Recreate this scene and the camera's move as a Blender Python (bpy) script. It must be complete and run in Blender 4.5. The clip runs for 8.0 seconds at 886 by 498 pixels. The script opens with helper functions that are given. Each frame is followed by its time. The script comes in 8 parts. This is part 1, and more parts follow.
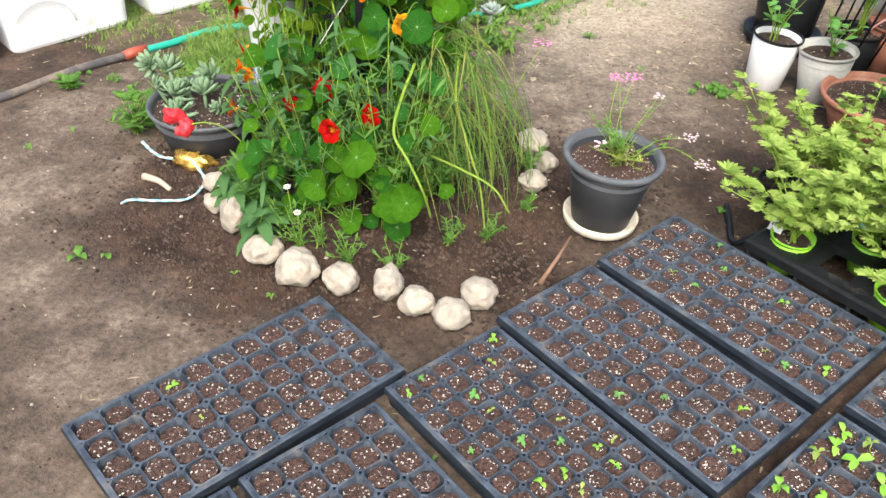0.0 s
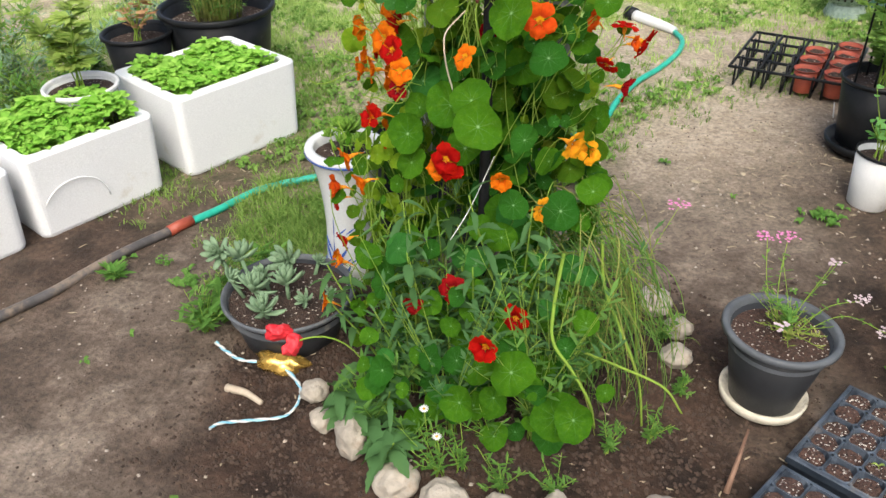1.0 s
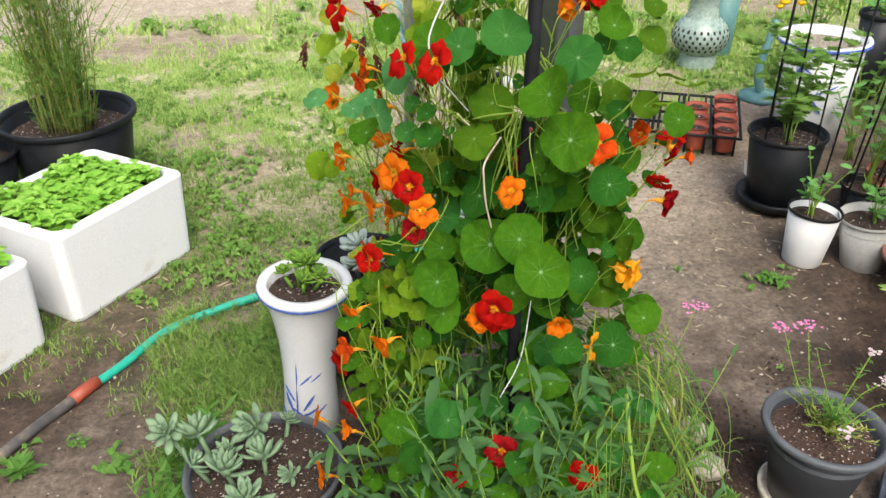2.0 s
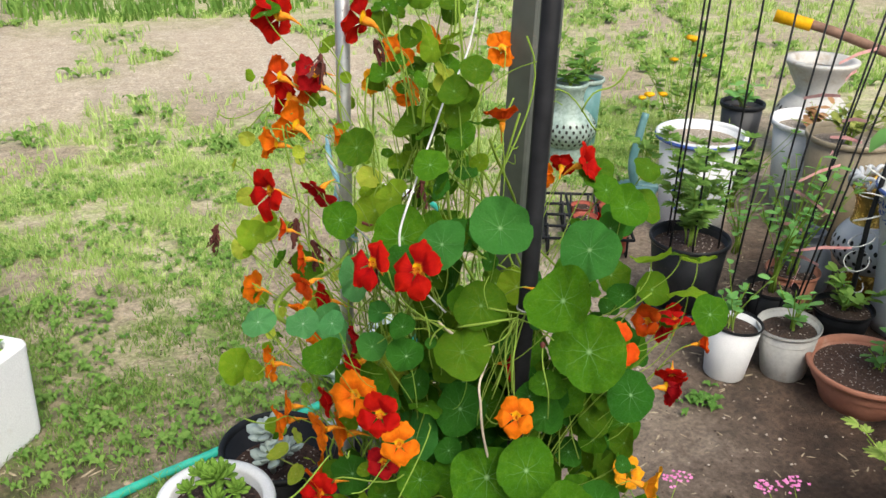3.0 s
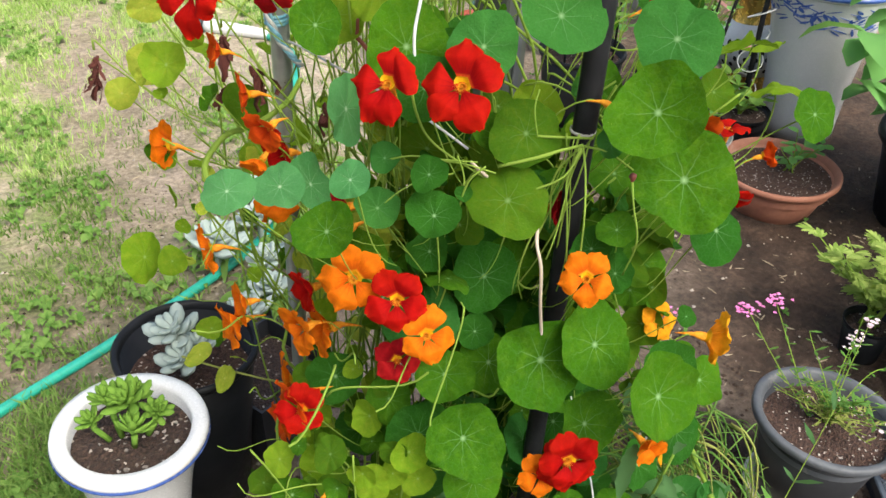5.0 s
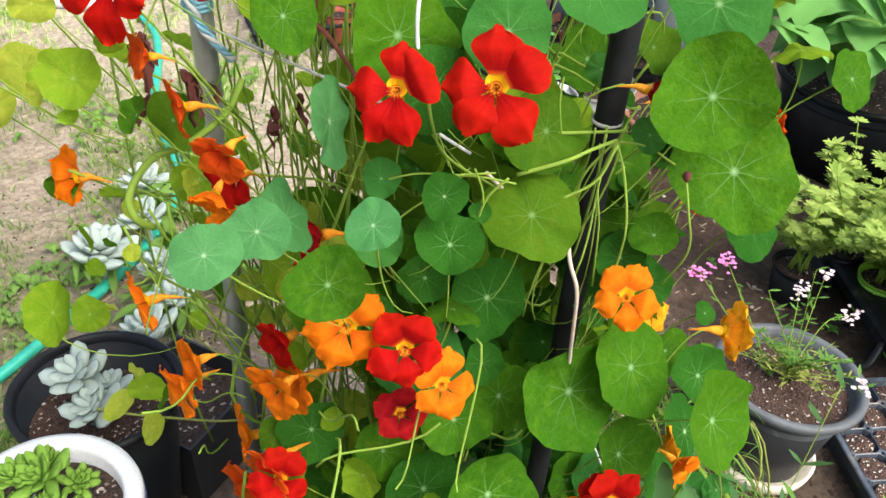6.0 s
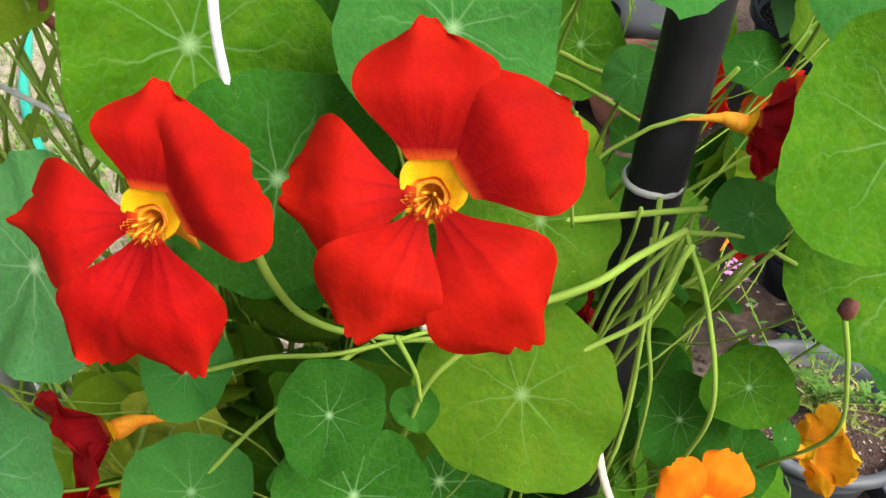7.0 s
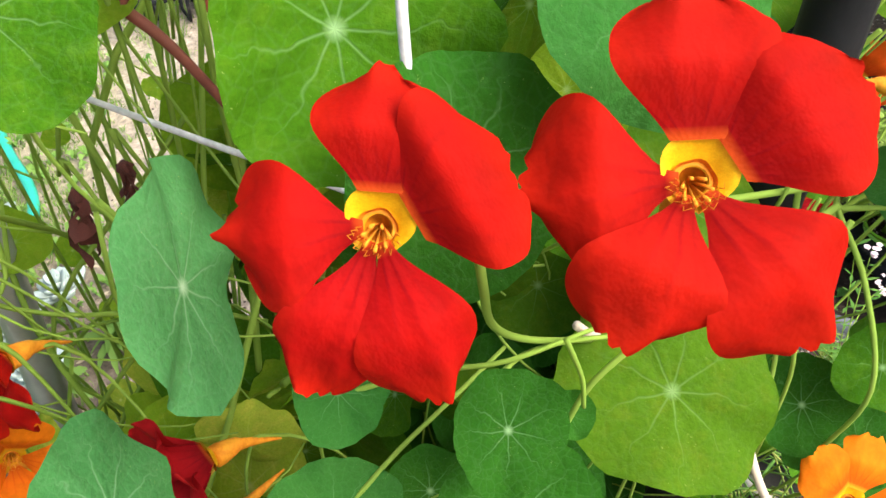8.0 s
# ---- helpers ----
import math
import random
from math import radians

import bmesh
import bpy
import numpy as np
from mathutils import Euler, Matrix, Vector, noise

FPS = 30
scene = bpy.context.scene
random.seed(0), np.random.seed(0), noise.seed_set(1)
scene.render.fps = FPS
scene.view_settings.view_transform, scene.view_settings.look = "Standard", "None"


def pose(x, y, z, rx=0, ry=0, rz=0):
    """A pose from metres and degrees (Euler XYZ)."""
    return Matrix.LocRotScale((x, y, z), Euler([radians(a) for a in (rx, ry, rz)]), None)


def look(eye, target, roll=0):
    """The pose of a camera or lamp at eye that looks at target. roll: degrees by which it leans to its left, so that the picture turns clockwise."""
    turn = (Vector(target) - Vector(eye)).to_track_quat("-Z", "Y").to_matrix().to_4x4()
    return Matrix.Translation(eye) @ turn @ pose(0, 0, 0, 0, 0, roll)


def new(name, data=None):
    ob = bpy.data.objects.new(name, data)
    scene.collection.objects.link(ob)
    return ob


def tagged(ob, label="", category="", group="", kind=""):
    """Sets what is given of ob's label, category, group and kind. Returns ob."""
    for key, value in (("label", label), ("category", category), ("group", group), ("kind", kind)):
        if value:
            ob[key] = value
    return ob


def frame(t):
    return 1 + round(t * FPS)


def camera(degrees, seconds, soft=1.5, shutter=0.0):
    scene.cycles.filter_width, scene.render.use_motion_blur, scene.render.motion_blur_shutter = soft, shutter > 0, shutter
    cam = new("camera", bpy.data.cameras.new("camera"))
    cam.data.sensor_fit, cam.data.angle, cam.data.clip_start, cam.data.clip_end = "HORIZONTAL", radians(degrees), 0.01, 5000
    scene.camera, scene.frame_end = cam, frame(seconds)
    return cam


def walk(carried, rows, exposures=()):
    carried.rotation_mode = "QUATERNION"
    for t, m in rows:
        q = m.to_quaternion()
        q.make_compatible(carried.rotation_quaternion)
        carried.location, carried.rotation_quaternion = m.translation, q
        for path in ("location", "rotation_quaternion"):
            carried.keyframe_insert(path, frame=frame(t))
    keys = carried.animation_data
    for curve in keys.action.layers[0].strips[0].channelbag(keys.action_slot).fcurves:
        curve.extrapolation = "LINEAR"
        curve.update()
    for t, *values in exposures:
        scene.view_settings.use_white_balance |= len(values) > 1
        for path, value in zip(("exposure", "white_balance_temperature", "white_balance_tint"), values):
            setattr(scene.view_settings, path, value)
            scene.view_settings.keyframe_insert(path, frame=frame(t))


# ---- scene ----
cam = camera(54.0, 8.0)
PATH = [
    (0, (1.553, 1.066, 1.243), (1.237, 2.616, 0.02), 2.0),
    (0.5, (1.309, 1.234, 1.258), (0.988, 2.811, 0.071), 0.7),
    (1, (1.12, 1.375, 1.304), (0.868, 3.032, 0.213), -1.3),
    (1.5, (0.871, 1.505, 1.305), (0.917, 3.186, 0.223), -2.1),
    (2, (0.725, 1.669, 1.337), (0.917, 3.385, 0.328), -0.8),
    (2.2, (0.704, 1.754, 1.353), (0.995, 3.495, 0.412), -0.2),
    (3.3, (0.561, 2.109, 1.386), (1.185, 3.796, 0.512), 0.1),
    (3.5, (0.54, 2.152, 1.374), (1.185, 3.823, 0.484), -0.2),
    (4, (0.557, 2.216, 1.319), (1.236, 3.813, 0.324), -0.6),
    (4.5, (0.577, 2.278, 1.266), (1.337, 3.792, 0.202), 0.8),
    (4.7, (0.559, 2.315, 1.242), (1.36, 3.764, 0.121), 1.3),
    (5.8, (0.476, 2.474, 1.208), (1.553, 3.629, -0.019), 2.1),
    (6, (0.524, 2.538, 1.185), (1.613, 3.656, -0.065), 2.6),
    (6.5, (0.705, 2.691, 1.099), (1.804, 3.729, -0.212), 2.3),
    (7, (0.745, 2.741, 1.059), (1.88, 3.726, -0.261), 1.7),
    (7.5, (0.729, 2.776, 1.047), (1.888, 3.715, -0.285), 0.8),
    (8, (0.724, 2.793, 1.045), (1.898, 3.709, -0.29), 0.4),
]
walk(cam, [(t, look(eye, target, roll)) for t, eye, target, roll in PATH],
     [(0.0, 1.40), (0.5, 1.11), (1.0, 0.87), (1.5, 0.76), (2.0, 0.93), (3.5, 0.78), (4.5, 0.98), (6.0, 1.40), (6.5, 1.34), (8.0, 1.66)])

# ---- world and sun: a bright, thinly overcast day ----
world = bpy.data.worlds.new("world")
scene.world = world
world.use_nodes = True
wn = world.node_tree
sky = wn.nodes.new("ShaderNodeTexSky")
sky.sky_type, sky.sun_disc = "NISHITA", False
sky.sun_elevation, sky.sun_rotation = radians(52), radians(173)
sky.air_density, sky.dust_density, sky.ozone_density = 1.0, 6.0, 0.6
wn.links.new(sky.outputs[0], wn.nodes["Background"].inputs[0])
wn.nodes["Background"].inputs[1].default_value = 0.124
sun = new("sun", bpy.data.lights.new("sun", "SUN"))
sun.data.energy, sun.data.angle, sun.data.color = 1.5, radians(45), (0.95, 1.0, 0.95)
sun.matrix_world = look((1.6, -1.9, 6.3), (1.0, 2.9, 0.0))


# ---- materials ----
def shader(name):
    m = bpy.data.materials.new(name)
    m.use_nodes = True
    return m, m.node_tree.nodes, m.node_tree.links, m.node_tree.nodes["Principled BSDF"]


def noise_node(n, l, vec, scale, detail=4.0, rough=0.6):
    t = n.new("ShaderNodeTexNoise")
    t.inputs["Scale"].default_value, t.inputs["Detail"].default_value, t.inputs["Roughness"].default_value = scale, detail, rough
    l.new(vec, t.inputs["Vector"])
    return t.outputs[0]


def ramp(n, l, fac, *stops):
    r = n.new("ShaderNodeValToRGB")
    e = r.color_ramp.elements
    while len(e) < len(stops):
        e.new(0.5)
    for k, (p, c) in zip(e, stops):
        k.position = p
        k.color = (*c, 1) if isinstance(c, tuple) else (c, c, c, 1)
    l.new(fac, r.inputs[0])
    return r.outputs[0]


def mixed(n, l, fac, a, b, mode="MIX"):
    m = n.new("ShaderNodeMix")
    m.data_type, m.blend_type = "RGBA", mode
    for v, s in ((fac, m.inputs[0]), (a, m.inputs[6]), (b, m.inputs[7])):
        if isinstance(v, bpy.types.NodeSocket):
            l.new(v, s)
        else:
            s.default_value = (*v, 1) if isinstance(v, tuple) else v
    return m.outputs[2]


def calc(n, l, op, a, b=None):
    m = n.new("ShaderNodeMath")
    m.operation = op
    for v, s in ((a, m.inputs[0]), (b, m.inputs[1])):
        if isinstance(v, bpy.types.NodeSocket):
            l.new(v, s)
        elif v is not None:
            s.default_value = v
    return m.outputs[0]


def bump(n, l, bsdf, height, strength, distance):
    b = n.new("ShaderNodeBump")
    b.inputs["Strength"].default_value, b.inputs["Distance"].default_value = strength, distance
    l.new(height, b.inputs["Height"])
    l.new(b.outputs[0], bsdf.inputs["Normal"])


def coords(n, kind="Object"):
    return n.new("ShaderNodeTexCoord").outputs[kind]


def surf(name, a, b, scale=8.0, rough=0.6, grain=60.0, relief=0.25, depth=0.002, metal=0.0, stain=None, stain_scale=3.0, stain_at=0.6, vary=0.0):
    """Two tones at a large scale, grain and relief at a small one, and stains of their own shape."""
    m, n, l, p = shader(name)
    v = coords(n)
    big, fine = noise_node(n, l, v, scale), noise_node(n, l, v, grain, 6)
    c = mixed(n, l, ramp(n, l, big, (0.3, 0.0), (0.7, 1.0)), a, b)
    c = mixed(n, l, 0.35, c, ramp(n, l, fine, (0.25, 0.25), (0.8, 1.0)), "MULTIPLY")
    if stain:
        c = mixed(n, l, ramp(n, l, noise_node(n, l, v, stain_scale, 8, 0.7), (stain_at, 0.0), (stain_at + 0.14, 0.85)), c, stain)
    if vary:
        o = n.new("ShaderNodeObjectInfo").outputs["Random"]
        h = n.new("ShaderNodeHueSaturation")
        l.new(c, h.inputs["Color"])
        l.new(calc(n, l, "ADD", calc(n, l, "MULTIPLY", o, 2 * vary), 1 - vary), h.inputs["Value"])
        c = h.outputs[0]
    l.new(c, p.inputs["Base Color"])
    l.new(ramp(n, l, fine, (0.2, max(rough - 0.12, 0.02)), (0.8, min(rough + 0.12, 1.0))), p.inputs["Roughness"])
    p.inputs["Metallic"].default_value = metal
    bump(n, l, p, fine, relief, depth)
    return m


def foliage(name, a, b, vein=None, rough=0.7, veins=9, blotch=None, through_it=0.35, island=True, sheen=0.03):
    """A leaf: two greens, pale veins that run out from the middle (round leaves), light shining through."""
    m, n, l, p = shader(name)
    v = coords(n)
    pick = n.new("ShaderNodeNewGeometry").outputs["Random Per Island"] if island else n.new("ShaderNodeObjectInfo").outputs["Random"]
    if vein:
        shift = n.new("ShaderNodeVectorMath")
        shift.operation = "ADD"
        l.new(v, shift.inputs[0])
        own = n.new("ShaderNodeCombineXYZ")
        l.new(calc(n, l, "MULTIPLY", pick, 37.0), own.inputs[2])
        l.new(own.outputs[0], shift.inputs[1])
        w = shift.outputs[0]
    else:
        w = v
    spot = noise_node(n, l, w, 1.6 if vein else 2.2, 5)
    tone = calc(n, l, "ADD", calc(n, l, "MULTIPLY", pick, 0.6), calc(n, l, "MULTIPLY", ramp(n, l, spot, (0.3, 0.0), (0.7, 1.0)), 0.45))
    c = mixed(n, l, tone, a, b)
    height = noise_node(n, l, w, 9.0, 4)
    if blotch:
        c = mixed(n, l, ramp(n, l, noise_node(n, l, w, 3.5, 7, 0.7), (0.48, 0.0), (0.72, 0.8)), c, blotch)
    if vein:
        s = n.new("ShaderNodeSeparateXYZ")
        l.new(v, s.inputs[0])
        r = calc(n, l, "SQRT", calc(n, l, "ADD", calc(n, l, "MULTIPLY", s.outputs[0], s.outputs[0]), calc(n, l, "MULTIPLY", s.outputs[1], s.outputs[1])))
        wob = calc(n, l, "MULTIPLY", calc(n, l, "SUBTRACT", noise_node(n, l, w, 3.0, 2), 0.5), 0.9)
        turn = calc(n, l, "ADD", calc(n, l, "ARCTAN2", s.outputs[1], s.outputs[0]), calc(n, l, "MULTIPLY", wob, r))
        saw = calc(n, l, "ABSOLUTE", calc(n, l, "SUBTRACT", calc(n, l, "FRACT", calc(n, l, "MULTIPLY", turn, veins / 6.28318)), 0.5))
        off = calc(n, l, "MULTIPLY", calc(n, l, "SUBTRACT", 0.5, saw), r)
        line = calc(n, l, "SUBTRACT", 1.0, calc(n, l, "MINIMUM", calc(n, l, "DIVIDE", off, 0.022), 1.0))
        fade = calc(n, l, "MULTIPLY", line, ramp(n, l, r, (0.10, 0.30), (0.85, 0.04)))
        net = n.new("ShaderNodeTexVoronoi")
        net.feature = "DISTANCE_TO_EDGE"
        net.inputs["Scale"].default_value = 6.5
        l.new(w, net.inputs["Vector"])
        mesh_vein = ramp(n, l, net.outputs["Distance"], (0.0, 0.035), (0.10, 0.0))
        dot = ramp(n, l, r, (0.015, 0.75), (0.10, 0.0))
        mask = calc(n, l, "MAXIMUM", calc(n, l, "MAXIMUM", fade, dot), mesh_vein)
        c = mixed(n, l, 0.55, c, ramp(n, l, noise_node(n, l, w, 26.0, 5, 0.7), (0.3, 0.62), (0.7, 1.12)), "MULTIPLY")
        c = mixed(n, l, mask, c, vein)
        fleck = noise_node(n, l, w, 34.0, 3, 0.6)
        c = mixed(n, l, calc(n, l, "MULTIPLY", ramp(n, l, fleck, (0.67, 0.0), (0.72, 0.55)), ramp(n, l, spot, (0.5, 0.0), (0.62, 1.0))), c, (0.36, 0.42, 0.12))
        height = calc(n, l, "ADD", calc(n, l, "ADD", height, calc(n, l, "MULTIPLY", fade, -1.1)), calc(n, l, "MULTIPLY", net.outputs["Distance"], 0.5))
    l.new(c, p.inputs["Base Color"])
    p.inputs["Roughness"].default_value = rough
    p.inputs["Specular IOR Level"].default_value = sheen
    bump(n, l, p, height, 0.22 if vein else 0.12, 0.03 if vein else 0.002)
    t = n.new("ShaderNodeBsdfTranslucent")
    l.new(mixed(n, l, 0.22, c, (0.40, 0.55, 0.03), "MIX"), t.inputs[0])
    x = n.new("ShaderNodeMixShader")
    x.inputs[0].default_value = through_it
    l.new(p.outputs[0], x.inputs[1])
    l.new(t.outputs[0], x.inputs[2])
    l.new(x.outputs[0], n["Material Output"].inputs[0])
    return m


def petal_skin(name, base, edge, streak, claw):
    """A petal, 1 long in its local y: streaks fan out from its claw, the edge is warmer."""
    m, n, l, p = shader(name)
    v = coords(n)
    s = n.new("ShaderNodeSeparateXYZ")
    l.new(v, s.inputs[0])
    o = n.new("ShaderNodeObjectInfo").outputs["Random"]
    c = mixed(n, l, calc(n, l, "MULTIPLY", o, 0.5), base, edge)
    c = mixed(n, l, ramp(n, l, s.outputs[1], (0.72, 0.0), (1.0, 0.7)), c, edge)
    fan = calc(n, l, "DIVIDE", s.outputs[0], calc(n, l, "ADD", calc(n, l, "MAXIMUM", s.outputs[1], 0.0), 0.12))
    wave = calc(n, l, "SINE", calc(n, l, "ADD", calc(n, l, "MULTIPLY", fan, 21.0), calc(n, l, "MULTIPLY", noise_node(n, l, v, 2.4), 6.0)))
    near = ramp(n, l, s.outputs[1], (0.15, 1.0), (0.85, 0.0))
    c = mixed(n, l, ramp(n, l, s.outputs[1], (0.10, 0.45), (0.55, 0.0)), c, streak)
    c = mixed(n, l, calc(n, l, "MULTIPLY", ramp(n, l, calc(n, l, "MULTIPLY", wave, ramp(n, l, noise_node(n, l, v, 5.0, 4), (0.35, 0.2), (0.65, 1.0))), (0.40, 0.0), (0.98, 0.5)), near), c, streak)
    rim = calc(n, l, "ABSOLUTE", s.outputs[0])
    c = mixed(n, l, ramp(n, l, rim, (0.30, 0.0), (0.52, 0.45)), c, edge)
    c = mixed(n, l, ramp(n, l, s.outputs[1], (0.02, 0.8), (0.09, 0.0)), c, claw)
    c = mixed(n, l, 0.60, c, ramp(n, l, noise_node(n, l, v, 2.6, 6), (0.32, 0.45), (0.66, 1.10)), "MULTIPLY")
    l.new(c, p.inputs["Base Color"])
    p.inputs["Roughness"].default_value = 0.7
    p.inputs["Specular IOR Level"].default_value = 0.06
    height = calc(n, l, "ADD", calc(n, l, "MULTIPLY", wave, 0.02), calc(n, l, "MULTIPLY", noise_node(n, l, v, 5.0, 3), 0.6))
    bump(n, l, p, height, 0.10, 0.02)
    t = n.new("ShaderNodeBsdfTranslucent")
    l.new(c, t.inputs[0])
    x = n.new("ShaderNodeMixShader")
    x.inputs[0].default_value = 0.35
    l.new(p.outputs[0], x.inputs[1])
    l.new(t.outputs[0], x.inputs[2])
    l.new(x.outputs[0], n["Material Output"].inputs[0])
    return m


def ground_skin():
    """Trodden earth; the cover attribute holds lawn (r), pale sand (g) and loose damp soil (b)."""
    m, n, l, p = shader("earth")
    v = n.new("ShaderNodeNewGeometry").outputs["Position"]
    a = n.new("ShaderNodeAttribute")
    a.attribute_name = "cover"
    s = n.new("ShaderNodeSeparateColor")
    l.new(a.outputs["Color"], s.inputs[0])
    big, mid, fine, grit = noise_node(n, l, v, 1.3, 6), noise_node(n, l, v, 9.0, 8, 0.65), noise_node(n, l, v, 70.0, 6, 0.7), noise_node(n, l, v, 320.0, 3)
    c = mixed(n, l, ramp(n, l, big, (0.35, 0.0), (0.65, 1.0)), (0.100, 0.074, 0.055), (0.180, 0.138, 0.105))
    c = mixed(n, l, ramp(n, l, mid, (0.42, 0.0), (0.68, 1.0)), c, (0.285, 0.225, 0.175))
    wet = noise_node(n, l, v, 3.1, 7, 0.62)
    c = mixed(n, l, ramp(n, l, wet, (0.36, 0.7), (0.50, 0.0)), c, (0.085, 0.062, 0.046))
    c = mixed(n, l, ramp(n, l, wet, (0.54, 0.0), (0.66, 0.8)), c, (0.35, 0.285, 0.225))
    at = n.new("ShaderNodeSeparateXYZ")
    l.new(v, at.inputs[0])
    # a noisy ramp along y that turns earth and turf paler towards the back
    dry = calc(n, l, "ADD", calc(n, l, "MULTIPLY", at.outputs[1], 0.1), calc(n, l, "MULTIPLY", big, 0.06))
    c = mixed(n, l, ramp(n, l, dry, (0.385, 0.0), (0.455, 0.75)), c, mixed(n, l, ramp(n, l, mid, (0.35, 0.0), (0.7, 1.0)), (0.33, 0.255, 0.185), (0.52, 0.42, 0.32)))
    loose = mixed(n, l, ramp(n, l, mid, (0.35, 0.0), (0.7, 1.0)), (0.022, 0.013, 0.009), (0.105, 0.062, 0.042))
    c = mixed(n, l, s.outputs[2], c, loose)
    c = mixed(n, l, s.outputs[1], c, mixed(n, l, ramp(n, l, mid, (0.3, 0.0), (0.75, 1.0)), (0.44, 0.36, 0.26), (0.64, 0.56, 0.44)))
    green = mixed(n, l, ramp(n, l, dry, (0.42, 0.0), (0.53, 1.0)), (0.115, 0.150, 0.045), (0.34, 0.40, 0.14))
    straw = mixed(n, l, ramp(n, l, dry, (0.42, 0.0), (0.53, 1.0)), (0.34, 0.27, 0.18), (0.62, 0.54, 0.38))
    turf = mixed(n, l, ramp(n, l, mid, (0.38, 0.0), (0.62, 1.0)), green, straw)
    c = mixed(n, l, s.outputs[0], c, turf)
    c = mixed(n, l, 0.85, c, ramp(n, l, fine, (0.30, 0.35), (0.70, 1.2)), "MULTIPLY")
    c = mixed(n, l, 0.5, c, ramp(n, l, noise_node(n, l, v, 27.0, 7, 0.7), (0.3, 0.35), (0.7, 1.3)), "MULTIPLY")
    c = mixed(n, l, ramp(n, l, grit, (0.68, 0.0), (0.74, 0.45)), c, (0.42, 0.36, 0.3))
    l.new(c, p.inputs["Base Color"])
    l.new(ramp(n, l, mid, (0.3, 0.7), (0.7, 0.95)), p.inputs["Roughness"])
    p.inputs["Specular IOR Level"].default_value = 0.25
    bump(n, l, p, calc(n, l, "ADD", fine, calc(n, l, "MULTIPLY", mid, 1.5)), 0.7, 0.012)
    return m


def compost_skin(name, dark, light, perlite, amount, size=230.0):
    m, n, l, p = shader(name)
    v = n.new("ShaderNodeNewGeometry").outputs["Position"]
    cell = n.new("ShaderNodeTexVoronoi")
    cell.inputs["Scale"].default_value = size
    l.new(v, cell.inputs["Vector"])
    c = mixed(n, l, ramp(n, l, noise_node(n, l, v, 160.0, 5), (0.3, 0.0), (0.7, 1.0)), dark, light)
    grain = n.new("ShaderNodeSeparateColor")
    l.new(cell.outputs["Color"], grain.inputs[0])
    c = mixed(n, l, ramp(n, l, grain.outputs[0], (1 - amount - 0.02, 0.0), (1 - amount, 0.9)), c, perlite)
    l.new(c, p.inputs["Base Color"])
    p.inputs["Roughness"].default_value = 0.9
    bump(n, l, p, calc(n, l, "ADD", cell.outputs["Distance"], noise_node(n, l, v, 120.0)), 0.9, 0.006)
    return m


EARTH = ground_skin()
COMPOST = compost_skin("seed_compost", (0.014, 0.007, 0.005), (0.135, 0.068, 0.050), (0.66, 0.62, 0.56), 0.05, 330.0)
POTTING = compost_skin("potting_soil", (0.02, 0.012, 0.009), (0.075, 0.042, 0.028), (0.45, 0.4, 0.35), 0.035)
PERLITE = compost_skin("perlite_soil", (0.03, 0.015, 0.010), (0.11, 0.058, 0.040), (0.52, 0.46, 0.40), 0.035, 300.0)
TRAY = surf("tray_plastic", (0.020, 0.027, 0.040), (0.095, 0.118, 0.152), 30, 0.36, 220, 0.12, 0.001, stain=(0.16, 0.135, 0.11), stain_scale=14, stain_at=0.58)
# the same plastic on the trays' sides, side shade painted in as darker tones
TRAYSHADE = surf("tray_plastic_shaded", (0.014, 0.019, 0.028), (0.035, 0.045, 0.06), 20, 0.45, 200, 0.1, 0.001, stain=(0.12, 0.10, 0.08), stain_scale=12, stain_at=0.62)
BLACK = surf("black_plastic", (0.007, 0.008, 0.009), (0.018, 0.019, 0.022), 12, 0.4, 150, 0.1, 0.001, stain=(0.13, 0.11, 0.09), stain_scale=9, stain_at=0.62)
GREYPOT = surf("charcoal_plastic", (0.016, 0.017, 0.020), (0.030, 0.032, 0.036), 10, 0.5, 160, 0.12, 0.001, stain=(0.16, 0.14, 0.12), stain_scale=7, stain_at=0.66)
RIMGREY = surf("dusty_grey_plastic", (0.065, 0.072, 0.082), (0.125, 0.135, 0.15), 14, 0.6, 160, 0.12, 0.001, stain=(0.3, 0.27, 0.23), stain_scale=16, stain_at=0.6)
WHITEPOT = surf("white_plastic", (0.62, 0.63, 0.64), (0.76, 0.76, 0.76), 8, 0.45, 400, 0.08, 0.001, stain=(0.4, 0.35, 0.28), stain_scale=9, stain_at=0.6)
GREYWHITE = surf("weathered_white_plastic", (0.42, 0.42, 0.4), (0.56, 0.55, 0.52), 8, 0.6, 90, 0.1, 0.001, stain=(0.28, 0.23, 0.17), stain_scale=8, stain_at=0.52)
FOAM = surf("white_foam", (0.77, 0.78, 0.80), (0.80, 0.81, 0.82), 5, 0.75, 300, 0.08, 0.001, stain=(0.50, 0.46, 0.39), stain_scale=6, stain_at=0.61)
TERRA = surf("terracotta", (0.33, 0.13, 0.08), (0.44, 0.19, 0.12), 9, 0.75, 120, 0.25, 0.001, stain=(0.5, 0.36, 0.28), stain_scale=6, stain_at=0.6)
REDPOT = surf("red_plastic", (0.30, 0.055, 0.03), (0.40, 0.085, 0.045), 9, 0.5, 120, 0.1, 0.001, stain=(0.2, 0.14, 0.1), stain_scale=12, stain_at=0.6)
LIMEPOT = surf("lime_plastic", (0.26, 0.62, 0.03), (0.34, 0.72, 0.05), 9, 0.4, 120, 0.08, 0.001, stain=(0.16, 0.14, 0.1), stain_scale=14, stain_at=0.64)
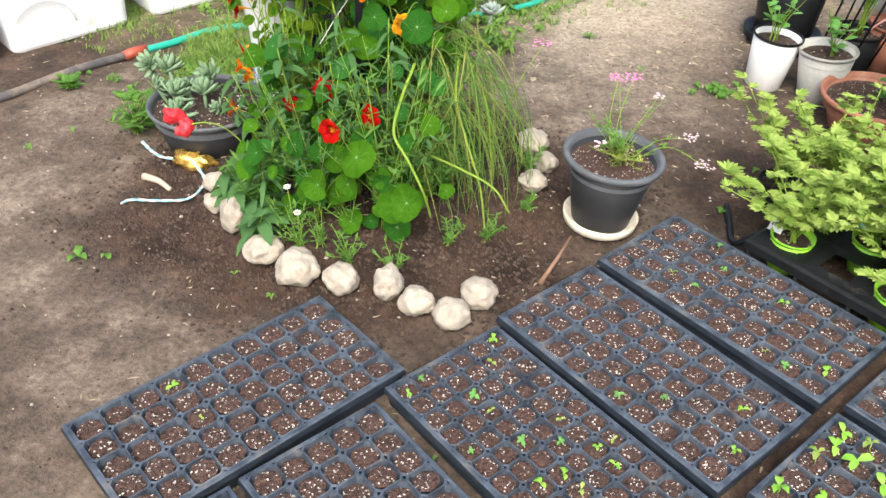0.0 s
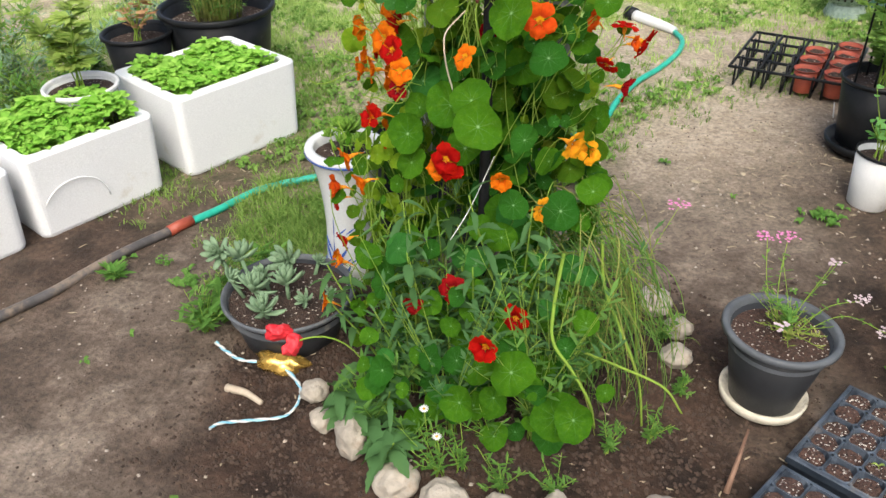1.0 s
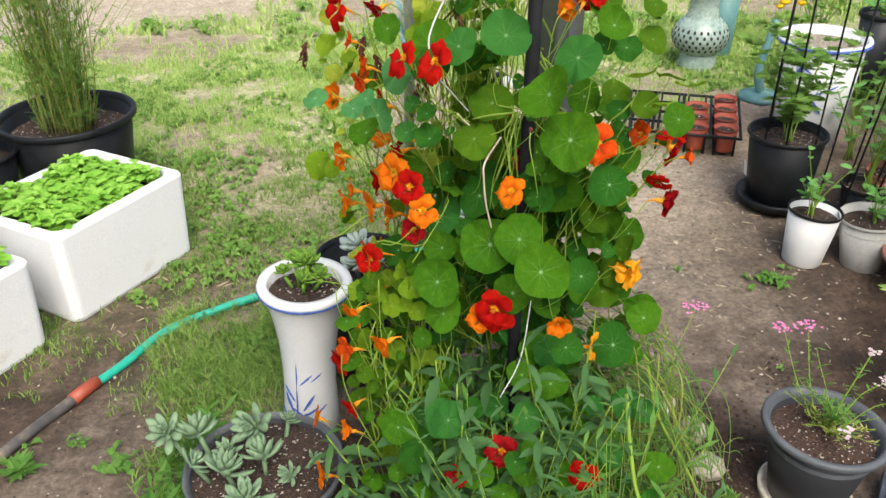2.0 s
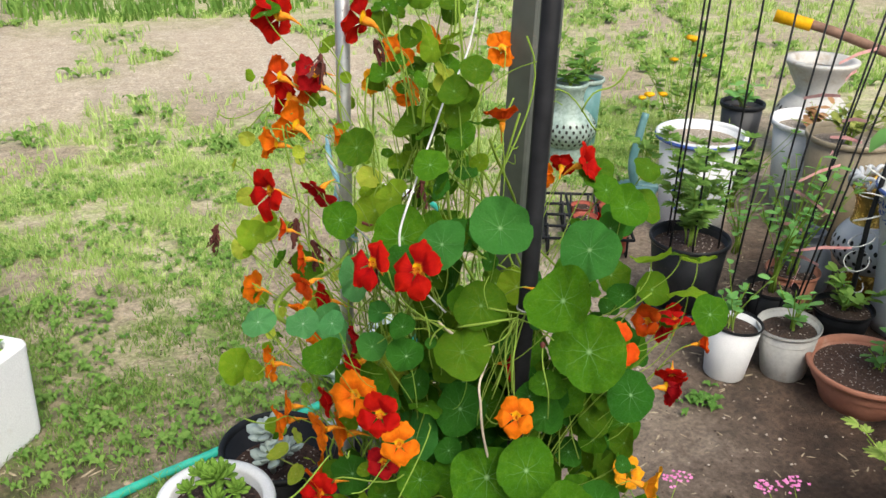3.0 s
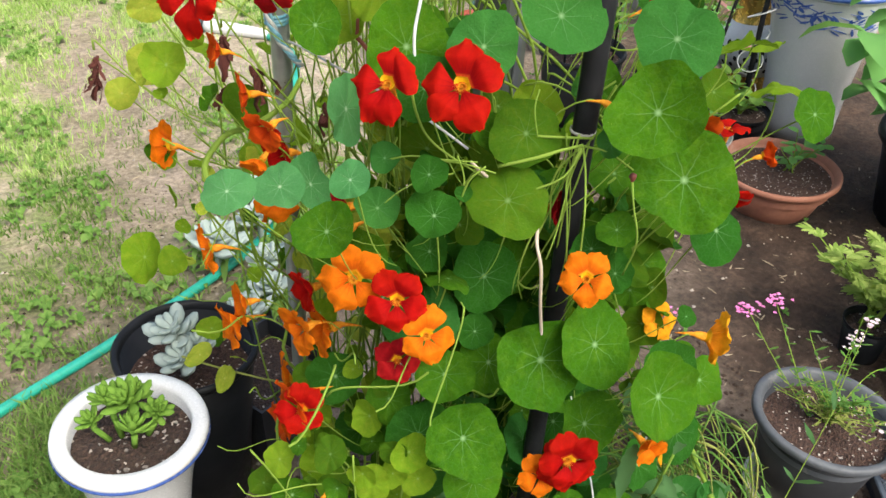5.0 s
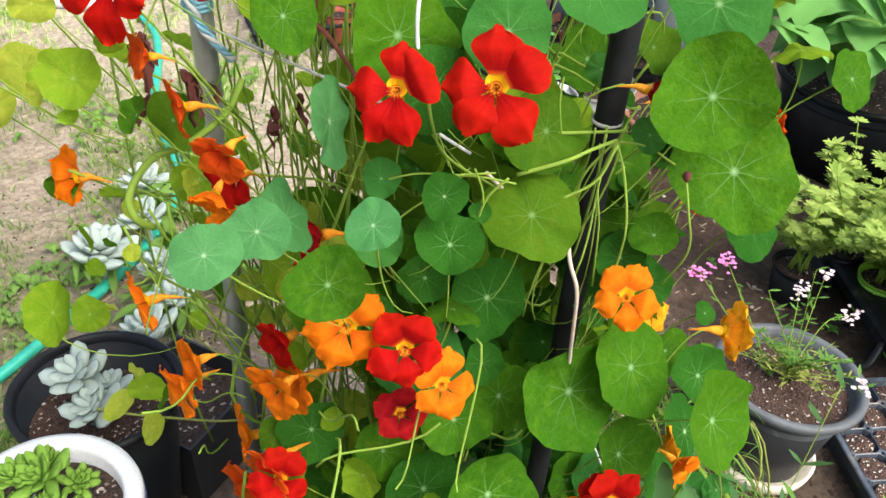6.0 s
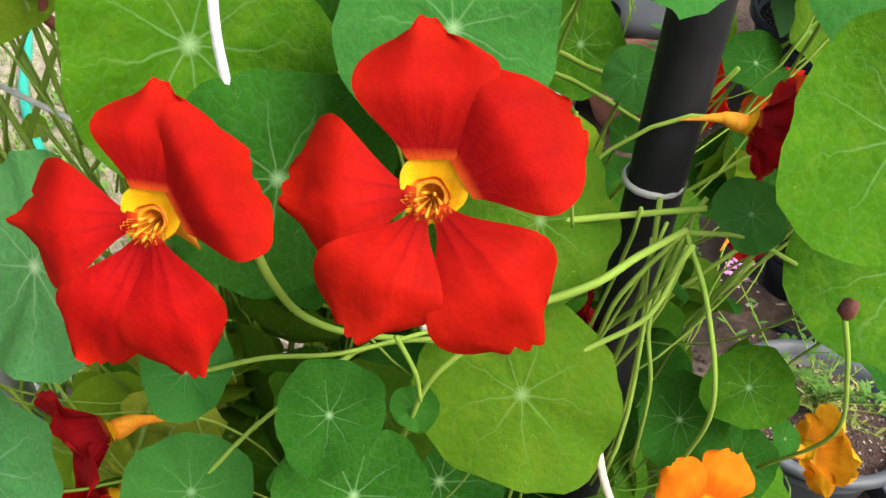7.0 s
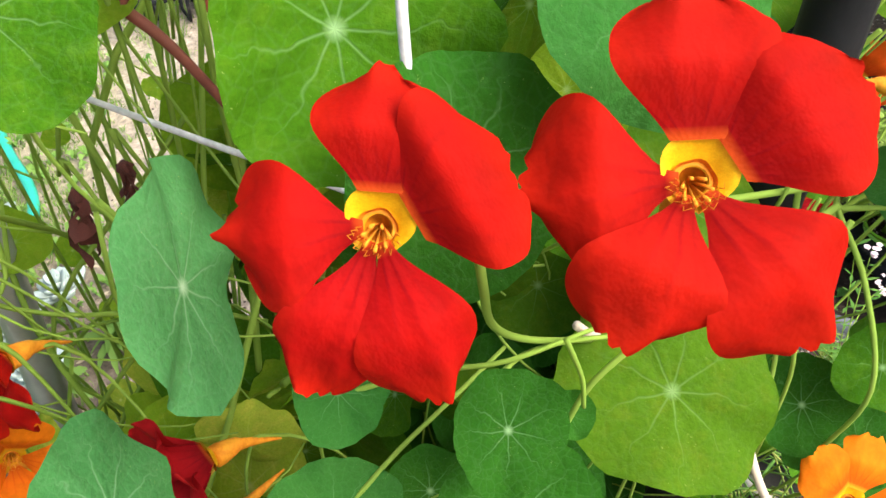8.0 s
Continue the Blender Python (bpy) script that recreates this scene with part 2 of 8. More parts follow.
CHINA = surf("glazed_white_china", (0.68, 0.70, 0.71), (0.77, 0.78, 0.78), 6, 0.22, 500, 0.06, 0.001, stain=(0.45, 0.42, 0.38), stain_scale=5, stain_at=0.66)
COBALT = surf("cobalt_glaze", (0.05, 0.10, 0.38), (0.09, 0.17, 0.5), 30, 0.25, 90, 0.05, 0.0005)
CELADON = surf("celadon_glaze", (0.22, 0.31, 0.27), (0.34, 0.42, 0.37), 12, 0.28, 60, 0.08, 0.001)
TEAL = surf("teal_paint", (0.07, 0.20, 0.20), (0.16, 0.31, 0.31), 8, 0.45, 60, 0.1, 0.001, stain=(0.3, 0.3, 0.27), stain_scale=8, stain_at=0.6)
TAN = surf("tan_plastic", (0.20, 0.16, 0.10), (0.30, 0.25, 0.17), 8, 0.6, 80, 0.1, 0.001)
GOLD = surf("gold_lustre", (0.66, 0.38, 0.07), (0.82, 0.54, 0.15), 18, 0.24, 80, 0.2, 0.001, metal=0.7)
CREAM = surf("cream_saucer", (0.55, 0.5, 0.4), (0.68, 0.63, 0.52), 12, 0.7, 90, 0.2, 0.001, stain=(0.14, 0.11, 0.08), stain_scale=14, stain_at=0.55)
STONE = surf("pale_quartz", (0.31, 0.27, 0.22), (0.47, 0.42, 0.35), 22, 0.9, 60, 0.8, 0.006, stain=(0.24, 0.17, 0.115), stain_scale=16, stain_at=0.55, vary=0.08)
HOSE = surf("green_hose", (0.015, 0.34, 0.24), (0.03, 0.46, 0.33), 30, 0.35, 300, 0.25, 0.001, stain=(0.2, 0.2, 0.13), stain_scale=16, stain_at=0.62)
PIPE = surf("black_hose", (0.05, 0.047, 0.047), (0.11, 0.1, 0.098), 20, 0.5, 200, 0.2, 0.001, stain=(0.24, 0.18, 0.13), stain_scale=12, stain_at=0.5)
POSTGREY = surf("galvanised_post", (0.070, 0.083, 0.072), (0.125, 0.138, 0.122), 7, 0.55, 60, 0.15, 0.001, metal=0.2, stain=(0.36, 0.2, 0.17), stain_scale=7, stain_at=0.62)
STEEL = surf("thin_steel", (0.36, 0.38, 0.38), (0.5, 0.52, 0.51), 20, 0.35, 90, 0.1, 0.001, metal=0.6)
STAKE = surf("black_stake", (0.008, 0.0085, 0.010), (0.022, 0.023, 0.026), 25, 0.6, 140, 0.25, 0.001)
TWINE = surf("white_twine", (0.50, 0.50, 0.47), (0.78, 0.78, 0.76), 130, 0.7, 400, 0.4, 0.001)
BLUECORD = surf("blue_cord", (0.12, 0.4, 0.55), (0.35, 0.62, 0.75), 90, 0.6, 400, 0.4, 0.001)
PINKTAPE = surf("pink_tape", (0.62, 0.27, 0.27), (0.78, 0.45, 0.43), 40, 0.5, 200, 0.1, 0.001)
WOOD = surf("driftwood", (0.42, 0.34, 0.25), (0.6, 0.51, 0.4), 25, 0.85, 120, 0.5, 0.002)
BARK = surf("brown_stick", (0.15, 0.08, 0.05), (0.26, 0.15, 0.1), 25, 0.8, 120, 0.5, 0.002)
BARKRED = surf("red_brown_twig", (0.16, 0.035, 0.022), (0.26, 0.07, 0.04), 40, 0.7, 150, 0.4, 0.001)
SLATE = surf("blue_grey_jar", (0.07, 0.085, 0.105), (0.13, 0.145, 0.17), 9, 0.45, 70, 0.1, 0.001)
DARK = surf("dark_opening", (0.012, 0.011, 0.01), (0.025, 0.022, 0.02), 9, 0.9)
TAG = surf("plant_tag", (0.7, 0.7, 0.72), (0.8, 0.8, 0.82), 9, 0.5)
BLUETAG = surf("blue_tag", (0.03, 0.42, 0.62), (0.06, 0.5, 0.7), 9, 0.5)

for m in (STAKE, BLACK, TRAYSHADE):
    m.node_tree.nodes["Principled BSDF"].inputs["Specular IOR Level"].default_value = 0.18

VEIN = (0.30, 0.48, 0.22)
MID = foliage("leaf_green", (0.026, 0.104, 0.0045), (0.052, 0.158, 0.006), VEIN, island=False, blotch=(0.085, 0.190, 0.010), through_it=0.28)
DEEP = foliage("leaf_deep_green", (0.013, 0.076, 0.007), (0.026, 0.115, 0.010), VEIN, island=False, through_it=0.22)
BLUE = foliage("leaf_blue_green", (0.022, 0.128, 0.020), (0.046, 0.180, 0.032), VEIN, island=False)
PALE = foliage("leaf_pale_blue_green", (0.045, 0.195, 0.056), (0.082, 0.262, 0.088), (0.5, 0.65, 0.42), island=False)
OLIVE = foliage("leaf_olive", (0.040, 0.115, 0.006), (0.070, 0.160, 0.008), (0.24, 0.38, 0.14), island=False, blotch=(0.105, 0.165, 0.010))
LIME = foliage("leaf_lime", (0.13, 0.27, 0.010), (0.23, 0.38, 0.022), (0.34, 0.48, 0.17), island=False, blotch=(0.30, 0.38, 0.03), through_it=0.45)
SALLOW = foliage("leaf_yellowing", (0.26, 0.38, 0.02), (0.46, 0.54, 0.07), (0.6, 0.62, 0.2), island=False, blotch=(0.62, 0.55, 0.08), through_it=0.45)
LANCE = foliage("lance_leaf", (0.030, 0.100, 0.027), (0.110, 0.215, 0.085))
STEM = foliage("stem_green", (0.14, 0.26, 0.025), (0.30, 0.42, 0.08), through_it=0.25)
STRAW = foliage("drying_stem", (0.13, 0.18, 0.035), (0.33, 0.34, 0.10), through_it=0.15)
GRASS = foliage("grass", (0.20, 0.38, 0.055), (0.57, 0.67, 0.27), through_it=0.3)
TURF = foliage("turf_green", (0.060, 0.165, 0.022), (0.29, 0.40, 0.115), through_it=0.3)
WEED = foliage("lawn_weed", (0.075, 0.19, 0.032), (0.24, 0.38, 0.095))
HERB = foliage("mint_green", (0.13, 0.38, 0.03), (0.40, 0.65, 0.13))
FELT = foliage("felted_grey_green", (0.070, 0.150, 0.070), (0.25, 0.35, 0.22), rough=0.8, through_it=0.1)
GHOST = foliage("powdery_grey", (0.30, 0.37, 0.33), (0.42, 0.49, 0.44), rough=0.65, through_it=0.08)
JADE = foliage("rosette_green", (0.060, 0.170, 0.020), (0.21, 0.36, 0.060), through_it=0.12)
MUMS = foliage("yellow_green_leaf", (0.13, 0.25, 0.035), (0.46, 0.55, 0.16))
BROAD = foliage("broad_leaf", (0.10, 0.28, 0.06), (0.21, 0.43, 0.14))
FINE = foliage("fine_leaf", (0.06, 0.17, 0.03), (0.16, 0.30, 0.07))
DRY = foliage("dry_leaf", (0.22, 0.10, 0.05), (0.42, 0.26, 0.13), through_it=0.15)
DRYSOIL = compost_skin("dry_pale_soil", (0.20, 0.16, 0.12), (0.42, 0.36, 0.28), (0.6, 0.56, 0.5), 0.05)
STRAWBIT = surf("straw_bits", (0.26, 0.20, 0.13), (0.46, 0.39, 0.27), 40, 0.9)
PEBBLE = surf("pebbles", (0.30, 0.25, 0.2), (0.48, 0.43, 0.37), 30, 0.9)
CLOD = surf("soil_clods", (0.020, 0.012, 0.008), (0.090, 0.056, 0.038), 40, 0.95, 200, 0.7, 0.003)
RED = petal_skin("red_petal", (0.41, 0.0045, 0.0035), (0.50, 0.014, 0.003), (0.17, 0.001, 0.005), (0.60, 0.08, 0.01))
CRIMSON = petal_skin("crimson_petal", (0.33, 0.006, 0.010), (0.42, 0.012, 0.012), (0.10, 0.002, 0.006), (0.5, 0.1, 0.01))
FLAME = petal_skin("flame_petal", (0.64, 0.065, 0.006), (0.72, 0.12, 0.008), (0.40, 0.01, 0.008), (0.8, 0.38, 0.02))
ORANGE = petal_skin("orange_petal", (0.76, 0.165, 0.005), (0.82, 0.215, 0.008), (0.55, 0.05, 0.006), (0.85, 0.42, 0.02))
AMBER = petal_skin("amber_petal", (0.88, 0.34, 0.012), (0.90, 0.42, 0.02), (0.7, 0.14, 0.01), (0.85, 0.5, 0.03))
THROAT = surf("flower_throat", (0.52, 0.085, 0.006), (0.72, 0.26, 0.012), 3, 0.6, 12, 0.2, 0.01)
YELLOW = surf("yellow_spur", (0.62, 0.30, 0.004), (0.72, 0.40, 0.008), 20, 0.5, 90, 0.1, 0.001)
HORN = surf("orange_spur", (0.70, 0.20, 0.012), (0.82, 0.36, 0.03), 3, 0.6, 12, 0.1, 0.01)
WILT = surf("wilted_flower", (0.045, 0.008, 0.008), (0.16, 0.035, 0.018), 60, 0.8, 200, 0.5, 0.002)
for m in (YELLOW, HORN, THROAT):
    m.node_tree.nodes["Principled BSDF"].inputs["Specular IOR Level"].default_value = 0.1
POPPY = surf("poppy_petal", (0.62, 0.010, 0.022), (0.78, 0.045, 0.060), 30, 0.6, 90, 0.4, 0.003)
PINK = surf("pink_floret", (0.68, 0.13, 0.42), (0.82, 0.32, 0.58), 60, 0.6)
PALEPINK = surf("pale_floret", (0.56, 0.42, 0.45), (0.70, 0.58, 0.59), 60, 0.6)


# ---- building blocks ----
class Geo:
    """Gathers vertices and faces for one mesh."""

    def __init__(self):
        self.v, self.f = [], []

    def add(self, v, f):
        k = len(self.v)
        self.v += [tuple(p) for p in v]
        self.f += [tuple(i + k for i in q) for q in f]
        return self

    def lathe(self, profile, seg=40, at=(0, 0, 0), wave=0.0, lobes=0):
        v, f = [], []
        for r, z in profile:
            for i in range(seg):
                a = 2 * math.pi * i / seg
                q = r * (1 + wave * math.cos(lobes * a))
                v.append((at[0] + q * math.cos(a), at[1] + q * math.sin(a), at[2] + z))
        for j in range(len(profile) - 1):
            for i in range(seg):
                k = (i + 1) % seg
                f.append((j * seg + i, j * seg + k, (j + 1) * seg + k, (j + 1) * seg + i))
        return self.add(v, f)

    def tube(self, points, radius, seg=6, end=None, cap=True):
        pts = [Vector(p) for p in points]
        v, f = [], []
        side = None
        for i, p in enumerate(pts):
            d = (pts[min(i + 1, len(pts) - 1)] - pts[max(i - 1, 0)]).normalized()
            if side is None:
                side = d.orthogonal().normalized()
            side = (side - d * side.dot(d))
            side = side.normalized() if side.length > 1e-6 else d.orthogonal().normalized()
            up = d.cross(side)
            r = radius if end is None else radius + (end - radius) * i / (len(pts) - 1)
            for k in range(seg):
                a = 2 * math.pi * k / seg
                v.append(p + side * (r * math.cos(a)) + up * (r * math.sin(a)))
        for i in range(len(pts) - 1):
            for k in range(seg):
                n = (k + 1) % seg
                f.append((i * seg + k, i * seg + n, (i + 1) * seg + n, (i + 1) * seg + k))
        if cap:
            f.append(tuple(range(seg))[::-1])
            f.append(tuple(range((len(pts) - 1) * seg, len(pts) * seg)))
        return self.add(v, f)

    def strip(self, points, widths, side, fold=0.0):
        """A blade: a strip along the points, folded a little along its middle."""
        v, f = [], []
        side = Vector(side).normalized()
        for i, (p, w) in enumerate(zip(points, widths)):
            p = Vector(p)
            d = (Vector(points[min(i + 1, len(points) - 1)]) - Vector(points[max(i - 1, 0)])).normalized()
            n = d.cross(side)
            v += [p - side * w + n * (fold * w), p, p + side * w + n * (fold * w)]
        for i in range(len(points) - 1):
            a = 3 * i
            f += [(a, a + 1, a + 4, a + 3), (a + 1, a + 2, a + 5, a + 4)]
        return self.add(v, f)

    def mesh(self, name, material, smooth=True):
        me = bpy.data.meshes.new(name)
        me.from_pydata(self.v, [], self.f)
        me.materials.append(material)
        if smooth:
            me.polygons.foreach_set("use_smooth", [True] * len(me.polygons))
        me.update()
        return me


def thing(name, label, category, at=(0, 0, 0), turn=0.0, group="", kind="", tip=(0, 0)):
    ob = new(name)
    ob.matrix_basis = pose(*at, tip[0], tip[1], turn)
    return tagged(ob, label, category, group, kind)


def part(name, geo, material, parent, label="", smooth=True, kind=""):
    me = geo if isinstance(geo, bpy.types.Mesh) else geo.mesh(name, material, smooth)
    ob = new(name, me)
    ob.parent = parent
    return tagged(ob, label, kind=kind)


def solo(name, geo, material, label, category, at=(0, 0, 0), turn=0.0, group="", kind="", smooth=True):
    ob = new(name, geo if isinstance(geo, bpy.types.Mesh) else geo.mesh(name, material, smooth))
    ob.matrix_basis = pose(*at, 0, 0, turn)
    return tagged(ob, label, category, group, kind)


def bez(a, b, c, d, n=8):
    a, b, c, d = (Vector(p) for p in (a, b, c, d))
    out = []
    for i in range(n + 1):
        t = i / n
        s = 1 - t
        out.append(a * s**3 + b * (3 * s * s * t) + c * (3 * s * t * t) + d * t**3)
    return out


def spline(points, n=6):
    """A smooth line through the points."""
    p = [Vector(q) for q in points]
    p = [p[0] * 2 - p[1]] + p + [p[-1] * 2 - p[-2]]
    out = []
    for i in range(1, len(p) - 2):
        for k in range(n):
            t = k / n
            out.append(0.5 * (2 * p[i] + (p[i + 1] - p[i - 1]) * t + (2 * p[i - 1] - 5 * p[i] + 4 * p[i + 1] - p[i + 2]) * t**2 + (3 * p[i] - p[i - 1] - 3 * p[i + 1] + p[i + 2]) * t**3))
    out.append(p[-2])
    return out


def disc_geo(r, z, rings=5, seg=20, rough=0.004, seed=0):
    """A soil surface."""
    g = Geo()
    v, f = [(0, 0, z)], []
    for j in range(1, rings + 1):
        for i in range(seg):
            a = 2 * math.pi * i / seg
            q = r * j / rings
            x, y = q * math.cos(a), q * math.sin(a)
            v.append((x, y, z + (rough * noise.noise(Vector((x * 40, y * 40, seed))) * 2 if j < rings else -0.002)))
    f += [(0, 1 + i, 1 + (i + 1) % seg) for i in range(seg)]
    for j in range(rings - 1):
        for i in range(seg):
            k = (i + 1) % seg
            f.append((1 + j * seg + i, 1 + (j + 1) * seg + i, 1 + (j + 1) * seg + k, 1 + j * seg + k))
    return g.add(v, f)


def bumpy(r, sub=3, amount=0.25, freq=2.0, seed=0.0, squash=(1, 1, 1)):
    """A lumpy rounded block."""
    bm = bmesh.new()
    bmesh.ops.create_icosphere(bm, subdivisions=sub, radius=1)
    g = Geo()
    bm.verts.ensure_lookup_table()
    for v in bm.verts:
        p = v.co
        q = p * (1 + amount * noise.noise(p * freq + Vector((seed, 0, 0))) + 0.4 * amount * noise.noise(p * freq * 3 + Vector((0, seed, 0))) + 0.16 * amount * noise.noise(p * freq * 8))
        g.v.append((q.x * r * squash[0], q.y * r * squash[1], q.z * r * squash[2]))
    g.f = [tuple(v.index for v in f.verts) for f in bm.faces]
    bm.free()
    return g


# ---- the ground: earth, lawn, a pale sandy strip, green field ----
def smooth01(a, b, x):
    t = min(max((x - a) / (b - a), 0.0), 1.0)
    return t * t * (3 - 2 * t)


def n2(x, y, s, o=0.0):
    return noise.noise(Vector((x * s + o, y * s - o, o)))


def lawn_at(x, y):
    """How much turf grows at a place, 0 to 1."""
    edge = 3.50 + 0.50 * max(x - 0.4, 0.0) + 0.5 * max(x - 1.35, 0.0) if x < 2.3 else 5.05
    edge += 0.0 if x > 0.1 else 0.45 * (0.1 - x)
    far = smooth01(-0.15, 0.45, y - edge + 0.22 * n2(x, y, 2.2) + 0.1 * n2(x, y, 7.0, 3.0))
    edge += 0.25 * smooth01(0.20, 0.0, x)
    near = 0.95 * smooth01(0.34, 0.14, math.hypot((x - 0.41) / 0.95, (y - 3.38) / 1.1) + 0.14 * n2(x, y, 6.0))
    if y > 3.05 and x > 0.2 and x < 0.75:
        near = max(near, 0.8 * smooth01(0.2, 0.08, abs(y - 3.62) + 0.06 * n2(x, y, 8)))
    trail = smooth01(0.28, 0.08, abs(x - 0.95 - 0.12 * (y - 4.5)) + 0.15 * n2(x, y, 3.0, 9)) * smooth01(3.8, 4.3, y) * smooth01(6.3, 5.4, y)
    bare = smooth01(-0.05, 0.32, n2(x, y, 1.7, 5.0) + 0.4 * n2(x, y, 6.5, 2.0))
    g = max(far * (1 - 0.85 * trail) * (1 - (0.45 + 0.4 * smooth01(4.3, 5.0, y)) * bare), near)
    return g * (1 - sand_at(x, y))


def sand_at(x, y):
    lo = 6.5 + 0.12 * x + 0.7 * n2(x, y, 0.8, 1.0) + 0.35 * n2(x, y, 3.0, 1.0) + 0.2 * n2(x, y, 9.0, 1.0)
    hi = 9.35 + 0.15 * n2(x, y, 1.0, 4.0)
    dry = 0.6 * smooth01(3.2, 4.5, y + 0.3 * n2(x, y, 2.0)) * smooth01(1.1, 1.4, x) * smooth01(2.15, 1.7, x + 0.2 * n2(x, y, 3.0)) * smooth01(5.7, 5.2, y)
    return dry + smooth01(lo - 0.45, lo + 0.55, y) * smooth01(hi + 0.15, hi - 0.15, y) * (1 - 0.6 * smooth01(0.12, 0.36, n2(x, y, 1.1, 7.0))) * (1 - 0.75 * smooth01(1.6, 3.2, x + 0.6 * n2(x, y, 0.7)))


def loose_at(x, y):
    d = math.hypot((x - 1.0) / 1.2, (y - 2.78) / 0.95)
    m = smooth01(0.70, 0.42, d + 0.12 * n2(x, y, 5.0))
    side = smooth01(1.55, 2.0, x + 0.3 * n2(x, y, 3)) * smooth01(4.5, 3.8, y + 0.3 * n2(x, y, 2.5) - 0.5 * max(x - 2.1, 0.0)) * 0.88
    yard = smooth01(3.5, 2.8, x + 0.5 * n2(x, y, 1.5)) * smooth01(1.3, 1.9, y + 0.4 * n2(x, y, 1.7, 2.0))
    side *= yard
    a = (x + 0.555) * 0.822 - (y - 2.89) * 0.570
    along = (x + 0.555) * 0.570 + (y - 2.89) * 0.822
    damp = 0.75 * smooth01(0.42, 0.16, a + 0.12 * n2(x, y, 4.0)) * smooth01(-0.55, -0.35, a) * smooth01(-0.9, -0.4, along) * smooth01(1.5, 1.25, along)
    wet = 0.22 * smooth01(0.95, 0.45, x + 0.25 * n2(x, y, 2.2, 3.0)) * smooth01(3.45, 3.05, y + 0.2 * n2(x, y, 3.0)) * smooth01(2.35, 2.9, y) + 0.22 * yard * smooth01(1.4, 1.8, x + 0.3 * n2(x, y, 2.0)) * smooth01(4.0, 3.2, y)
    return max(m, side, damp, wet, 0.18 * smooth01(2.4, 1.9, y))


def height_at(x, y):
    d = math.hypot((x - 1.03) / 1.15, y - 2.86)
    h = 0.055 * smooth01(0.5, 0.16, d + 0.05 * n2(x, y, 6.0))
    k = smooth01(9, 4, math.hypot(x - 1, y - 3))
    h += k * (0.007 * n2(x, y, 2.5) + (0.004 + 0.009 * loose_at(x, y)) * n2(x, y, 16.0, 2.0) + 0.004 * n2(x, y, 40.0, 1.0))
    return h


def build_ground():
    def lines(lo, hi, step, out):
        a = list(np.arange(lo, hi + 1e-6, step))
        k, s = hi, step
        while k < out:
            s *= 1.35
            k += s
            a.append(k)
        k, s, b = lo, step, []
        while k > -out:
            s *= 1.35
            k -= s
            b.append(k)
        return b[::-1] + a
    xs, ys = lines(-1.4, 3.6, 0.032, 400), lines(0.7, 6.4, 0.032, 400)
    v = [(x, y, height_at(x, y)) for y in ys for x in xs]
    w = len(xs)
    f = [(j * w + i, j * w + i + 1, (j + 1) * w + i + 1, (j + 1) * w + i) for j in range(len(ys) - 1) for i in range(w - 1)]
    g = Geo()
    g.v, g.f = v, f
    me = g.mesh("ground", EARTH)
    at = me.color_attributes.new("cover", "FLOAT_COLOR", "POINT")
    col = np.ones((len(v), 4), np.float32)
    for i, (x, y, z) in enumerate(v):
        far = 1.0 if abs(x) > 30 or abs(y) > 30 else 0.0
        col[i, :3] = (max(lawn_at(x, y), far), sand_at(x, y), loose_at(x, y))
    at.data.foreach_set("color", col.ravel())
    return tagged(new("ground", me), "trodden brown earth running into patchy lawn and pale sand", "ground", kind="structure")


build_ground()


def blades(name, label, spots, hmin, hmax, width, material, category, lean=0.6):
    """Tufts of narrow blades in one mesh."""
    rng = random.Random(7)
    v, f = [], []
    for x, y, s in spots:
        z = height_at(x, y) - 0.003
        for _ in range(rng.randint(3, 5)):
            a, h = rng.uniform(0, 6.283), rng.uniform(hmin, hmax) * s
            d, t = lean * rng.uniform(0.2, 1.2) * h, rng.uniform(0, 6.283)
            ux, uy, w = math.cos(t), math.sin(t), width * rng.uniform(0.6, 1.2) * (0.6 + 0.4 * s)
            px, py = x + rng.uniform(-0.012, 0.012) * s, y + rng.uniform(-0.012, 0.012) * s
            k = len(v)
            cx, cy = math.cos(a) * d, math.sin(a) * d
            v += [(px - ux * w, py - uy * w, z), (px + ux * w, py + uy * w, z),
                  (px + cx * 0.4 + ux * w * 0.8, py + cy * 0.4 + uy * w * 0.8, z + h * 0.62), (px + cx * 0.4 - ux * w * 0.8, py + cy * 0.4 - uy * w * 0.8, z + h * 0.62),
                  (px + cx, py + cy, z + h * rng.uniform(0.75, 1.0))]
            f += [(k, k + 1, k + 2, k + 3), (k + 3, k + 2, k + 4)]
    g = Geo()
    g.v, g.f = v, f
    return solo(name, g, material, label, category, kind="stuff")


def scatter(n, x0, x1, y0, y1, seed, power=1.0):
    rng = random.Random(seed)
    out = []
    for _ in range(n):
        x, y = rng.uniform(x0, x1), rng.uniform(y0, y1)
        g = lawn_at(x, y)
        if rng.random() < g**power * (0.5 + 1.1 * n2(x, y, 4.5, 8.0) + 0.5 * n2(x, y, 13.0, 4.0)):
            out.append((x, y, rng.uniform(0.6, 1.2)))
    return out


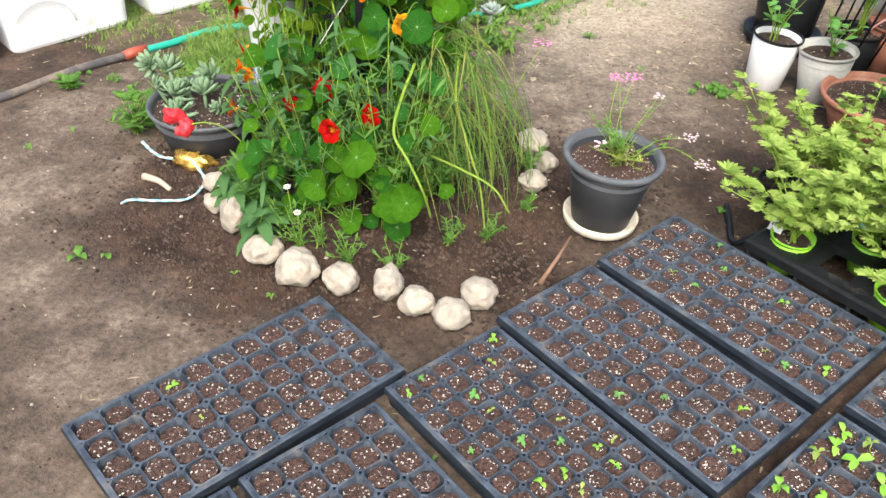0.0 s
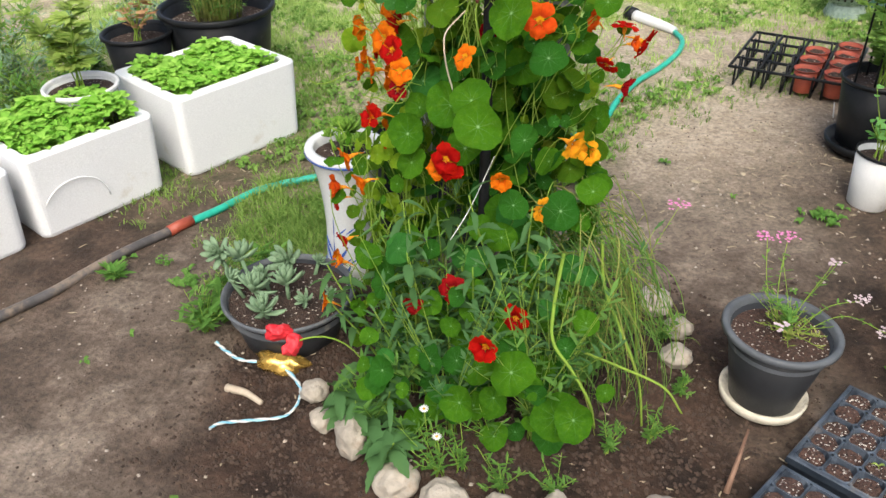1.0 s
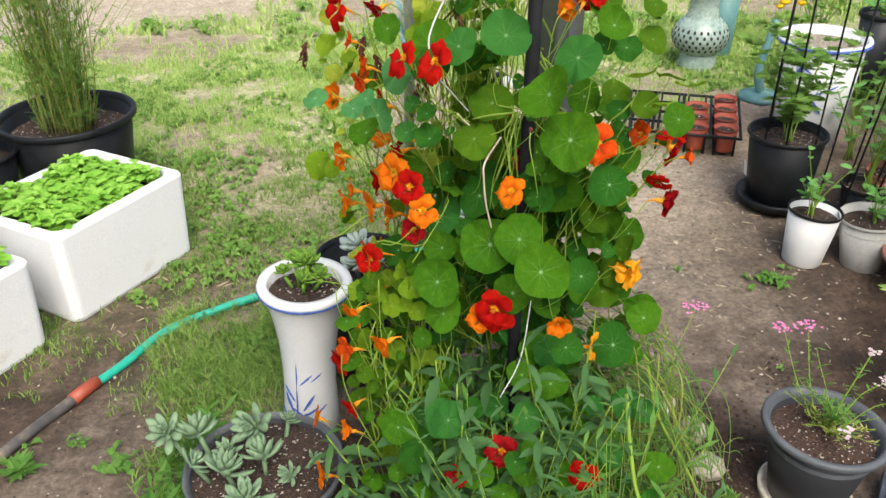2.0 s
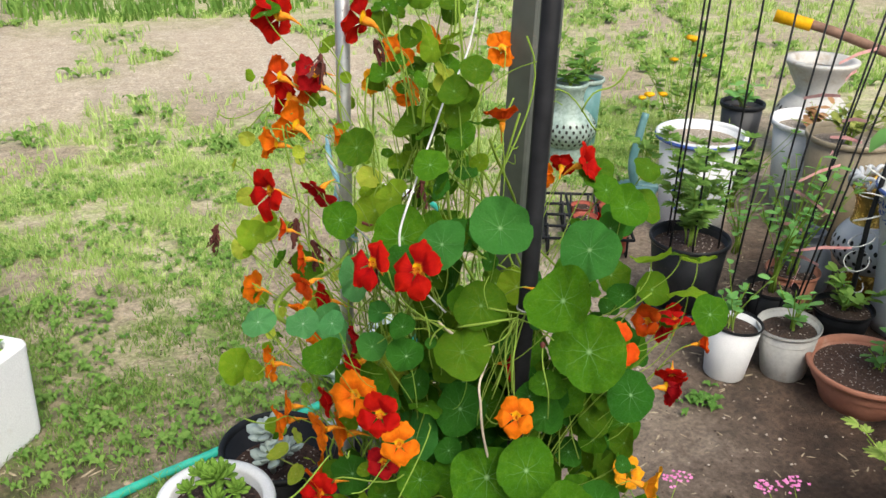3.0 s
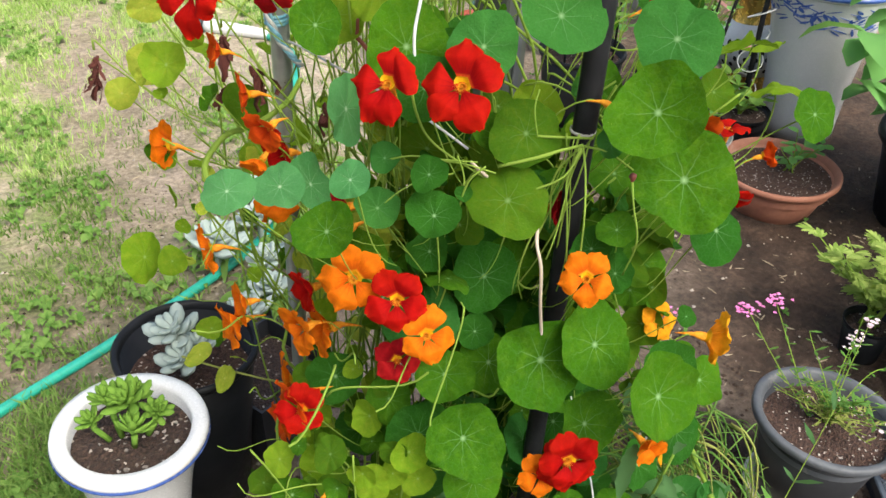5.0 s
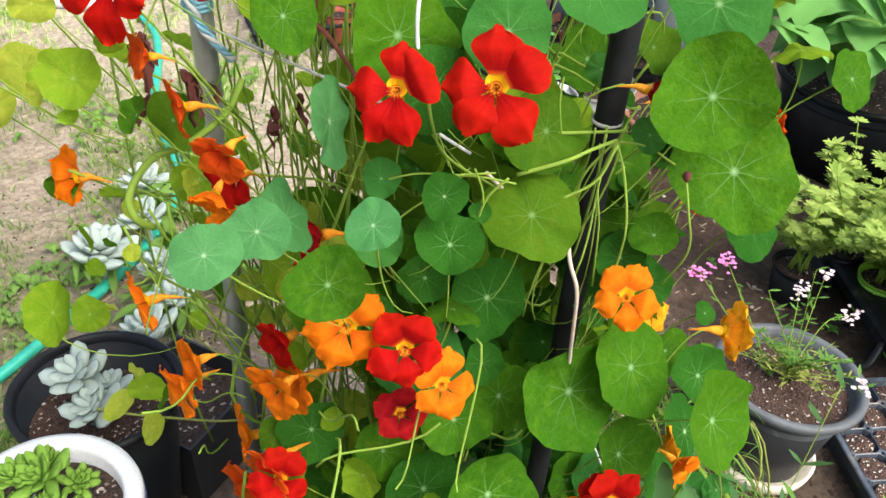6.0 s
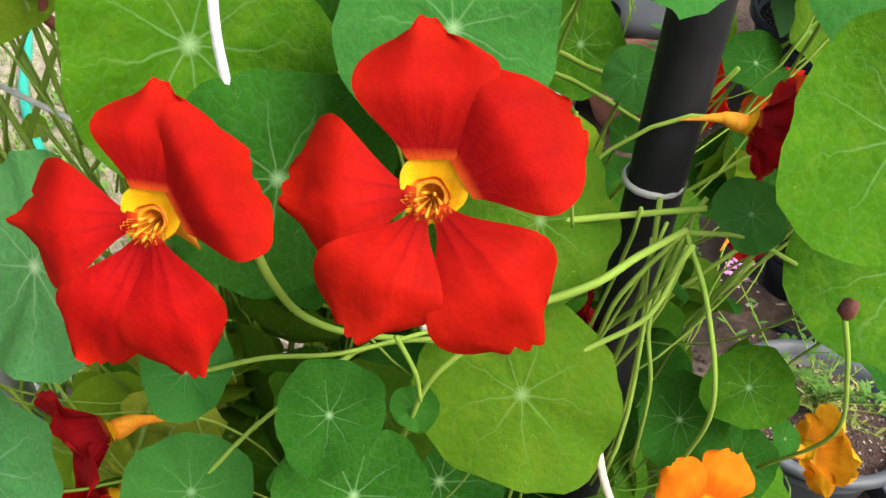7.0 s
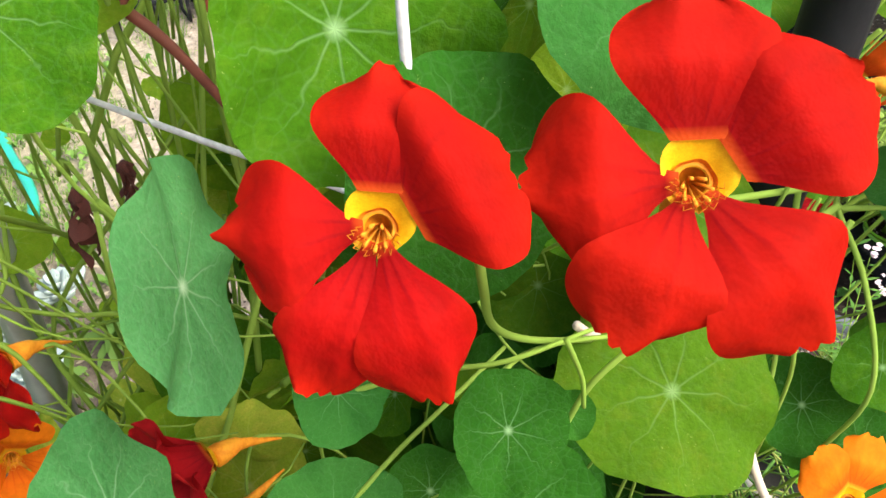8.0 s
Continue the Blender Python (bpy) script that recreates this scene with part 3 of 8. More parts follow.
turf = scatter(135000, -1.3, 3.2, 3.0, 6.2, 1, 0.8)
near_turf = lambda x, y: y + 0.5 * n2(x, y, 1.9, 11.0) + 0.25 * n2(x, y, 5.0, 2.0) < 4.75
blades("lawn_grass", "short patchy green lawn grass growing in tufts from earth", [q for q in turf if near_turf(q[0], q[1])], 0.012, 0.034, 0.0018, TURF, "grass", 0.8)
# GRASS is the lit copy of TURF: sunlight painted in as paler green
blades("lawn_grass", "patchy lawn grass in mid-yard, sunlight put into its paler green", [q for q in turf if not near_turf(q[0], q[1])], 0.016, 0.044, 0.0018, GRASS, "grass")
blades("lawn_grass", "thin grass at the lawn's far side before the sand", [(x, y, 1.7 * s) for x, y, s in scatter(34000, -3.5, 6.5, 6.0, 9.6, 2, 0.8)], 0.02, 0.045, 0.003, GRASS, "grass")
blades("field_crop", "low green crop in the field beyond the sand", [(x, y, 3.0 * s) for x, y, s in scatter(16000, -6, 9, 9.3, 13.5, 3, 0.7)], 0.03, 0.06, 0.006, WEED, "crop")
blades("long_grass", "longer grass clump beside the hose and vase", [(x, y, s) for x, y, s in scatter(6000, 0.18, 0.78, 3.10, 3.70, 4, 1.3)], 0.025, 0.055, 0.0017, TURF, "grass", 1.0)


def weeds(name, label, spots, size, material, category, lift=0.012):
    """Small broad leaves near the ground, in one mesh."""
    rng = random.Random(11)
    g = Geo()
    for x, y, s in spots:
        z = height_at(x, y)
        for _ in range(rng.randint(3, 6)):
            a, r = rng.uniform(0, 6.283), size * s * rng.uniform(0.6, 1.2)
            d = Vector((math.cos(a), math.sin(a), 0))
            q = Vector((x, y, z + 0.003))
            p = [q, q + d * r * 0.5 + Vector((0, 0, lift * s)), q + d * r * 0.95 + Vector((0, 0, lift * 1.2 * s)), q + d * r * 1.35 + Vector((0, 0, lift * 0.6 * s))]
            g.strip(p, [r * 0.08, r * 0.36, r * 0.34, r * 0.03], (-d.y, d.x, rng.uniform(-0.3, 0.3)), 0.25)
    return solo(name, g, material, label, category, kind="stuff")


def weed_spots(n, x0, x1, y0, y1, seed, f0=0.05):
    rng = random.Random(seed)
    out = []
    for _ in range(n):
        x, y = rng.uniform(x0, x1), rng.uniform(y0, y1)
        if lawn_at(x, y) > 0.25 and n2(x, y, 2.6, 6.0) > f0:
            out.append((x, y, rng.uniform(0.6, 1.3)))
    return out


weeds("lawn_weeds", "low broad-leaved weeds spread through the lawn", weed_spots(9000, -1.0, 2.8, 3.4, 6.4, 21, 0.0), 0.016, WEED, "weeds")
weeds("lawn_weeds", "green weeds in front of the sandy strip", [(x, y, 2 * s) for x, y, s in weed_spots(2500, -3, 5, 6.0, 9.5, 22, -0.1)], 0.02, WEED, "weeds")
rng = random.Random(5)
weeds("path_weeds", "scattered small weeds on the bare earth", [(rng.uniform(-0.1, 2.4), rng.uniform(2.0, 4.6), rng.uniform(0.35, 0.9)) for _ in range(60)]
      + [(1.86 + rng.uniform(-0.06, 0.06), 3.62 + rng.uniform(-0.05, 0.05), 1.0) for _ in range(10)] + [(0.19 + rng.uniform(-0.05, 0.05), 3.13 + rng.uniform(-0.04, 0.04), 0.9) for _ in range(9)] + [(0.09 + rng.uniform(-0.03, 0.03), 3.21 + rng.uniform(-0.02, 0.02), 0.6) for _ in range(6)] + [(0.44, 2.4, 1.0), (0.5, 2.42, 0.8)], 0.02, FINE, "weeds")


def bits(name, label, n, box, seed, size, material, flat, category, longer=1.0, keep=None):
    """Loose litter lying on the earth, in one mesh."""
    rng = random.Random(seed)
    g = Geo()
    for _ in range(n):
        x, y = rng.uniform(box[0], box[1]), rng.uniform(box[2], box[3])
        if keep and rng.random() > keep(x, y):
            continue
        z, s, a = height_at(x, y), size * rng.uniform(0.35, 1.3), rng.uniform(0, 6.283)
        c, d = math.cos(a), math.sin(a)
        ring = [(1, 0), (0.55, 0.8), (-0.5, 0.85), (-1, 0.05), (-0.5, -0.8), (0.6, -0.75)]
        k = []
        for i, (u, w) in enumerate(ring):
            u, w = u * s * longer * rng.uniform(0.7, 1.1), w * s * rng.uniform(0.7, 1.1)
            k.append((x + u * c - w * d, y + u * d + w * c, z - 0.001 + 0.3 * flat * s * rng.random()))
        top = (x, y, z + flat * s * rng.uniform(0.7, 1.2))
        g.add(k + [top], [(i, (i + 1) % 6, 6) for i in range(6)])
    return solo(name, g, material, label, category, kind="stuff", smooth=False)


bits("soil_clods", "crumbly dark soil clods round the planted mound", 16000, (0.25, 1.75, 2.2, 3.4), 31, 0.0062, CLOD, 0.9, "soil", keep=lambda x, y: loose_at(x, y) ** 1.5)
bits("soil_clods", "damp soil crumbs scattered on the path", 6000, (-0.3, 2.6, 1.3, 4.4), 32, 0.0036, CLOD, 0.6, "soil")
bits("pebbles", "small pale pebbles strewn over the earth", 1700, (-0.4, 2.6, 1.5, 5.0), 33, 0.0045, PEBBLE, 0.8, "pebbles")
bits("straw_litter", "dry straw and leaf bits strewn on earth", 3800, (-0.3, 2.7, 2.0, 5.4), 34, 0.0026, STRAWBIT, 0.35, "litter", 5.5, keep=lambda x, y: 0.12 + 0.88 * smooth01(1.2, 1.8, x + 0.4 * n2(x, y, 3.0)))
bits("straw_litter", "bleached dry grass between the turf", 9000, (-0.8, 2.6, 3.6, 6.6), 35, 0.0035, STRAWBIT, 0.4, "litter", 6.0, keep=lambda x, y: 0.3 + 0.7 * lawn_at(x, y))
bits("straw_litter", "pale chips and dry stalk bits on the mound", 350, (0.3, 1.7, 2.25, 3.3), 37, 0.0024, STRAWBIT, 0.5, "litter", 4.0, keep=lambda x, y: loose_at(x, y))
bits("dead_leaves", "brown dead leaves lying on the lawn", 60, (-0.1, 2.2, 3.5, 6.0), 36, 0.012, STRAWBIT, 0.3, "leaves", 1.4)


# ---- seed trays on the ground ----
TRAY_LONG, TRAY_WIDE, TRAY_TOP = 0.55, 0.28, 0.045
plug_meshes = {}


def plug_mesh(r, k):
    """A pinch of compost in one cell."""
    if (r, k) not in plug_meshes:
        g = Geo()
        v, f = [(0, 0, 0.004)], []
        for j, q in enumerate((0.5, 1.0)):
            for i in range(8):
                a = math.pi / 8 + i * math.pi / 4
                v.append((r * q * math.cos(a), r * q * math.sin(a), (0.006 - 0.004 * j) * (1 + 1.6 * noise.noise(Vector((i * 1.7, j * 2.1, k * 3.3))))))
        f += [(0, 1 + i, 1 + (i + 1) % 8) for i in range(8)]
        f += [(1 + i, 9 + i, 9 + (i + 1) % 8, 1 + (i + 1) % 8) for i in range(8)]
        plug_meshes[(r, k)] = g.add(v, f).mesh("soil_plug", COMPOST)
    return plug_meshes[(r, k)]


def sprout_mesh(k):
    """A seedling with two to five small leaves."""
    rng = random.Random(90 + k)
    g = Geo()
    h = rng.uniform(0.008, 0.02)
    g.tube([(0, 0, 0), (0.002, 0, h * 0.6), (0, 0.001, h)], 0.0008, 5)
    for i in range(2 + k % 3 + k // 3):
        a = i * 2.4 + rng.uniform(-0.3, 0.3)
        r = rng.uniform(0.006, 0.012)
        d = Vector((math.cos(a), math.sin(a), 0))
        p = Vector((0, 0, h))
        g.strip([p, p + d * r * 0.5 + Vector((0, 0, 0.003)), p + d * r + Vector((0, 0, 0.003)), p + d * r * 1.4], [0.0008, r * 0.38, r * 0.36, 0.0004], (-d.y, d.x, 0), 0.3)
    return g.mesh("seedling", (MUMS, HERB, BROAD)[k % 3])


sprouts = [sprout_mesh(k) for k in range(6)]
tray_bodies = {}


def tray_body(nx, ny, long, wide):
    """A cell tray: a flat top with rounded square wells, diamond gaps between four cells, and an outer lip."""
    key = (nx, ny, long, wide)
    if key in tray_bodies:
        return tray_bodies[key]
    g, m, top = Geo(), 0.009, TRAY_TOP
    cx, cy = (long - 2 * m) / nx, (wide - 2 * m) / ny
    gap = 0.0036
    for i in range(nx):
        for j in range(ny):
            x, y = m + (i + 0.5) * cx, m + (j + 0.5) * cy
            hx, hy = cx / 2, cy / 2
            out = [(hx, hy - gap), (hx - gap, hy), (-hx + gap, hy), (-hx, hy - gap), (-hx, -hy + gap), (-hx + gap, -hy), (hx - gap, -hy), (hx, -hy + gap)]
            k = 0.945
            c = 0.30
            lip = [(hx * k, hy * k * (1 - c)), (hx * k * (1 - c), hy * k), (-hx * k * (1 - c), hy * k), (-hx * k, hy * k * (1 - c)), (-hx * k, -hy * k * (1 - c)), (-hx * k * (1 - c), -hy * k), (hx * k * (1 - c), -hy * k), (hx * k, -hy * k * (1 - c))]
            v = [(x + a, y + b, top) for a, b in out] + [(x + a, y + b, top + 0.0012) for a, b in lip] + [(x + a * 0.95, y + b * 0.95, top - 0.005) for a, b in lip] + [(x + a * 0.74, y + b * 0.74, 0.004) for a, b in lip]
            f = []
            for r in range(3):
                for q in range(8):
                    n = (q + 1) % 8
                    f.append((r * 8 + q, r * 8 + n, (r + 1) * 8 + n, (r + 1) * 8 + q))
            f.append(tuple(range(24, 32)))
            g.add(v, f)
    def loop(d, z):
        return [(-d, -d, z), (long + d, -d, z), (long + d, wide + d, z), (-d, wide + d, z)]
    v = loop(-m, top) + loop(-0.002, top) + loop(0.0, top - 0.002)
    g.add(v, [(r * 4 + q, r * 4 + (q + 1) % 4, (r + 1) * 4 + (q + 1) % 4, (r + 1) * 4 + q) for r in range(2) for q in range(4)])
    me = g.mesh("body", TRAY, False)
    bm = bmesh.new()
    bm.from_mesh(me)
    bmesh.ops.remove_doubles(bm, verts=bm.verts, dist=0.0004)
    bm.to_mesh(me)
    bm.free()
    tray_bodies[key] = me
    return tray_bodies[key]


def seed_tray(x, y, turn, nx, ny, label, sprout=0.08, seed=0, long=TRAY_LONG, wide=TRAY_WIDE, kinds=(0, 1, 2)):
    t = thing("seed_tray", label, "seed tray", (x, y, 0.004), turn, "seed trays on the ground")
    part("body", tray_body(nx, ny, long, wide), TRAY, t)
    v = [c for d, z in ((0.0, TRAY_TOP - 0.002), (0.0015, TRAY_TOP - 0.016), (-0.004, TRAY_TOP - 0.018), (-0.006, 0.0)) for c in ((-d, -d, z), (long + d, -d, z), (long + d, wide + d, z), (-d, wide + d, z))]
    part("skirt", Geo().add(v, [(r * 4 + q, r * 4 + (q + 1) % 4, (r + 1) * 4 + (q + 1) % 4, (r + 1) * 4 + q) for r in range(3) for q in range(4)]), TRAYSHADE, t, smooth=False)
    rng = random.Random(400 + seed)
    m = 0.009
    cx, cy = (long - 2 * m) / nx, (wide - 2 * m) / ny
    for i in range(nx):
        for j in range(ny):
            px, py = m + (i + 0.5) * cx, m + (j + 0.5) * cy
            o = part("soil_plug", plug_mesh(0.0253 if nx < 11 else 0.0213, rng.randrange(5)), COMPOST, t)
            o.matrix_basis = pose(px, py, TRAY_TOP - rng.uniform(0.006, 0.013), rng.uniform(-9, 9), rng.uniform(-9, 9), 45 * rng.randrange(8))
            if rng.random() < sprout:
                o = part("seedling", sprouts[rng.choice(kinds)], HERB, t)
                o.matrix_basis = pose(px + rng.uniform(-0.006, 0.006), py + rng.uniform(-0.006, 0.006), TRAY_TOP - 0.006, rng.uniform(-20, 20), rng.uniform(-20, 20), rng.uniform(0, 360)) @ Matrix.Scale(rng.uniform(1.2, 1.9) if sprout > 0.5 else rng.uniform(0.6, 1.0), 4)


seed_tray(0.935, 1.752, 54.3, 10, 5, "dark grey cell tray of brown compost with few seedlings", 0.07, 1)
seed_tray(1.402, 2.391, -38.2, 10, 5, "dark grey seed tray beside the stone edging, sparse sprouts", 0.09, 2)
seed_tray(1.587, 2.634, -37.0, 10, 5, "dark seed tray with reddish compost next to potted plant", 0.10, 3)
seed_tray(1.232, 2.143, -38.2, 12, 6, "dark grey tray with smaller cells and tiny sprouts", 0.34, 4)
seed_tray(1.052, 1.886, -38.2, 10, 5, "dusty dark grey seed tray with bare compost", 0.05, 5)
seed_tray(1.885, 2.065, -37.2, 10, 5, "seed tray full of young green seedlings", 0.92, 6, kinds=(1, 3, 4, 5))
seed_tray(2.072, 2.312, -37.2, 10, 5, "seed tray of brown compost at the row's end", 0.12, 7)
seed_tray(0.870, 1.650, -38.2, 10, 5, "dark grey seed tray at the near corner", 0.05, 8)


# ---- pale stones round the mound ----
def edging_stone(x, y, r, seed, sx=1.0, sz=0.8, turn=0.0, z=0.0):
    g = bumpy(r * 0.95, 4, 0.22, 1.7, seed, (sx, 1.0, sz))
    solo("stone", g, STONE, "rough pale cream stone edging the planted mound", "stone", (x, y, height_at(x, y) + r * sz * 0.72 + z), turn, "stones round the mound")


edging_stone(0.745, 2.575, 0.042, 3.1, 0.85, 1.1, 20)
edging_stone(0.850, 2.492, 0.042, 7.4, 1.05, 0.8, 40)
edging_stone(0.950, 2.440, 0.050, 1.7, 1.0, 0.85, 10)
edging_stone(1.050, 2.440, 0.042, 9.2, 0.95, 0.85, 70)
edging_stone(1.152, 2.448, 0.042, 12.5, 0.8, 0.95, 0)
edging_stone(1.226, 2.415, 0.038, 15.8, 1.05, 0.8, 30)
edging_stone(1.305, 2.400, 0.042, 18.3, 0.95, 0.8, 120)
edging_stone(1.347, 2.478, 0.043, 22.9, 0.95, 0.75, 60)
edging_stone(0.672, 2.635, 0.030, 25.1, 1.0, 0.9, 15)
edging_stone(0.628, 2.725, 0.031, 28.6, 1.0, 0.85, 80)
edging_stone(1.402, 2.905, 0.034, 31.2, 1.1, 0.75, 20)
edging_stone(1.418, 3.032, 0.034, 34.4, 1.0, 0.8, 50)
edging_stone(1.372, 3.136, 0.044, 37.7, 1.2, 0.7, 110)


# ---- pots ----
def flower_pot(name, label, x, y, top, base, h, body, rim=None, soil=POTTING, fill=0.84, lip=0.008, rim_h=0.02, thick=0.004, tip=(0, 0), turn=0.0, group="", z=None, category="flower pot", feet=False):
    t = thing(name, label, category, (x, y, (height_at(x, y) - 0.003) if z is None else z), turn, group, tip=tip)
    a = base + (top - base) * (1 - rim_h / h)
    g = Geo().lathe([(0.001, 0.0), (base * 0.95, 0.0), (base, 0.004), (a, h - rim_h), (a - thick, h - rim_h + 0.002), (base + (a - base) * 0.5 - thick, h * 0.5), (0.001, h * 0.5 - 0.002)], 44)
    part("body", g, body, t)
    g = Geo().lathe([(a - 0.001, h - rim_h - 0.001), (top + lip * 0.6, h - rim_h), (top + lip, h - rim_h + 0.004), (top + lip, h - 0.003), (top + lip - 0.003, h), (top + 0.002, h), (top - 0.002, h - 0.003), (a - thick, h - rim_h), (a - thick, h - rim_h - 0.03)], 44)
    part("rim", g, rim or body, t)
    s = base + (top - base) * fill - thick + 0.001
    part("soil", disc_geo(s, h * fill, 5, 24, 0.006, x * 7), soil, t)
    return t


pot_f = flower_pot("flower_pot", "charcoal plastic pot with grey rim on cream saucer", 1.578, 2.838, 0.107, 0.070, 0.185, GREYPOT, RIMGREY, PERLITE, 0.86, 0.012, 0.016, tip=(0, 3), z=0.018)
part("saucer", Geo().lathe([(0.001, -0.012), (0.078, -0.012), (0.088, -0.004), (0.092, 0.016), (0.086, 0.017), (0.078, 0.004), (0.001, 0.003)], 40), CREAM, pot_f, "stained cream saucer")

vase = thing("ceramic_vase", "tall white vase with blue bamboo painting holding soil", "vase", (0.592, 3.222, height_at(0.592, 3.222) - 0.002), 0, tip=(1.5, 2.5))
prof = [(0.001, 0.0), (0.060, 0.0), (0.064, 0.006), (0.061, 0.05), (0.058, 0.11), (0.058, 0.17), (0.062, 0.23), (0.070, 0.29), (0.081, 0.34), (0.090, 0.366)]
part("body", Geo().lathe(prof, 48), CHINA, vase)
part("rim", Geo().lathe([(0.088, 0.362), (0.096, 0.368), (0.099, 0.376), (0.097, 0.383), (0.090, 0.385), (0.079, 0.384), (0.076, 0.378), (0.075, 0.34), (0.07, 0.30)], 48), CHINA, vase)
part("blue_line", Geo().lathe([(0.0925, 0.3635), (0.0985, 0.3672), (0.1000, 0.3705), (0.0988, 0.3735)], 48), COBALT, vase, "cobalt line under the rim")
part("soil", disc_geo(0.0765, 0.36, 5, 24, 0.006, 2), POTTING, vase)


def painted(parent, radius, strokes):
    """Brush strokes of blue glaze laid on a round wall: (angle, height, length, slant, width)."""
    for a, z, n, slant, w in strokes:
        g = Geo()
        pts, ws = [], []
        for i in range(6):
            t = i / 5
            q = radians(a) + slant * n * t / 0.06
            zz = z + n * t * math.cos(slant)
            r = radius(zz) + 0.0012
            pts.append((r * math.cos(q), r * math.sin(q), zz))
            ws.append(w * math.sin(math.pi * (0.12 + 0.8 * t)))
        q = radians(a)
        part("brush_stroke", g.strip(pts, ws, (-math.sin(q), math.cos(q), 0)), COBALT, parent, "blue painted stroke")


def vase_r(z):
    for (r0, z0), (r1, z1) in zip(prof[1:], prof[2:]):
        if z0 <= z <= z1:
            return r0 + (r1 - r0) * (z - z0) / (z1 - z0)
    return 0.06


painted(vase, vase_r, [(-118, 0.05, 0.09, 0.0, 0.0022), (-118, 0.14, 0.07, 0.05, 0.0018), (-104, 0.08, 0.05, 0.5, 0.004), (-122, 0.1, 0.045, -0.7, 0.004), (-112, 0.06, 0.045, 0.9, 0.005), (-126, 0.07, 0.05, -0.5, 0.005), (-98, 0.06, 0.035, -0.9, 0.004), (-110, 0.15, 0.04, 0.7, 0.003), (-92, 0.03, 0.04, 0.4, 0.004), (-130, 0.04, 0.04, -1.0, 0.004), (-86, 0.16, 0.03, 0.8, 0.003), (-80, 0.07, 0.03, 0.9, 0.003)])

flower_pot("flower_pot", "tall glossy black pot with few bleached succulents", 0.722, 3.385, 0.102, 0.072, 0.33, BLACK, BLACK, PERLITE, 0.82, 0.008, 0.014, tip=(0, 2))
dark_box = thing("planter_box", "dark grey square plastic planter beside black pot", "planter", (0.875, 3.46, 0), 20)
g = Geo()
sq = lambda d, z: [(-d, -d, z), (d, -d, z), (d, d, z), (-d, d, z)]
g.add(sq(0.075, 0.0) + sq(0.088, 0.16) + sq(0.084, 0.16) + sq(0.08, 0.12), [(r * 4 + q, r * 4 + (q + 1) % 4, (r + 1) * 4 + (q + 1) % 4, (r + 1) * 4 + q) for r in range(3) for q in range(4)])
part("body", g, GREYPOT, dark_box, smooth=False)
part("soil", disc_geo(0.11, 0.13, 4, 4, 0.004), POTTING, dark_box).matrix_basis = pose(0, 0, 0, 0, 0, 45)

bowl = flower_pot("plant_bowl", "wide low dark bowl planted with grey felted succulents", 0.512, 2.955, 0.150, 0.115, 0.125, GREYPOT, RIMGREY, POTTING, 0.86, 0.006, 0.012, category="plant bowl")
flower_pot("flower_pot", "white plastic nursery pot with dark rim", 2.020, 3.735, 0.074, 0.056, 0.17, WHITEPOT, BLACK, POTTING, 0.86, 0.003, 0.008, tip=(0, 4), group="pots by the trellis")
flower_pot("flower_pot", "weathered greyish white plastic nursery pot", 2.180, 3.685, 0.083, 0.060, 0.16, GREYWHITE, GREYWHITE, POTTING, 0.86, 0.004, 0.010, tip=(0, -3), group="pots by the trellis")
black_pot = flower_pot("flower_pot", "black plastic pot standing on a dark wheeled saucer", 2.100, 4.085, 0.118, 0.095, 0.225, BLACK, BLACK, POTTING, 0.86, 0.006, 0.014, z=0.035, group="pots by the trellis")
part("saucer", Geo().lathe([(0.001, -0.02), (0.11, -0.02), (0.125, -0.008), (0.130, 0.012), (0.122, 0.013), (0.11, 0.0), (0.001, -0.001)], 36), BLACK, black_pot)
part("pot_tag", Geo().add([(-0.12, -0.012, 0.08), (-0.118, 0.012, 0.08), (-0.124, 0.012, 0.13), (-0.126, -0.012, 0.13)], [(0, 1, 2, 3)]), TAG, black_pot, "small white sticker")
flower_pot("plant_bowl", "wide terracotta bowl of gritty soil with a seedling", 2.300, 3.515, 0.146, 0.105, 0.115, TERRA, TERRA, PERLITE, 0.83, 0.010, 0.016, category="plant bowl")
flower_pot("flower_pot", "small white round pot with brown soil between boxes", -0.345, 3.70, 0.105, 0.08, 0.30, WHITEPOT, WHITEPOT, POTTING, 0.93, 0.010, 0.015)
flower_pot("plant_tub", "big round black tub with a bundled feathery plant", -0.19, 4.46, 0.205, 0.165, 0.31, BLACK, BLACK, POTTING, 0.8, 0.014, 0.022, category="tub")
flower_pot("flower_pot", "black bowl pot with dried brown foliage", -0.43, 4.27, 0.12, 0.09, 0.27, BLACK, BLACK, POTTING, 0.86, 0.01, 0.015)
tub_bw = flower_pot("ceramic_tub", "white ceramic tub with blue rim and pale dry soil", 2.46, 4.60, 0.150, 0.115, 0.40, CHINA, CHINA, DRYSOIL, 0.92, 0.014, 0.016, category="tub")
part("blue_line", Geo().lathe([(0.156, 0.379), (0.1665, 0.382), (0.1665, 0.391), (0.164, 0.394)], 44), COBALT, tub_bw, "cobalt band on the rim")
painted(tub_bw, lambda z: 0.117 + 0.035 * z / 0.4, [(a, z, 0.05, s, 0.008) for a, z, s in ((-160, 0.2, 0.4), (-140, 0.12, -0.5), (-120, 0.22, 0.7), (-105, 0.15, -0.3), (-150, 0.28, 0.2), (-128, 0.3, -0.6))])
flower_pot("flower_pot", "white bucket pot behind the trellis cages", 3.06, 4.70, 0.165, 0.125, 0.36, WHITEPOT, WHITEPOT, DRYSOIL, 0.88, 0.012, 0.02)
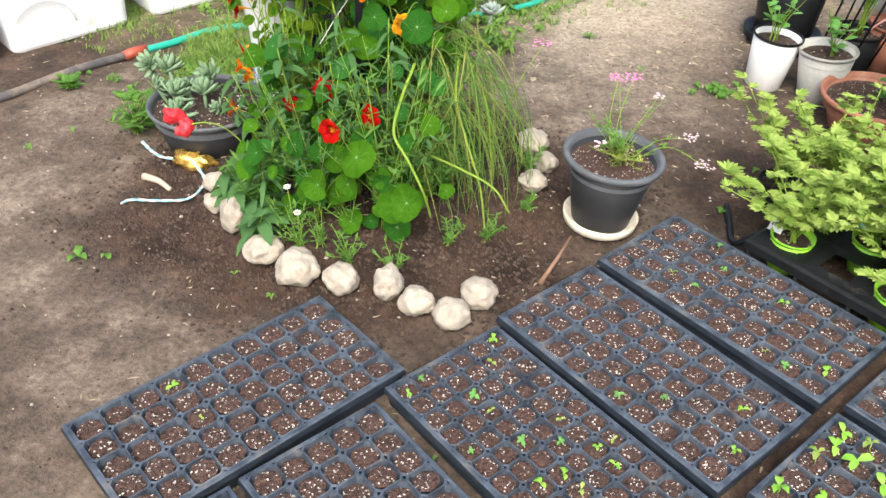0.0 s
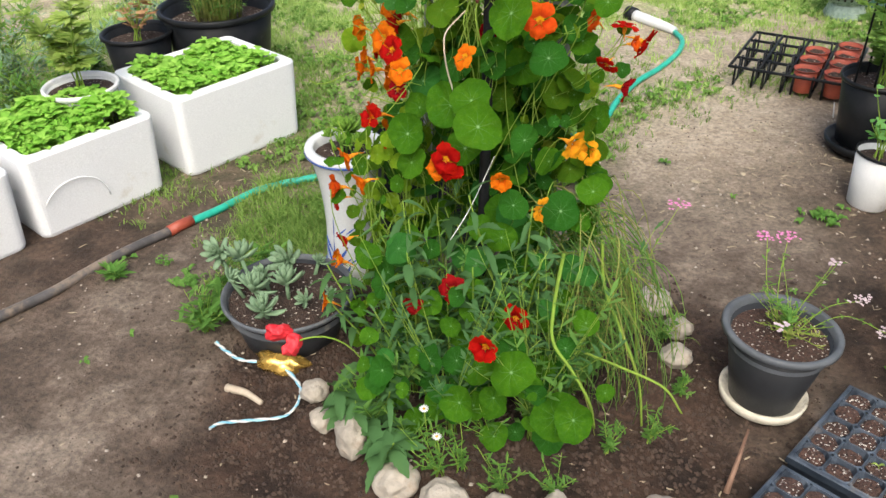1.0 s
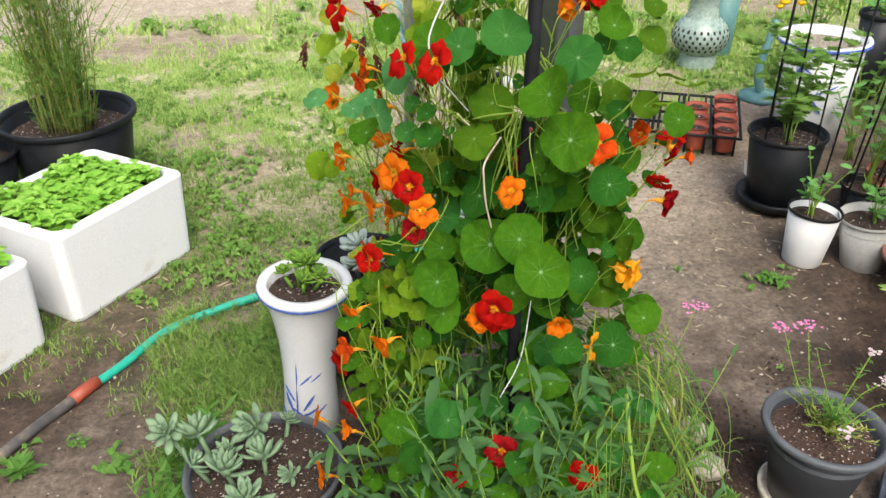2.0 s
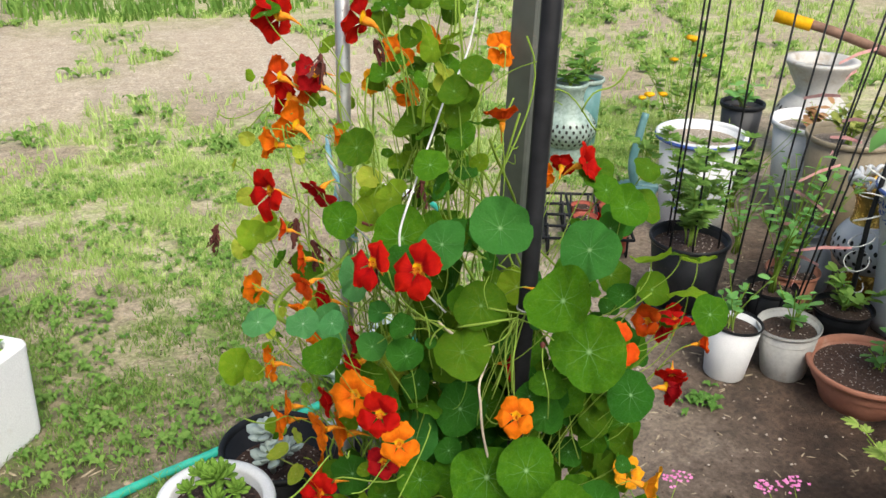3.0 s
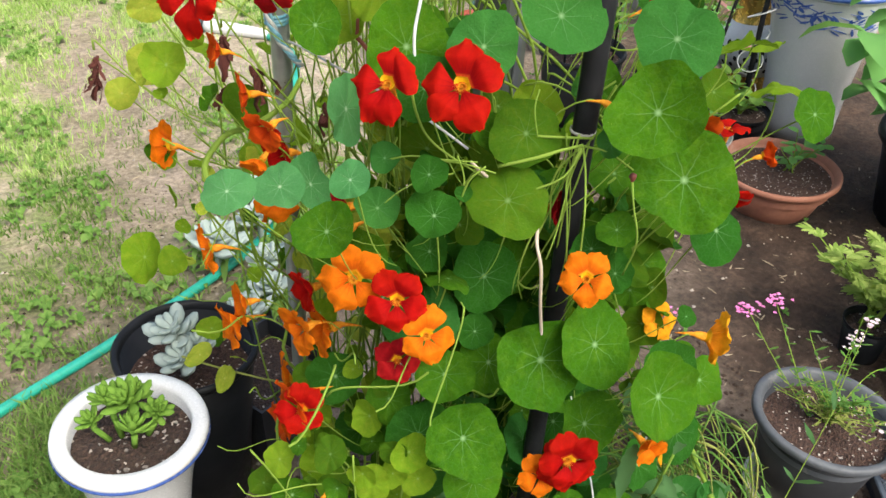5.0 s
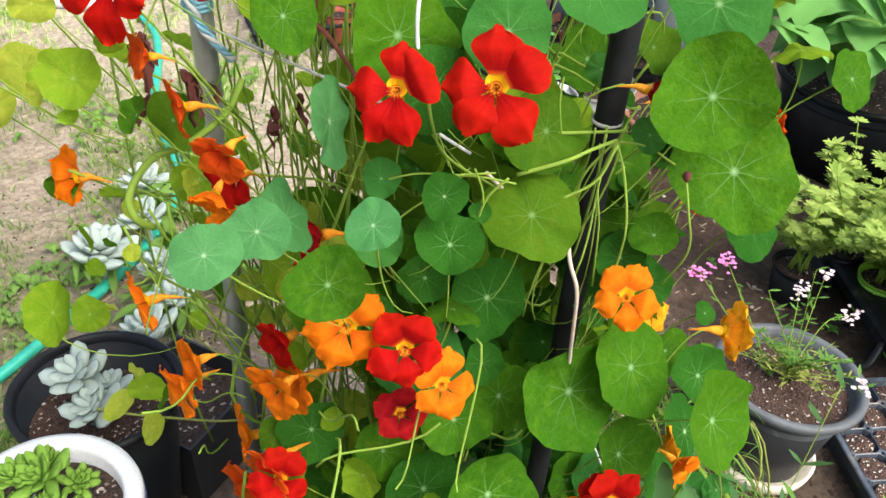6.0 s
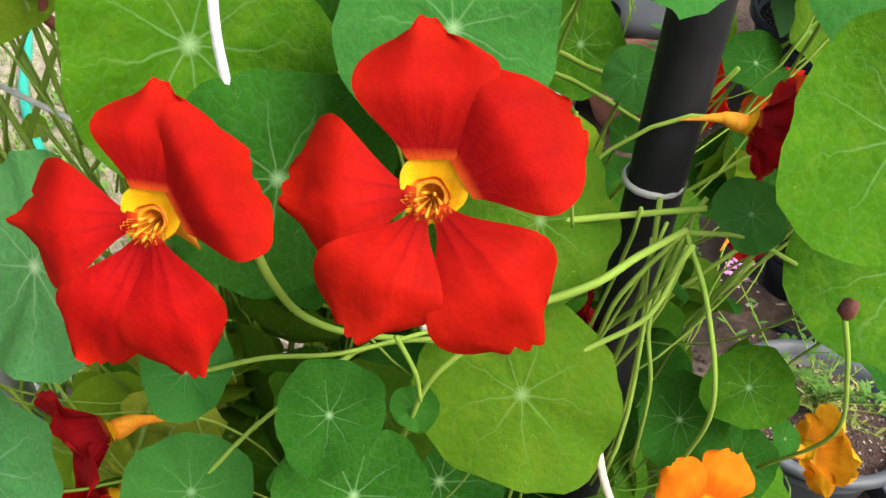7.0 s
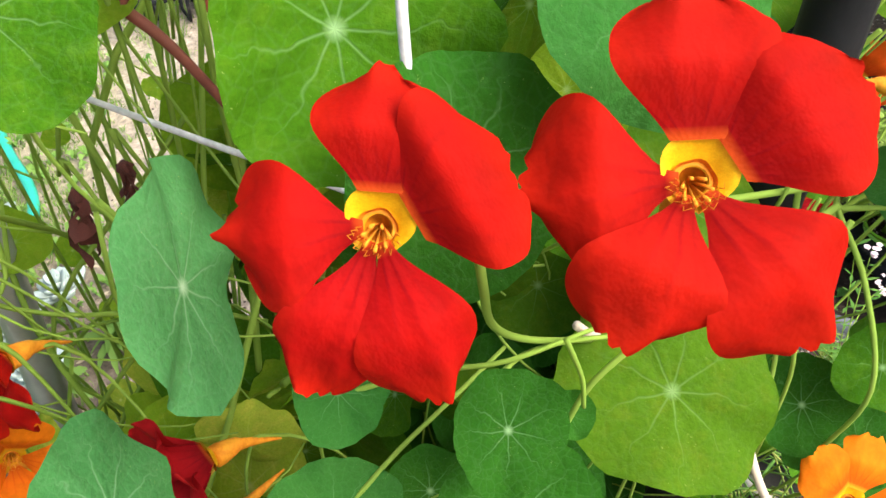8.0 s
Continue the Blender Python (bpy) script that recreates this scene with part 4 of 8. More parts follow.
flower_pot("flower_pot", "tan plastic pot with thin wire round it", 2.96, 4.41, 0.15, 0.12, 0.40, TAN, TAN, DRYSOIL, 0.9, 0.008, 0.02)
flower_pot("flower_pot", "dark teal bin behind the gold lantern", 3.28, 4.25, 0.15, 0.12, 0.42, TEAL, TEAL, POTTING, 0.9, 0.008, 0.02)
flower_pot("flower_pot", "dark green pot behind the blue-rimmed tub", 2.93, 5.0, 0.085, 0.065, 0.36, GREYPOT, BLACK, POTTING, 0.9, 0.008, 0.02)
flower_pot("flower_pot", "small black nursery pot among trellis plants", 2.30, 3.92, 0.075, 0.06, 0.14, BLACK, BLACK, POTTING, 0.86, 0.004, 0.01, group="pots by the trellis")
flower_pot("flower_pot", "brown clay pot among the trellis plants", 2.42, 3.98, 0.08, 0.06, 0.15, TERRA, TERRA, POTTING, 0.86, 0.004, 0.01, group="pots by the trellis")
flower_pot("flower_pot", "low black pot beside the gold lantern", 2.47, 3.80, 0.085, 0.07, 0.10, BLACK, BLACK, POTTING, 0.86, 0.004, 0.01, group="pots by the trellis")
slate = solo("clay_jar", Geo().lathe([(0.001, 0), (0.06, 0), (0.085, 0.05), (0.09, 0.11), (0.075, 0.17), (0.05, 0.20), (0.045, 0.225), (0.055, 0.235), (0.04, 0.235), (0.035, 0.2)], 36), SLATE, "blue-grey rounded clay jar among the pots", "jar", (2.52, 4.05, 0.0))


def pierced_jar(name, label, x, y, s, lower, body, upper, rows, top_r=0.075):
    """A pierced jar: a foot, a bulging belly with dark holes, a neck and a knotted top."""
    t = thing(name, label, "ornamental jar", (x, y, height_at(x, y) - 0.002))
    part("foot", Geo().lathe([(0.001, 0), (0.088 * s, 0), (0.094 * s, 0.02 * s), (0.078 * s, 0.06 * s), (0.075 * s, 0.075 * s)], 40), lower, t)
    belly = lambda z: (0.078 + 0.055 * math.sin(math.pi * min(max((z / s - 0.07) / 0.17, 0), 1)) ** 0.8) * s
    part("belly", Geo().lathe([(belly((0.07 + 0.0155 * i) * s), (0.07 + 0.0155 * i) * s) for i in range(12)], 44), body, t)
    part("neck", Geo().lathe([(0.08 * s, 0.238 * s), (0.07 * s, 0.26 * s), (top_r * s * 0.86, 0.31 * s), (top_r * s, 0.345 * s), (top_r * 1.12 * s, 0.36 * s), (top_r * 1.12 * s, 0.37 * s), (top_r * 0.9 * s, 0.37 * s), (top_r * 0.8 * s, 0.33 * s)], 40), upper, t)
    # flat dark discs on the closed belly paint the shade of each hole
    hole = Geo()
    ring = [(0.0065 * s * math.cos(a), 0.0085 * s * math.sin(a)) for a in [i * math.pi / 4 for i in range(8)]]
    for j in range(rows):
        z = (0.105 + 0.022 * j) * s
        for i in range(26):
            a = 2 * math.pi * (i + 0.5 * (j % 2)) / 26
            r = belly(z) + 0.0012
            tan = (belly(z + 0.005) - belly(z - 0.005)) / 0.01
            hole.add([((r + w * tan) * math.cos(a) - u * math.sin(a), (r + w * tan) * math.sin(a) + u * math.cos(a), z + w) for u, w in ring], [tuple(range(8))])
    part("pierced_band", hole, DARK, t, "dark discs standing for the shade in the pierced openings", False, "stuff")
    return t


lantern = pierced_jar("pierced_jar", "gold and white pierced ceramic jar with knotted top", 2.787, 4.010, 1.0, GOLD, CHINA, GOLD, 5)
for i in range(14):
    a = i * 0.449
    part("knot", Geo().tube(spline([(0.088 * math.cos(a), 0.088 * math.sin(a), 0.366), (0.084 * math.cos(a + 0.2), 0.084 * math.sin(a + 0.2), 0.392), (0.07 * math.cos(a + 0.4), 0.07 * math.sin(a + 0.4), 0.400), (0.06 * math.cos(a + 0.6), 0.06 * math.sin(a + 0.6), 0.385), (0.075 * math.cos(a + 0.75), 0.075 * math.sin(a + 0.75), 0.372)], 4), 0.0075, 7), CHINA, lantern, "white rope-like ceramic knot")
lantern.matrix_basis = lantern.matrix_basis @ pose(0, 0, 0.004, -6, -4.5, 0)
jar2 = pierced_jar("pierced_jar", "grey-green celadon jar with pierced belly on lawn", 2.36, 5.47, 0.98, CELADON, CELADON, CELADON, 5)
part("soil", disc_geo(0.06, 0.33, 3, 16), POTTING, jar2)
pierced_jar("pierced_jar", "white pierced pot with dried growth behind buckets", 3.46, 5.18, 1.25, GREYWHITE, GREYWHITE, GREYWHITE, 5, 0.115)

tall_bw = thing("ceramic_planter", "tall white planter with blue floral band and rim", "planter", (2.71, 3.775, 0), 0)
tb = lambda z: 0.112 + 0.055 * (z / 0.5) ** 2
part("body", Geo().lathe([(0.001, 0), (0.11, 0)] + [(tb(z / 20), z / 22.9) for z in range(0, 11)], 48), CHINA, tall_bw)
part("rim", Geo().lathe([(0.165, 0.433), (0.176, 0.441), (0.178, 0.451), (0.172, 0.456), (0.160, 0.456), (0.155, 0.44), (0.15, 0.38)], 48), CHINA, tall_bw)
part("blue_line", Geo().lathe([(0.1745, 0.4405), (0.1790, 0.4465), (0.1788, 0.4515), (0.1740, 0.4555)], 48), COBALT, tall_bw, "cobalt band on the rim")
part("soil", disc_geo(0.156, 0.41, 4, 24), POTTING, tall_bw)
rng = random.Random(12)
painted(tall_bw, lambda z: tb(z * 1.145), [(rng.uniform(-230, -60), rng.choice((0.35, 0.37, 0.385, 0.40)) + rng.uniform(-0.01, 0.01), rng.uniform(0.012, 0.024), rng.uniform(-1, 1), rng.uniform(0.004, 0.008)) for _ in range(90)])

teal = thing("garden_pump", "worn teal painted metal stand with curved arm", "stand", (2.47, 5.02, 0))
part("base", Geo().lathe([(0.001, 0), (0.09, 0), (0.09, 0.02), (0.05, 0.03), (0.001, 0.03)], 28), TEAL, teal)
part("column", Geo().tube(spline([(0, 0, 0.02), (-0.02, 0.01, 0.12), (0.0, 0.02, 0.22), (0.03, 0.03, 0.33)]), 0.02, 14, 0.015), TEAL, teal)
part("arm", Geo().tube(spline([(-0.01, 0, 0.03), (0.06, -0.03, 0.02), (0.14, -0.06, 0.03)]), 0.016, 12), TEAL, teal)
flower_pot("flower_pot", "teal pot of upright grass behind celadon jar", 2.52, 5.62, 0.075, 0.06, 0.34, TEAL, CELADON, POTTING, 0.92, 0.01, 0.02)


# ---- foam boxes with herbs ----
def foam_box(x, y, turn, long, wide, h, label, seed):
    """Its front base edge starts at x, y; long runs along the front."""
    t = thing("foam_box", label, "planter box", (x, y, -0.004), turn, "foam boxes with herbs")
    w, d = 0.034, 0.008
    def ring(o, z, c=0.028):
        x0, x1, y0, y1 = -o, long + o, -o, wide + o
        return [(cx + c * math.cos(radians(a + q)), cy + c * math.sin(radians(a + q)), z) for cx, cy, a in ((x0 + c, y0 + c, 180), (x1 - c, y0 + c, 270), (x1 - c, y1 - c, 0), (x0 + c, y1 - c, 90)) for q in (0, 18, 36, 54, 72, 90)]
    def walls(levels):
        g = Geo()
        v = [p for r in levels for p in r]
        f = [(r * 24 + q, r * 24 + (q + 1) % 24, (r + 1) * 24 + (q + 1) % 24, (r + 1) * 24 + q) for r in range(len(levels) - 1) for q in range(24)]
        return g.add(v, f + [tuple(range(24))[::-1]])
    part("body", walls([ring(-d - 0.012, 0.0), ring(-d - 0.003, 0.006), ring(-d, 0.016), ring(0.0, h - 0.008), ring(-0.003, h - 0.002), ring(-0.009, h), ring(-w + 0.004, h), ring(-w, h - 0.004), ring(-w - d * 0.5, h * 0.6), ring(-w - 0.1, h * 0.6)]), FOAM, t, smooth=False)
    rng = random.Random(seed)
    g = Geo()
    nx, ny = 14, 10
    v = [(w + (long - 2 * w) * i / nx, w + (wide - 2 * w) * j / ny, h - 0.05 + 0.01 * noise.noise(Vector((i, j, seed)))) for j in range(ny + 1) for i in range(nx + 1)]
    part("soil", g.add(v, [(j * (nx + 1) + i, j * (nx + 1) + i + 1, (j + 1) * (nx + 1) + i + 1, (j + 1) * (nx + 1) + i) for j in range(ny) for i in range(nx)]), POTTING, t)
    return t


def leafy_bed(name, label, x, y, z, turn, long, wide, n, size, up, material, seed, category="herb"):
    """A crowded bed of small leaves on short stalks, in one crown and one stalk mesh."""
    t = thing(name, label, category, (x, y, z), turn)
    rng = random.Random(seed)
    crown, stalk = Geo(), Geo()
    for _ in range(n):
        px, py = rng.uniform(0, long), rng.uniform(0, wide)
        h = up * (0.45 + 0.4 * rng.random() + 0.5 * noise.noise(Vector((px * 9, py * 9, seed))))
        q = Vector((px + rng.uniform(-0.01, 0.01), py + rng.uniform(-0.01, 0.01), h))
        if rng.random() < 0.3:
            stalk.tube([(px, py, -0.01), q], 0.0012, 4)
        for k in range(4):
            a, r = rng.uniform(0, 6.283), size * rng.uniform(0.6, 1.25)
            d = Vector((math.cos(a), math.sin(a), 0))
            s = Vector((0, 0, rng.uniform(-0.2, 0.45) * r))
            crown.strip([q, q + d * r * 0.45 + s * 0.8, q + d * r + s, q + d * r * 1.4 + s * 0.6], [r * 0.1, r * 0.46, r * 0.4, r * 0.04], (-d.y, d.x, rng.uniform(-0.3, 0.3)), 0.3)
    part("crown", crown, material, t, kind="stuff")
    part("stalk_tangle", stalk, STEM, t, kind="stuff")
    return t


foam_box(-0.030, 3.664, 54.8, 0.462, 0.385, 0.270, "white foam box with stained sides full of mint", 1)
box_b = foam_box(-0.303, 3.262, 56.5, 0.414, 0.36, 0.255, "white foam box with herbs beside the hose", 2)
foam_box(-0.555, 2.89, 56.0, 0.42, 0.36, 0.245, "white foam box at the row's end", 3)
c, s = math.cos(radians(55)), math.sin(radians(55))
leafy_bed("mint", "crowded bright green mint growing in foam box", -0.030 + 0.04 * c - 0.04 * s, 3.668 + 0.04 * s + 0.04 * c, 0.216, 55.0, 0.375, 0.295, 620, 0.021, 0.075, HERB, 5)
c, s = math.cos(radians(56.5)), math.sin(radians(56.5))
leafy_bed("mint", "bright green mint spilling over its foam box", -0.303 + 0.04 * c - 0.04 * s, 3.262 + 0.04 * s + 0.04 * c, 0.200, 56.5, 0.335, 0.28, 620, 0.022, 0.09, HERB, 6)
leafy_bed("mint", "bright green mint in the end foam box", -0.60, 2.95, 0.200, 56.0, 0.335, 0.28, 300, 0.017, 0.06, HERB, 7)
part("moulded_arch", Geo().tube([(0.12 + 0.1 * math.cos(a), -0.0045 - 0.0016, 0.07 + 0.09 * math.sin(a)) for a in np.linspace(0.0, 2.6, 14)], 0.0022, 6), FOAM, box_b)


# ---- hose ----
def lay(points, z):
    return [(x, y, height_at(x, y) + z) for x, y in points]


hose = thing("garden_hose", "green garden hose joined to black pipe, with spray nozzle", "hose")
part("black_pipe", Geo().tube(spline(lay([(-0.72, 2.05), (-0.52, 2.42), (-0.34, 2.72), (-0.222, 2.91), (-0.151, 3.03), (-0.06, 3.20), (0.045, 3.372)], 0.013)), 0.0135, 10), PIPE, hose)
part("hose", Geo().tube(spline(lay([(0.07, 3.40), (0.125, 3.48), (0.21, 3.61), (0.34, 3.69), (0.46, 3.745), (0.64, 3.81), (0.86, 3.895), (1.09, 4.02), (1.25, 4.18), (1.32, 4.39), (1.40, 4.58), (1.49, 4.73), (1.575, 4.90), (1.607, 5.05), (1.585, 5.16)], 0.012)), 0.0115, 10), HOSE, hose)
part("joint", Geo().tube(lay([(0.03, 3.35), (0.05, 3.378), (0.075, 3.412)], 0.014), 0.0165, 10), REDPOT, hose, "red hose connector")
part("nozzle", Geo().tube(spline(lay([(1.585, 5.16), (1.53, 5.22), (1.42, 5.345)], 0.018)), 0.017, 12, 0.026), WHITEPOT, hose, "white spray nozzle")
part("nozzle_head", Geo().tube(lay([(1.425, 5.34), (1.395, 5.375)], 0.02), 0.032, 14, 0.034), BLACK, hose, "black nozzle head")

# ---- small things by the bowl ----
g = Geo().tube(spline([(-0.05, 0, 0.008), (0, 0.004, 0.011), (0.05, -0.004, 0.008)]), 0.010, 8, 0.006)
solo("driftwood", g, WOOD, "short pale piece of wood lying on soil", "wood", (0.466, 2.725, height_at(0.466, 2.725)), -20)
solo("wooden_stake", Geo().tube([(0, 0, 0), (0.03, 0.07, 0.03), (0.05, 0.12, 0.055)], 0.006, 6, 0.0025), BARK, "pale split stick leaning on mound by trays", "stick", (1.47, 2.56, 0.01))
cord = thing("cord", "blue and white twisted cord lying over the soil", "cord")
path = spline(lay([(0.345, 2.878), (0.39, 2.845), (0.431, 2.827), (0.516, 2.811), (0.583, 2.752), (0.597, 2.705), (0.578, 2.66), (0.505, 2.646), (0.45, 2.625), (0.43, 2.61)], 0.012), 8)
for k, mt in ((0, BLUECORD), (3.1416, TWINE)):
    part("strand", Geo().tube([p + Vector((0.002 * math.cos(i * 0.9 + k), 0.002 * math.sin(i * 0.9 + k), 0.0015 * math.cos(i * 0.9 + k))) for i, p in enumerate(path)], 0.0026, 6), mt, cord)
solo("gilded_ornament", bumpy(0.05, 3, 0.5, 3.0, 4.0, (1.15, 0.6, 0.45)), GOLD, "crumpled gold ornament in front of the bowl", "ornament", (0.525, 2.815, 0.022))


# ---- black carrier with small red pots ----
def lattice(x, y, turn, nx, ny, cell, h):
    t = thing("pot_carrier", "black plastic carrier lattice partly filled with red pots", "carrier", (x, y, 0.0), turn)
    for i in range(nx + 1):
        part("bar", Geo().tube([(i * cell, 0, h), (i * cell, ny * cell, h)], 0.006, 6), BLACK, t)
    for j in range(ny + 1):
        part("bar", Geo().tube([(0, j * cell, h), (nx * cell, j * cell, h)], 0.006, 6), BLACK, t)
    for i in range(nx):
        for j in range(ny):
            for a, b in ((0.18, 0.5), (0.82, 0.5)):
                part("leg", Geo().tube([((i + a) * cell, (j + 0.15) * cell, h + 0.004), ((i + a) * cell, (j + 0.15) * cell, 0.012), ((i + a) * cell, (j + 0.85) * cell, 0.012), ((i + a) * cell, (j + 0.85) * cell, h + 0.004)], 0.0045, 5), BLACK, t)


lattice(1.730, 4.585, -22.0, 4, 4, 0.105, 0.085)
rng = random.Random(3)
ct, st = math.cos(radians(-22)), math.sin(radians(-22))
for i, j in ((2, 0), (3, 0), (2, 1), (3, 1), (2, 2), (3, 2), (3, 3)):
    u, w = (i + 0.5) * 0.105, (j + 0.5) * 0.105
    flower_pot("flower_pot", "small red plastic pot of soil in black carrier", 1.730 + u * ct - w * st, 4.585 + u * st + w * ct, 0.043, 0.034, 0.088, REDPOT, REDPOT, POTTING, 0.85, 0.002, 0.006, group="red pots in the carrier", z=0.017)

# ---- lime pots in a black tray with yellow-green chrysanthemums ----
carrier = thing("pot_tray", "black carrier tray holding lime green pots", "tray", (1.918, 2.760, 0.0), -37)
g = Geo()
def frame_ring(x0, y0, x1, y1, z):
    return [(x0, y0, z), (x1, y0, z), (x1, y1, z), (x0, y1, z)]
for i in range(4):
    for j in range(2):
        x0, y0 = i * 0.125, j * 0.135
        g.add(frame_ring(x0, y0, x0 + 0.125, y0 + 0.135, 0.075) + [(x0 + 0.0625 + 0.05 * math.cos(k * math.pi / 2 + 3.927), y0 + 0.0675 + 0.05 * math.sin(k * math.pi / 2 + 3.927), 0.077) for k in range(4)], [(q, (q + 1) % 4, 4 + (q + 1) % 4, 4 + q) for q in range(4)])
g.add(frame_ring(0, 0, 0.5, 0.27, 0.075) + frame_ring(-0.008, -0.008, 0.508, 0.278, 0.07) + frame_ring(-0.008, -0.008, 0.508, 0.278, 0.05), [(r * 4 + q, r * 4 + (q + 1) % 4, (r + 1) * 4 + (q + 1) % 4, (r + 1) * 4 + q) for r in range(2) for q in range(4)])
part("frame", g, BLACK, carrier, smooth=False)
for i in range(5):
    for j in range(2):
        part("foot", Geo().tube([(0.001 + i * 0.1245, j * 0.27, 0.06), (0.001 + i * 0.1245, j * 0.27, 0.0)], 0.007, 6), BLACK, carrier)
part("grip", Geo().tube(spline([(-0.008, 0.05, 0.06), (-0.05, 0.03, 0.02), (-0.11, 0.10, 0.012), (-0.16, 0.16, 0.012)]), 0.008, 8), BLACK, carrier, "bent black strip on earth")
cc, cs = math.cos(radians(-37)), math.sin(radians(-37))
lime_at = []
for i in range(4):
    for j in range(2):
        u, w = (i + 0.5) * 0.125, (j + 0.5) * 0.135
        px, py = 1.918 + u * cc - w * cs, 2.760 + u * cs + w * cc
        if (i, j) == (1, 0):
            continue
        lime_at.append((px, py))
        flower_pot("flower_pot", "small lime green pot in black carrier tray", px, py, 0.048, 0.038, 0.088, LIMEPOT, LIMEPOT, POTTING, 0.85, 0.002, 0.006, group="lime pots in the tray", z=0.004)


def tag(label, material, x, y, z, turn, tip):
    g = Geo().add([(-0.016, 0, 0), (0.016, 0, 0), (0.016, 0, 0.03), (-0.016, 0, 0.03), (-0.016, 0.0015, 0), (0.016, 0.0015, 0), (0.016, 0.0015, 0.03), (-0.016, 0.0015, 0.03)], [(0, 1, 2, 3), (7, 6, 5, 4), (3, 2, 6, 7), (0, 4, 5, 1), (1, 5, 6, 2), (0, 3, 7, 4)])
    t = thing("plant_tag", label, "tag", (x, y, z), turn, tip=(tip, 0))
    part("plate", g, material, t, smooth=False)
    return t


t = tag("white plant tag with grey printing in lime pot", TAG, 1.968, 2.790, 0.085, -30, -35)
for i in range(4):
    part("print_bar", Geo().add([(-0.012 + 0.0065 * i, -0.0008, 0.012), (-0.0075 + 0.0065 * i, -0.0008, 0.012), (-0.0075 + 0.0065 * i, -0.0008, 0.019), (-0.012 + 0.0065 * i, -0.0008, 0.019)], [(0, 1, 2, 3)]), SLATE, t)
tag("blue plant tag among yellow-green leaves", BLUETAG, 2.15, 2.80, 0.12, -20, -30)
tag("blue plant tag at the carrier's front", BLUETAG, 2.19, 2.60, 0.09, -50, -40)

# ---- broad-leaved plant in a big black planter ----
flower_pot("plant_tub", "big black planter of broad green leaves", 2.62, 3.22, 0.21, 0.17, 0.24, BLACK, BLACK, POTTING, 0.86, 0.012, 0.02, category="tub")
flower_pot("plant_tub", "black tub of leafy greens beside the lime pots", 2.62, 2.78, 0.20, 0.17, 0.22, BLACK, BLACK, POTTING, 0.86, 0.012, 0.02, category="tub")

# ---- trellis cages, stick and slab at the back ----
def cage(x, y, z, rods, label):
    t = thing("trellis_cage", label, "trellis", (x, y, z))
    for a, b in rods:
        part("rod", Geo().tube([(*a, 0.0), ((a[0] + b[0]) / 2, (a[1] + b[1]) / 2, 0.62), (*b, 1.22)], 0.0032, 6), STAKE, t)
    return t


cage(2.10, 4.085, 0.22, [((-0.09, -0.03), (-0.06, -0.04)), ((-0.05, -0.09), (-0.03, -0.07)), ((-0.02, 0.09), (0.0, 0.07)), ((0.07, -0.05), (0.10, -0.05))], "black wire plant cage standing in black pot")
cage(2.24, 3.86, 0.02, [((-0.10, 0.06), (0.02, 0.1)), ((-0.07, -0.02), (0.12, 0.0)), ((-0.03, -0.06), (0.20, -0.05)), ((0.02, -0.06), (0.30, -0.04)), ((0.05, 0.02), (0.33, 0.05)), ((0.10, 0.0), (0.42, 0.03)), ((0.0, 0.09), (0.18, 0.14))], "leaning black wire cage tied with pink tape")
rng = random.Random(14)
for i in range(13):
    a, z = rng.uniform(0, 6.28), 0.18 + 0.055 * i
    c = Vector((2.24 + 0.05 + 0.14 * z + rng.uniform(-0.08, 0.08), 3.87 + rng.uniform(-0.05, 0.05), z))
    d = Vector((math.cos(a), math.sin(a), rng.uniform(-0.4, 0.4))) * rng.uniform(0.03, 0.08)
    solo("plastic_tape", Geo().strip([c - d, c + Vector((0, 0, 0.006)), c + d], [0.004, 0.005, 0.004], (0, 0, 1)), PINKTAPE, "pink plastic tape tied round cage wires", "tape", group="tape ties on the cage")
wires = thing("wire_loops", "thin white wires looped round a dark stake", "wire", (2.52, 3.83, 0.0))
part("stake", Geo().tube([(0, 0, 0), (0.02, 0.02, 0.35), (0.10, 0.03, 0.95)], 0.009, 8, 0.006), STAKE, wires)
for i in range(6):
    z = 0.15 + 0.07 * i
    part("loop", Geo().tube([(0.01 + 0.035 * math.cos(q), 0.02 + 0.035 * math.sin(q), z + 0.02 * math.sin(q + i)) for q in np.linspace(0, 6.0, 13)], 0.002, 5), TWINE, wires)
stick = solo("wooden_pole", Geo().tube(spline([(3.40, 5.45, 0.60), (3.56, 5.30, 0.56), (3.80, 5.05, 0.46), (4.1, 4.75, 0.34), (4.7, 4.2, 0.0)]), 0.022, 8), BARK, "brown wooden pole leaning with a yellow wrap", "pole")
part("wrap", Geo().tube([(3.39, 5.458, 0.603), (3.51, 5.345, 0.572)], 0.029, 10), YELLOW, stick, "yellow wrapped end")


# ---- the nasturtium on its stakes ----
stakes = thing("plant_stake", "black plastic stake among the nasturtium stems", "stake", (0.969, 2.861, 0.0))
part("pole", Geo().tube([(0, 0, 0), (0.008, -0.005, 0.4), (0.015, -0.009, 0.72), (0.020, -0.012, 0.95), (0.035, -0.018, 1.7)], 0.0105, 12), STAKE, stakes)
part("tie", Geo().lathe([(0.0105, -0.0016), (0.0116, -0.0008), (0.0116, 0.0008), (0.0105, 0.0016)], 16, (0.018, -0.010, 0.872)), GREYWHITE, stakes, "white twine tie")
post = thing("metal_post", "grey galvanised square post with reddish stain", "post", (1.072, 3.127, 0.0), 28, tip=(0.6, 1.9))
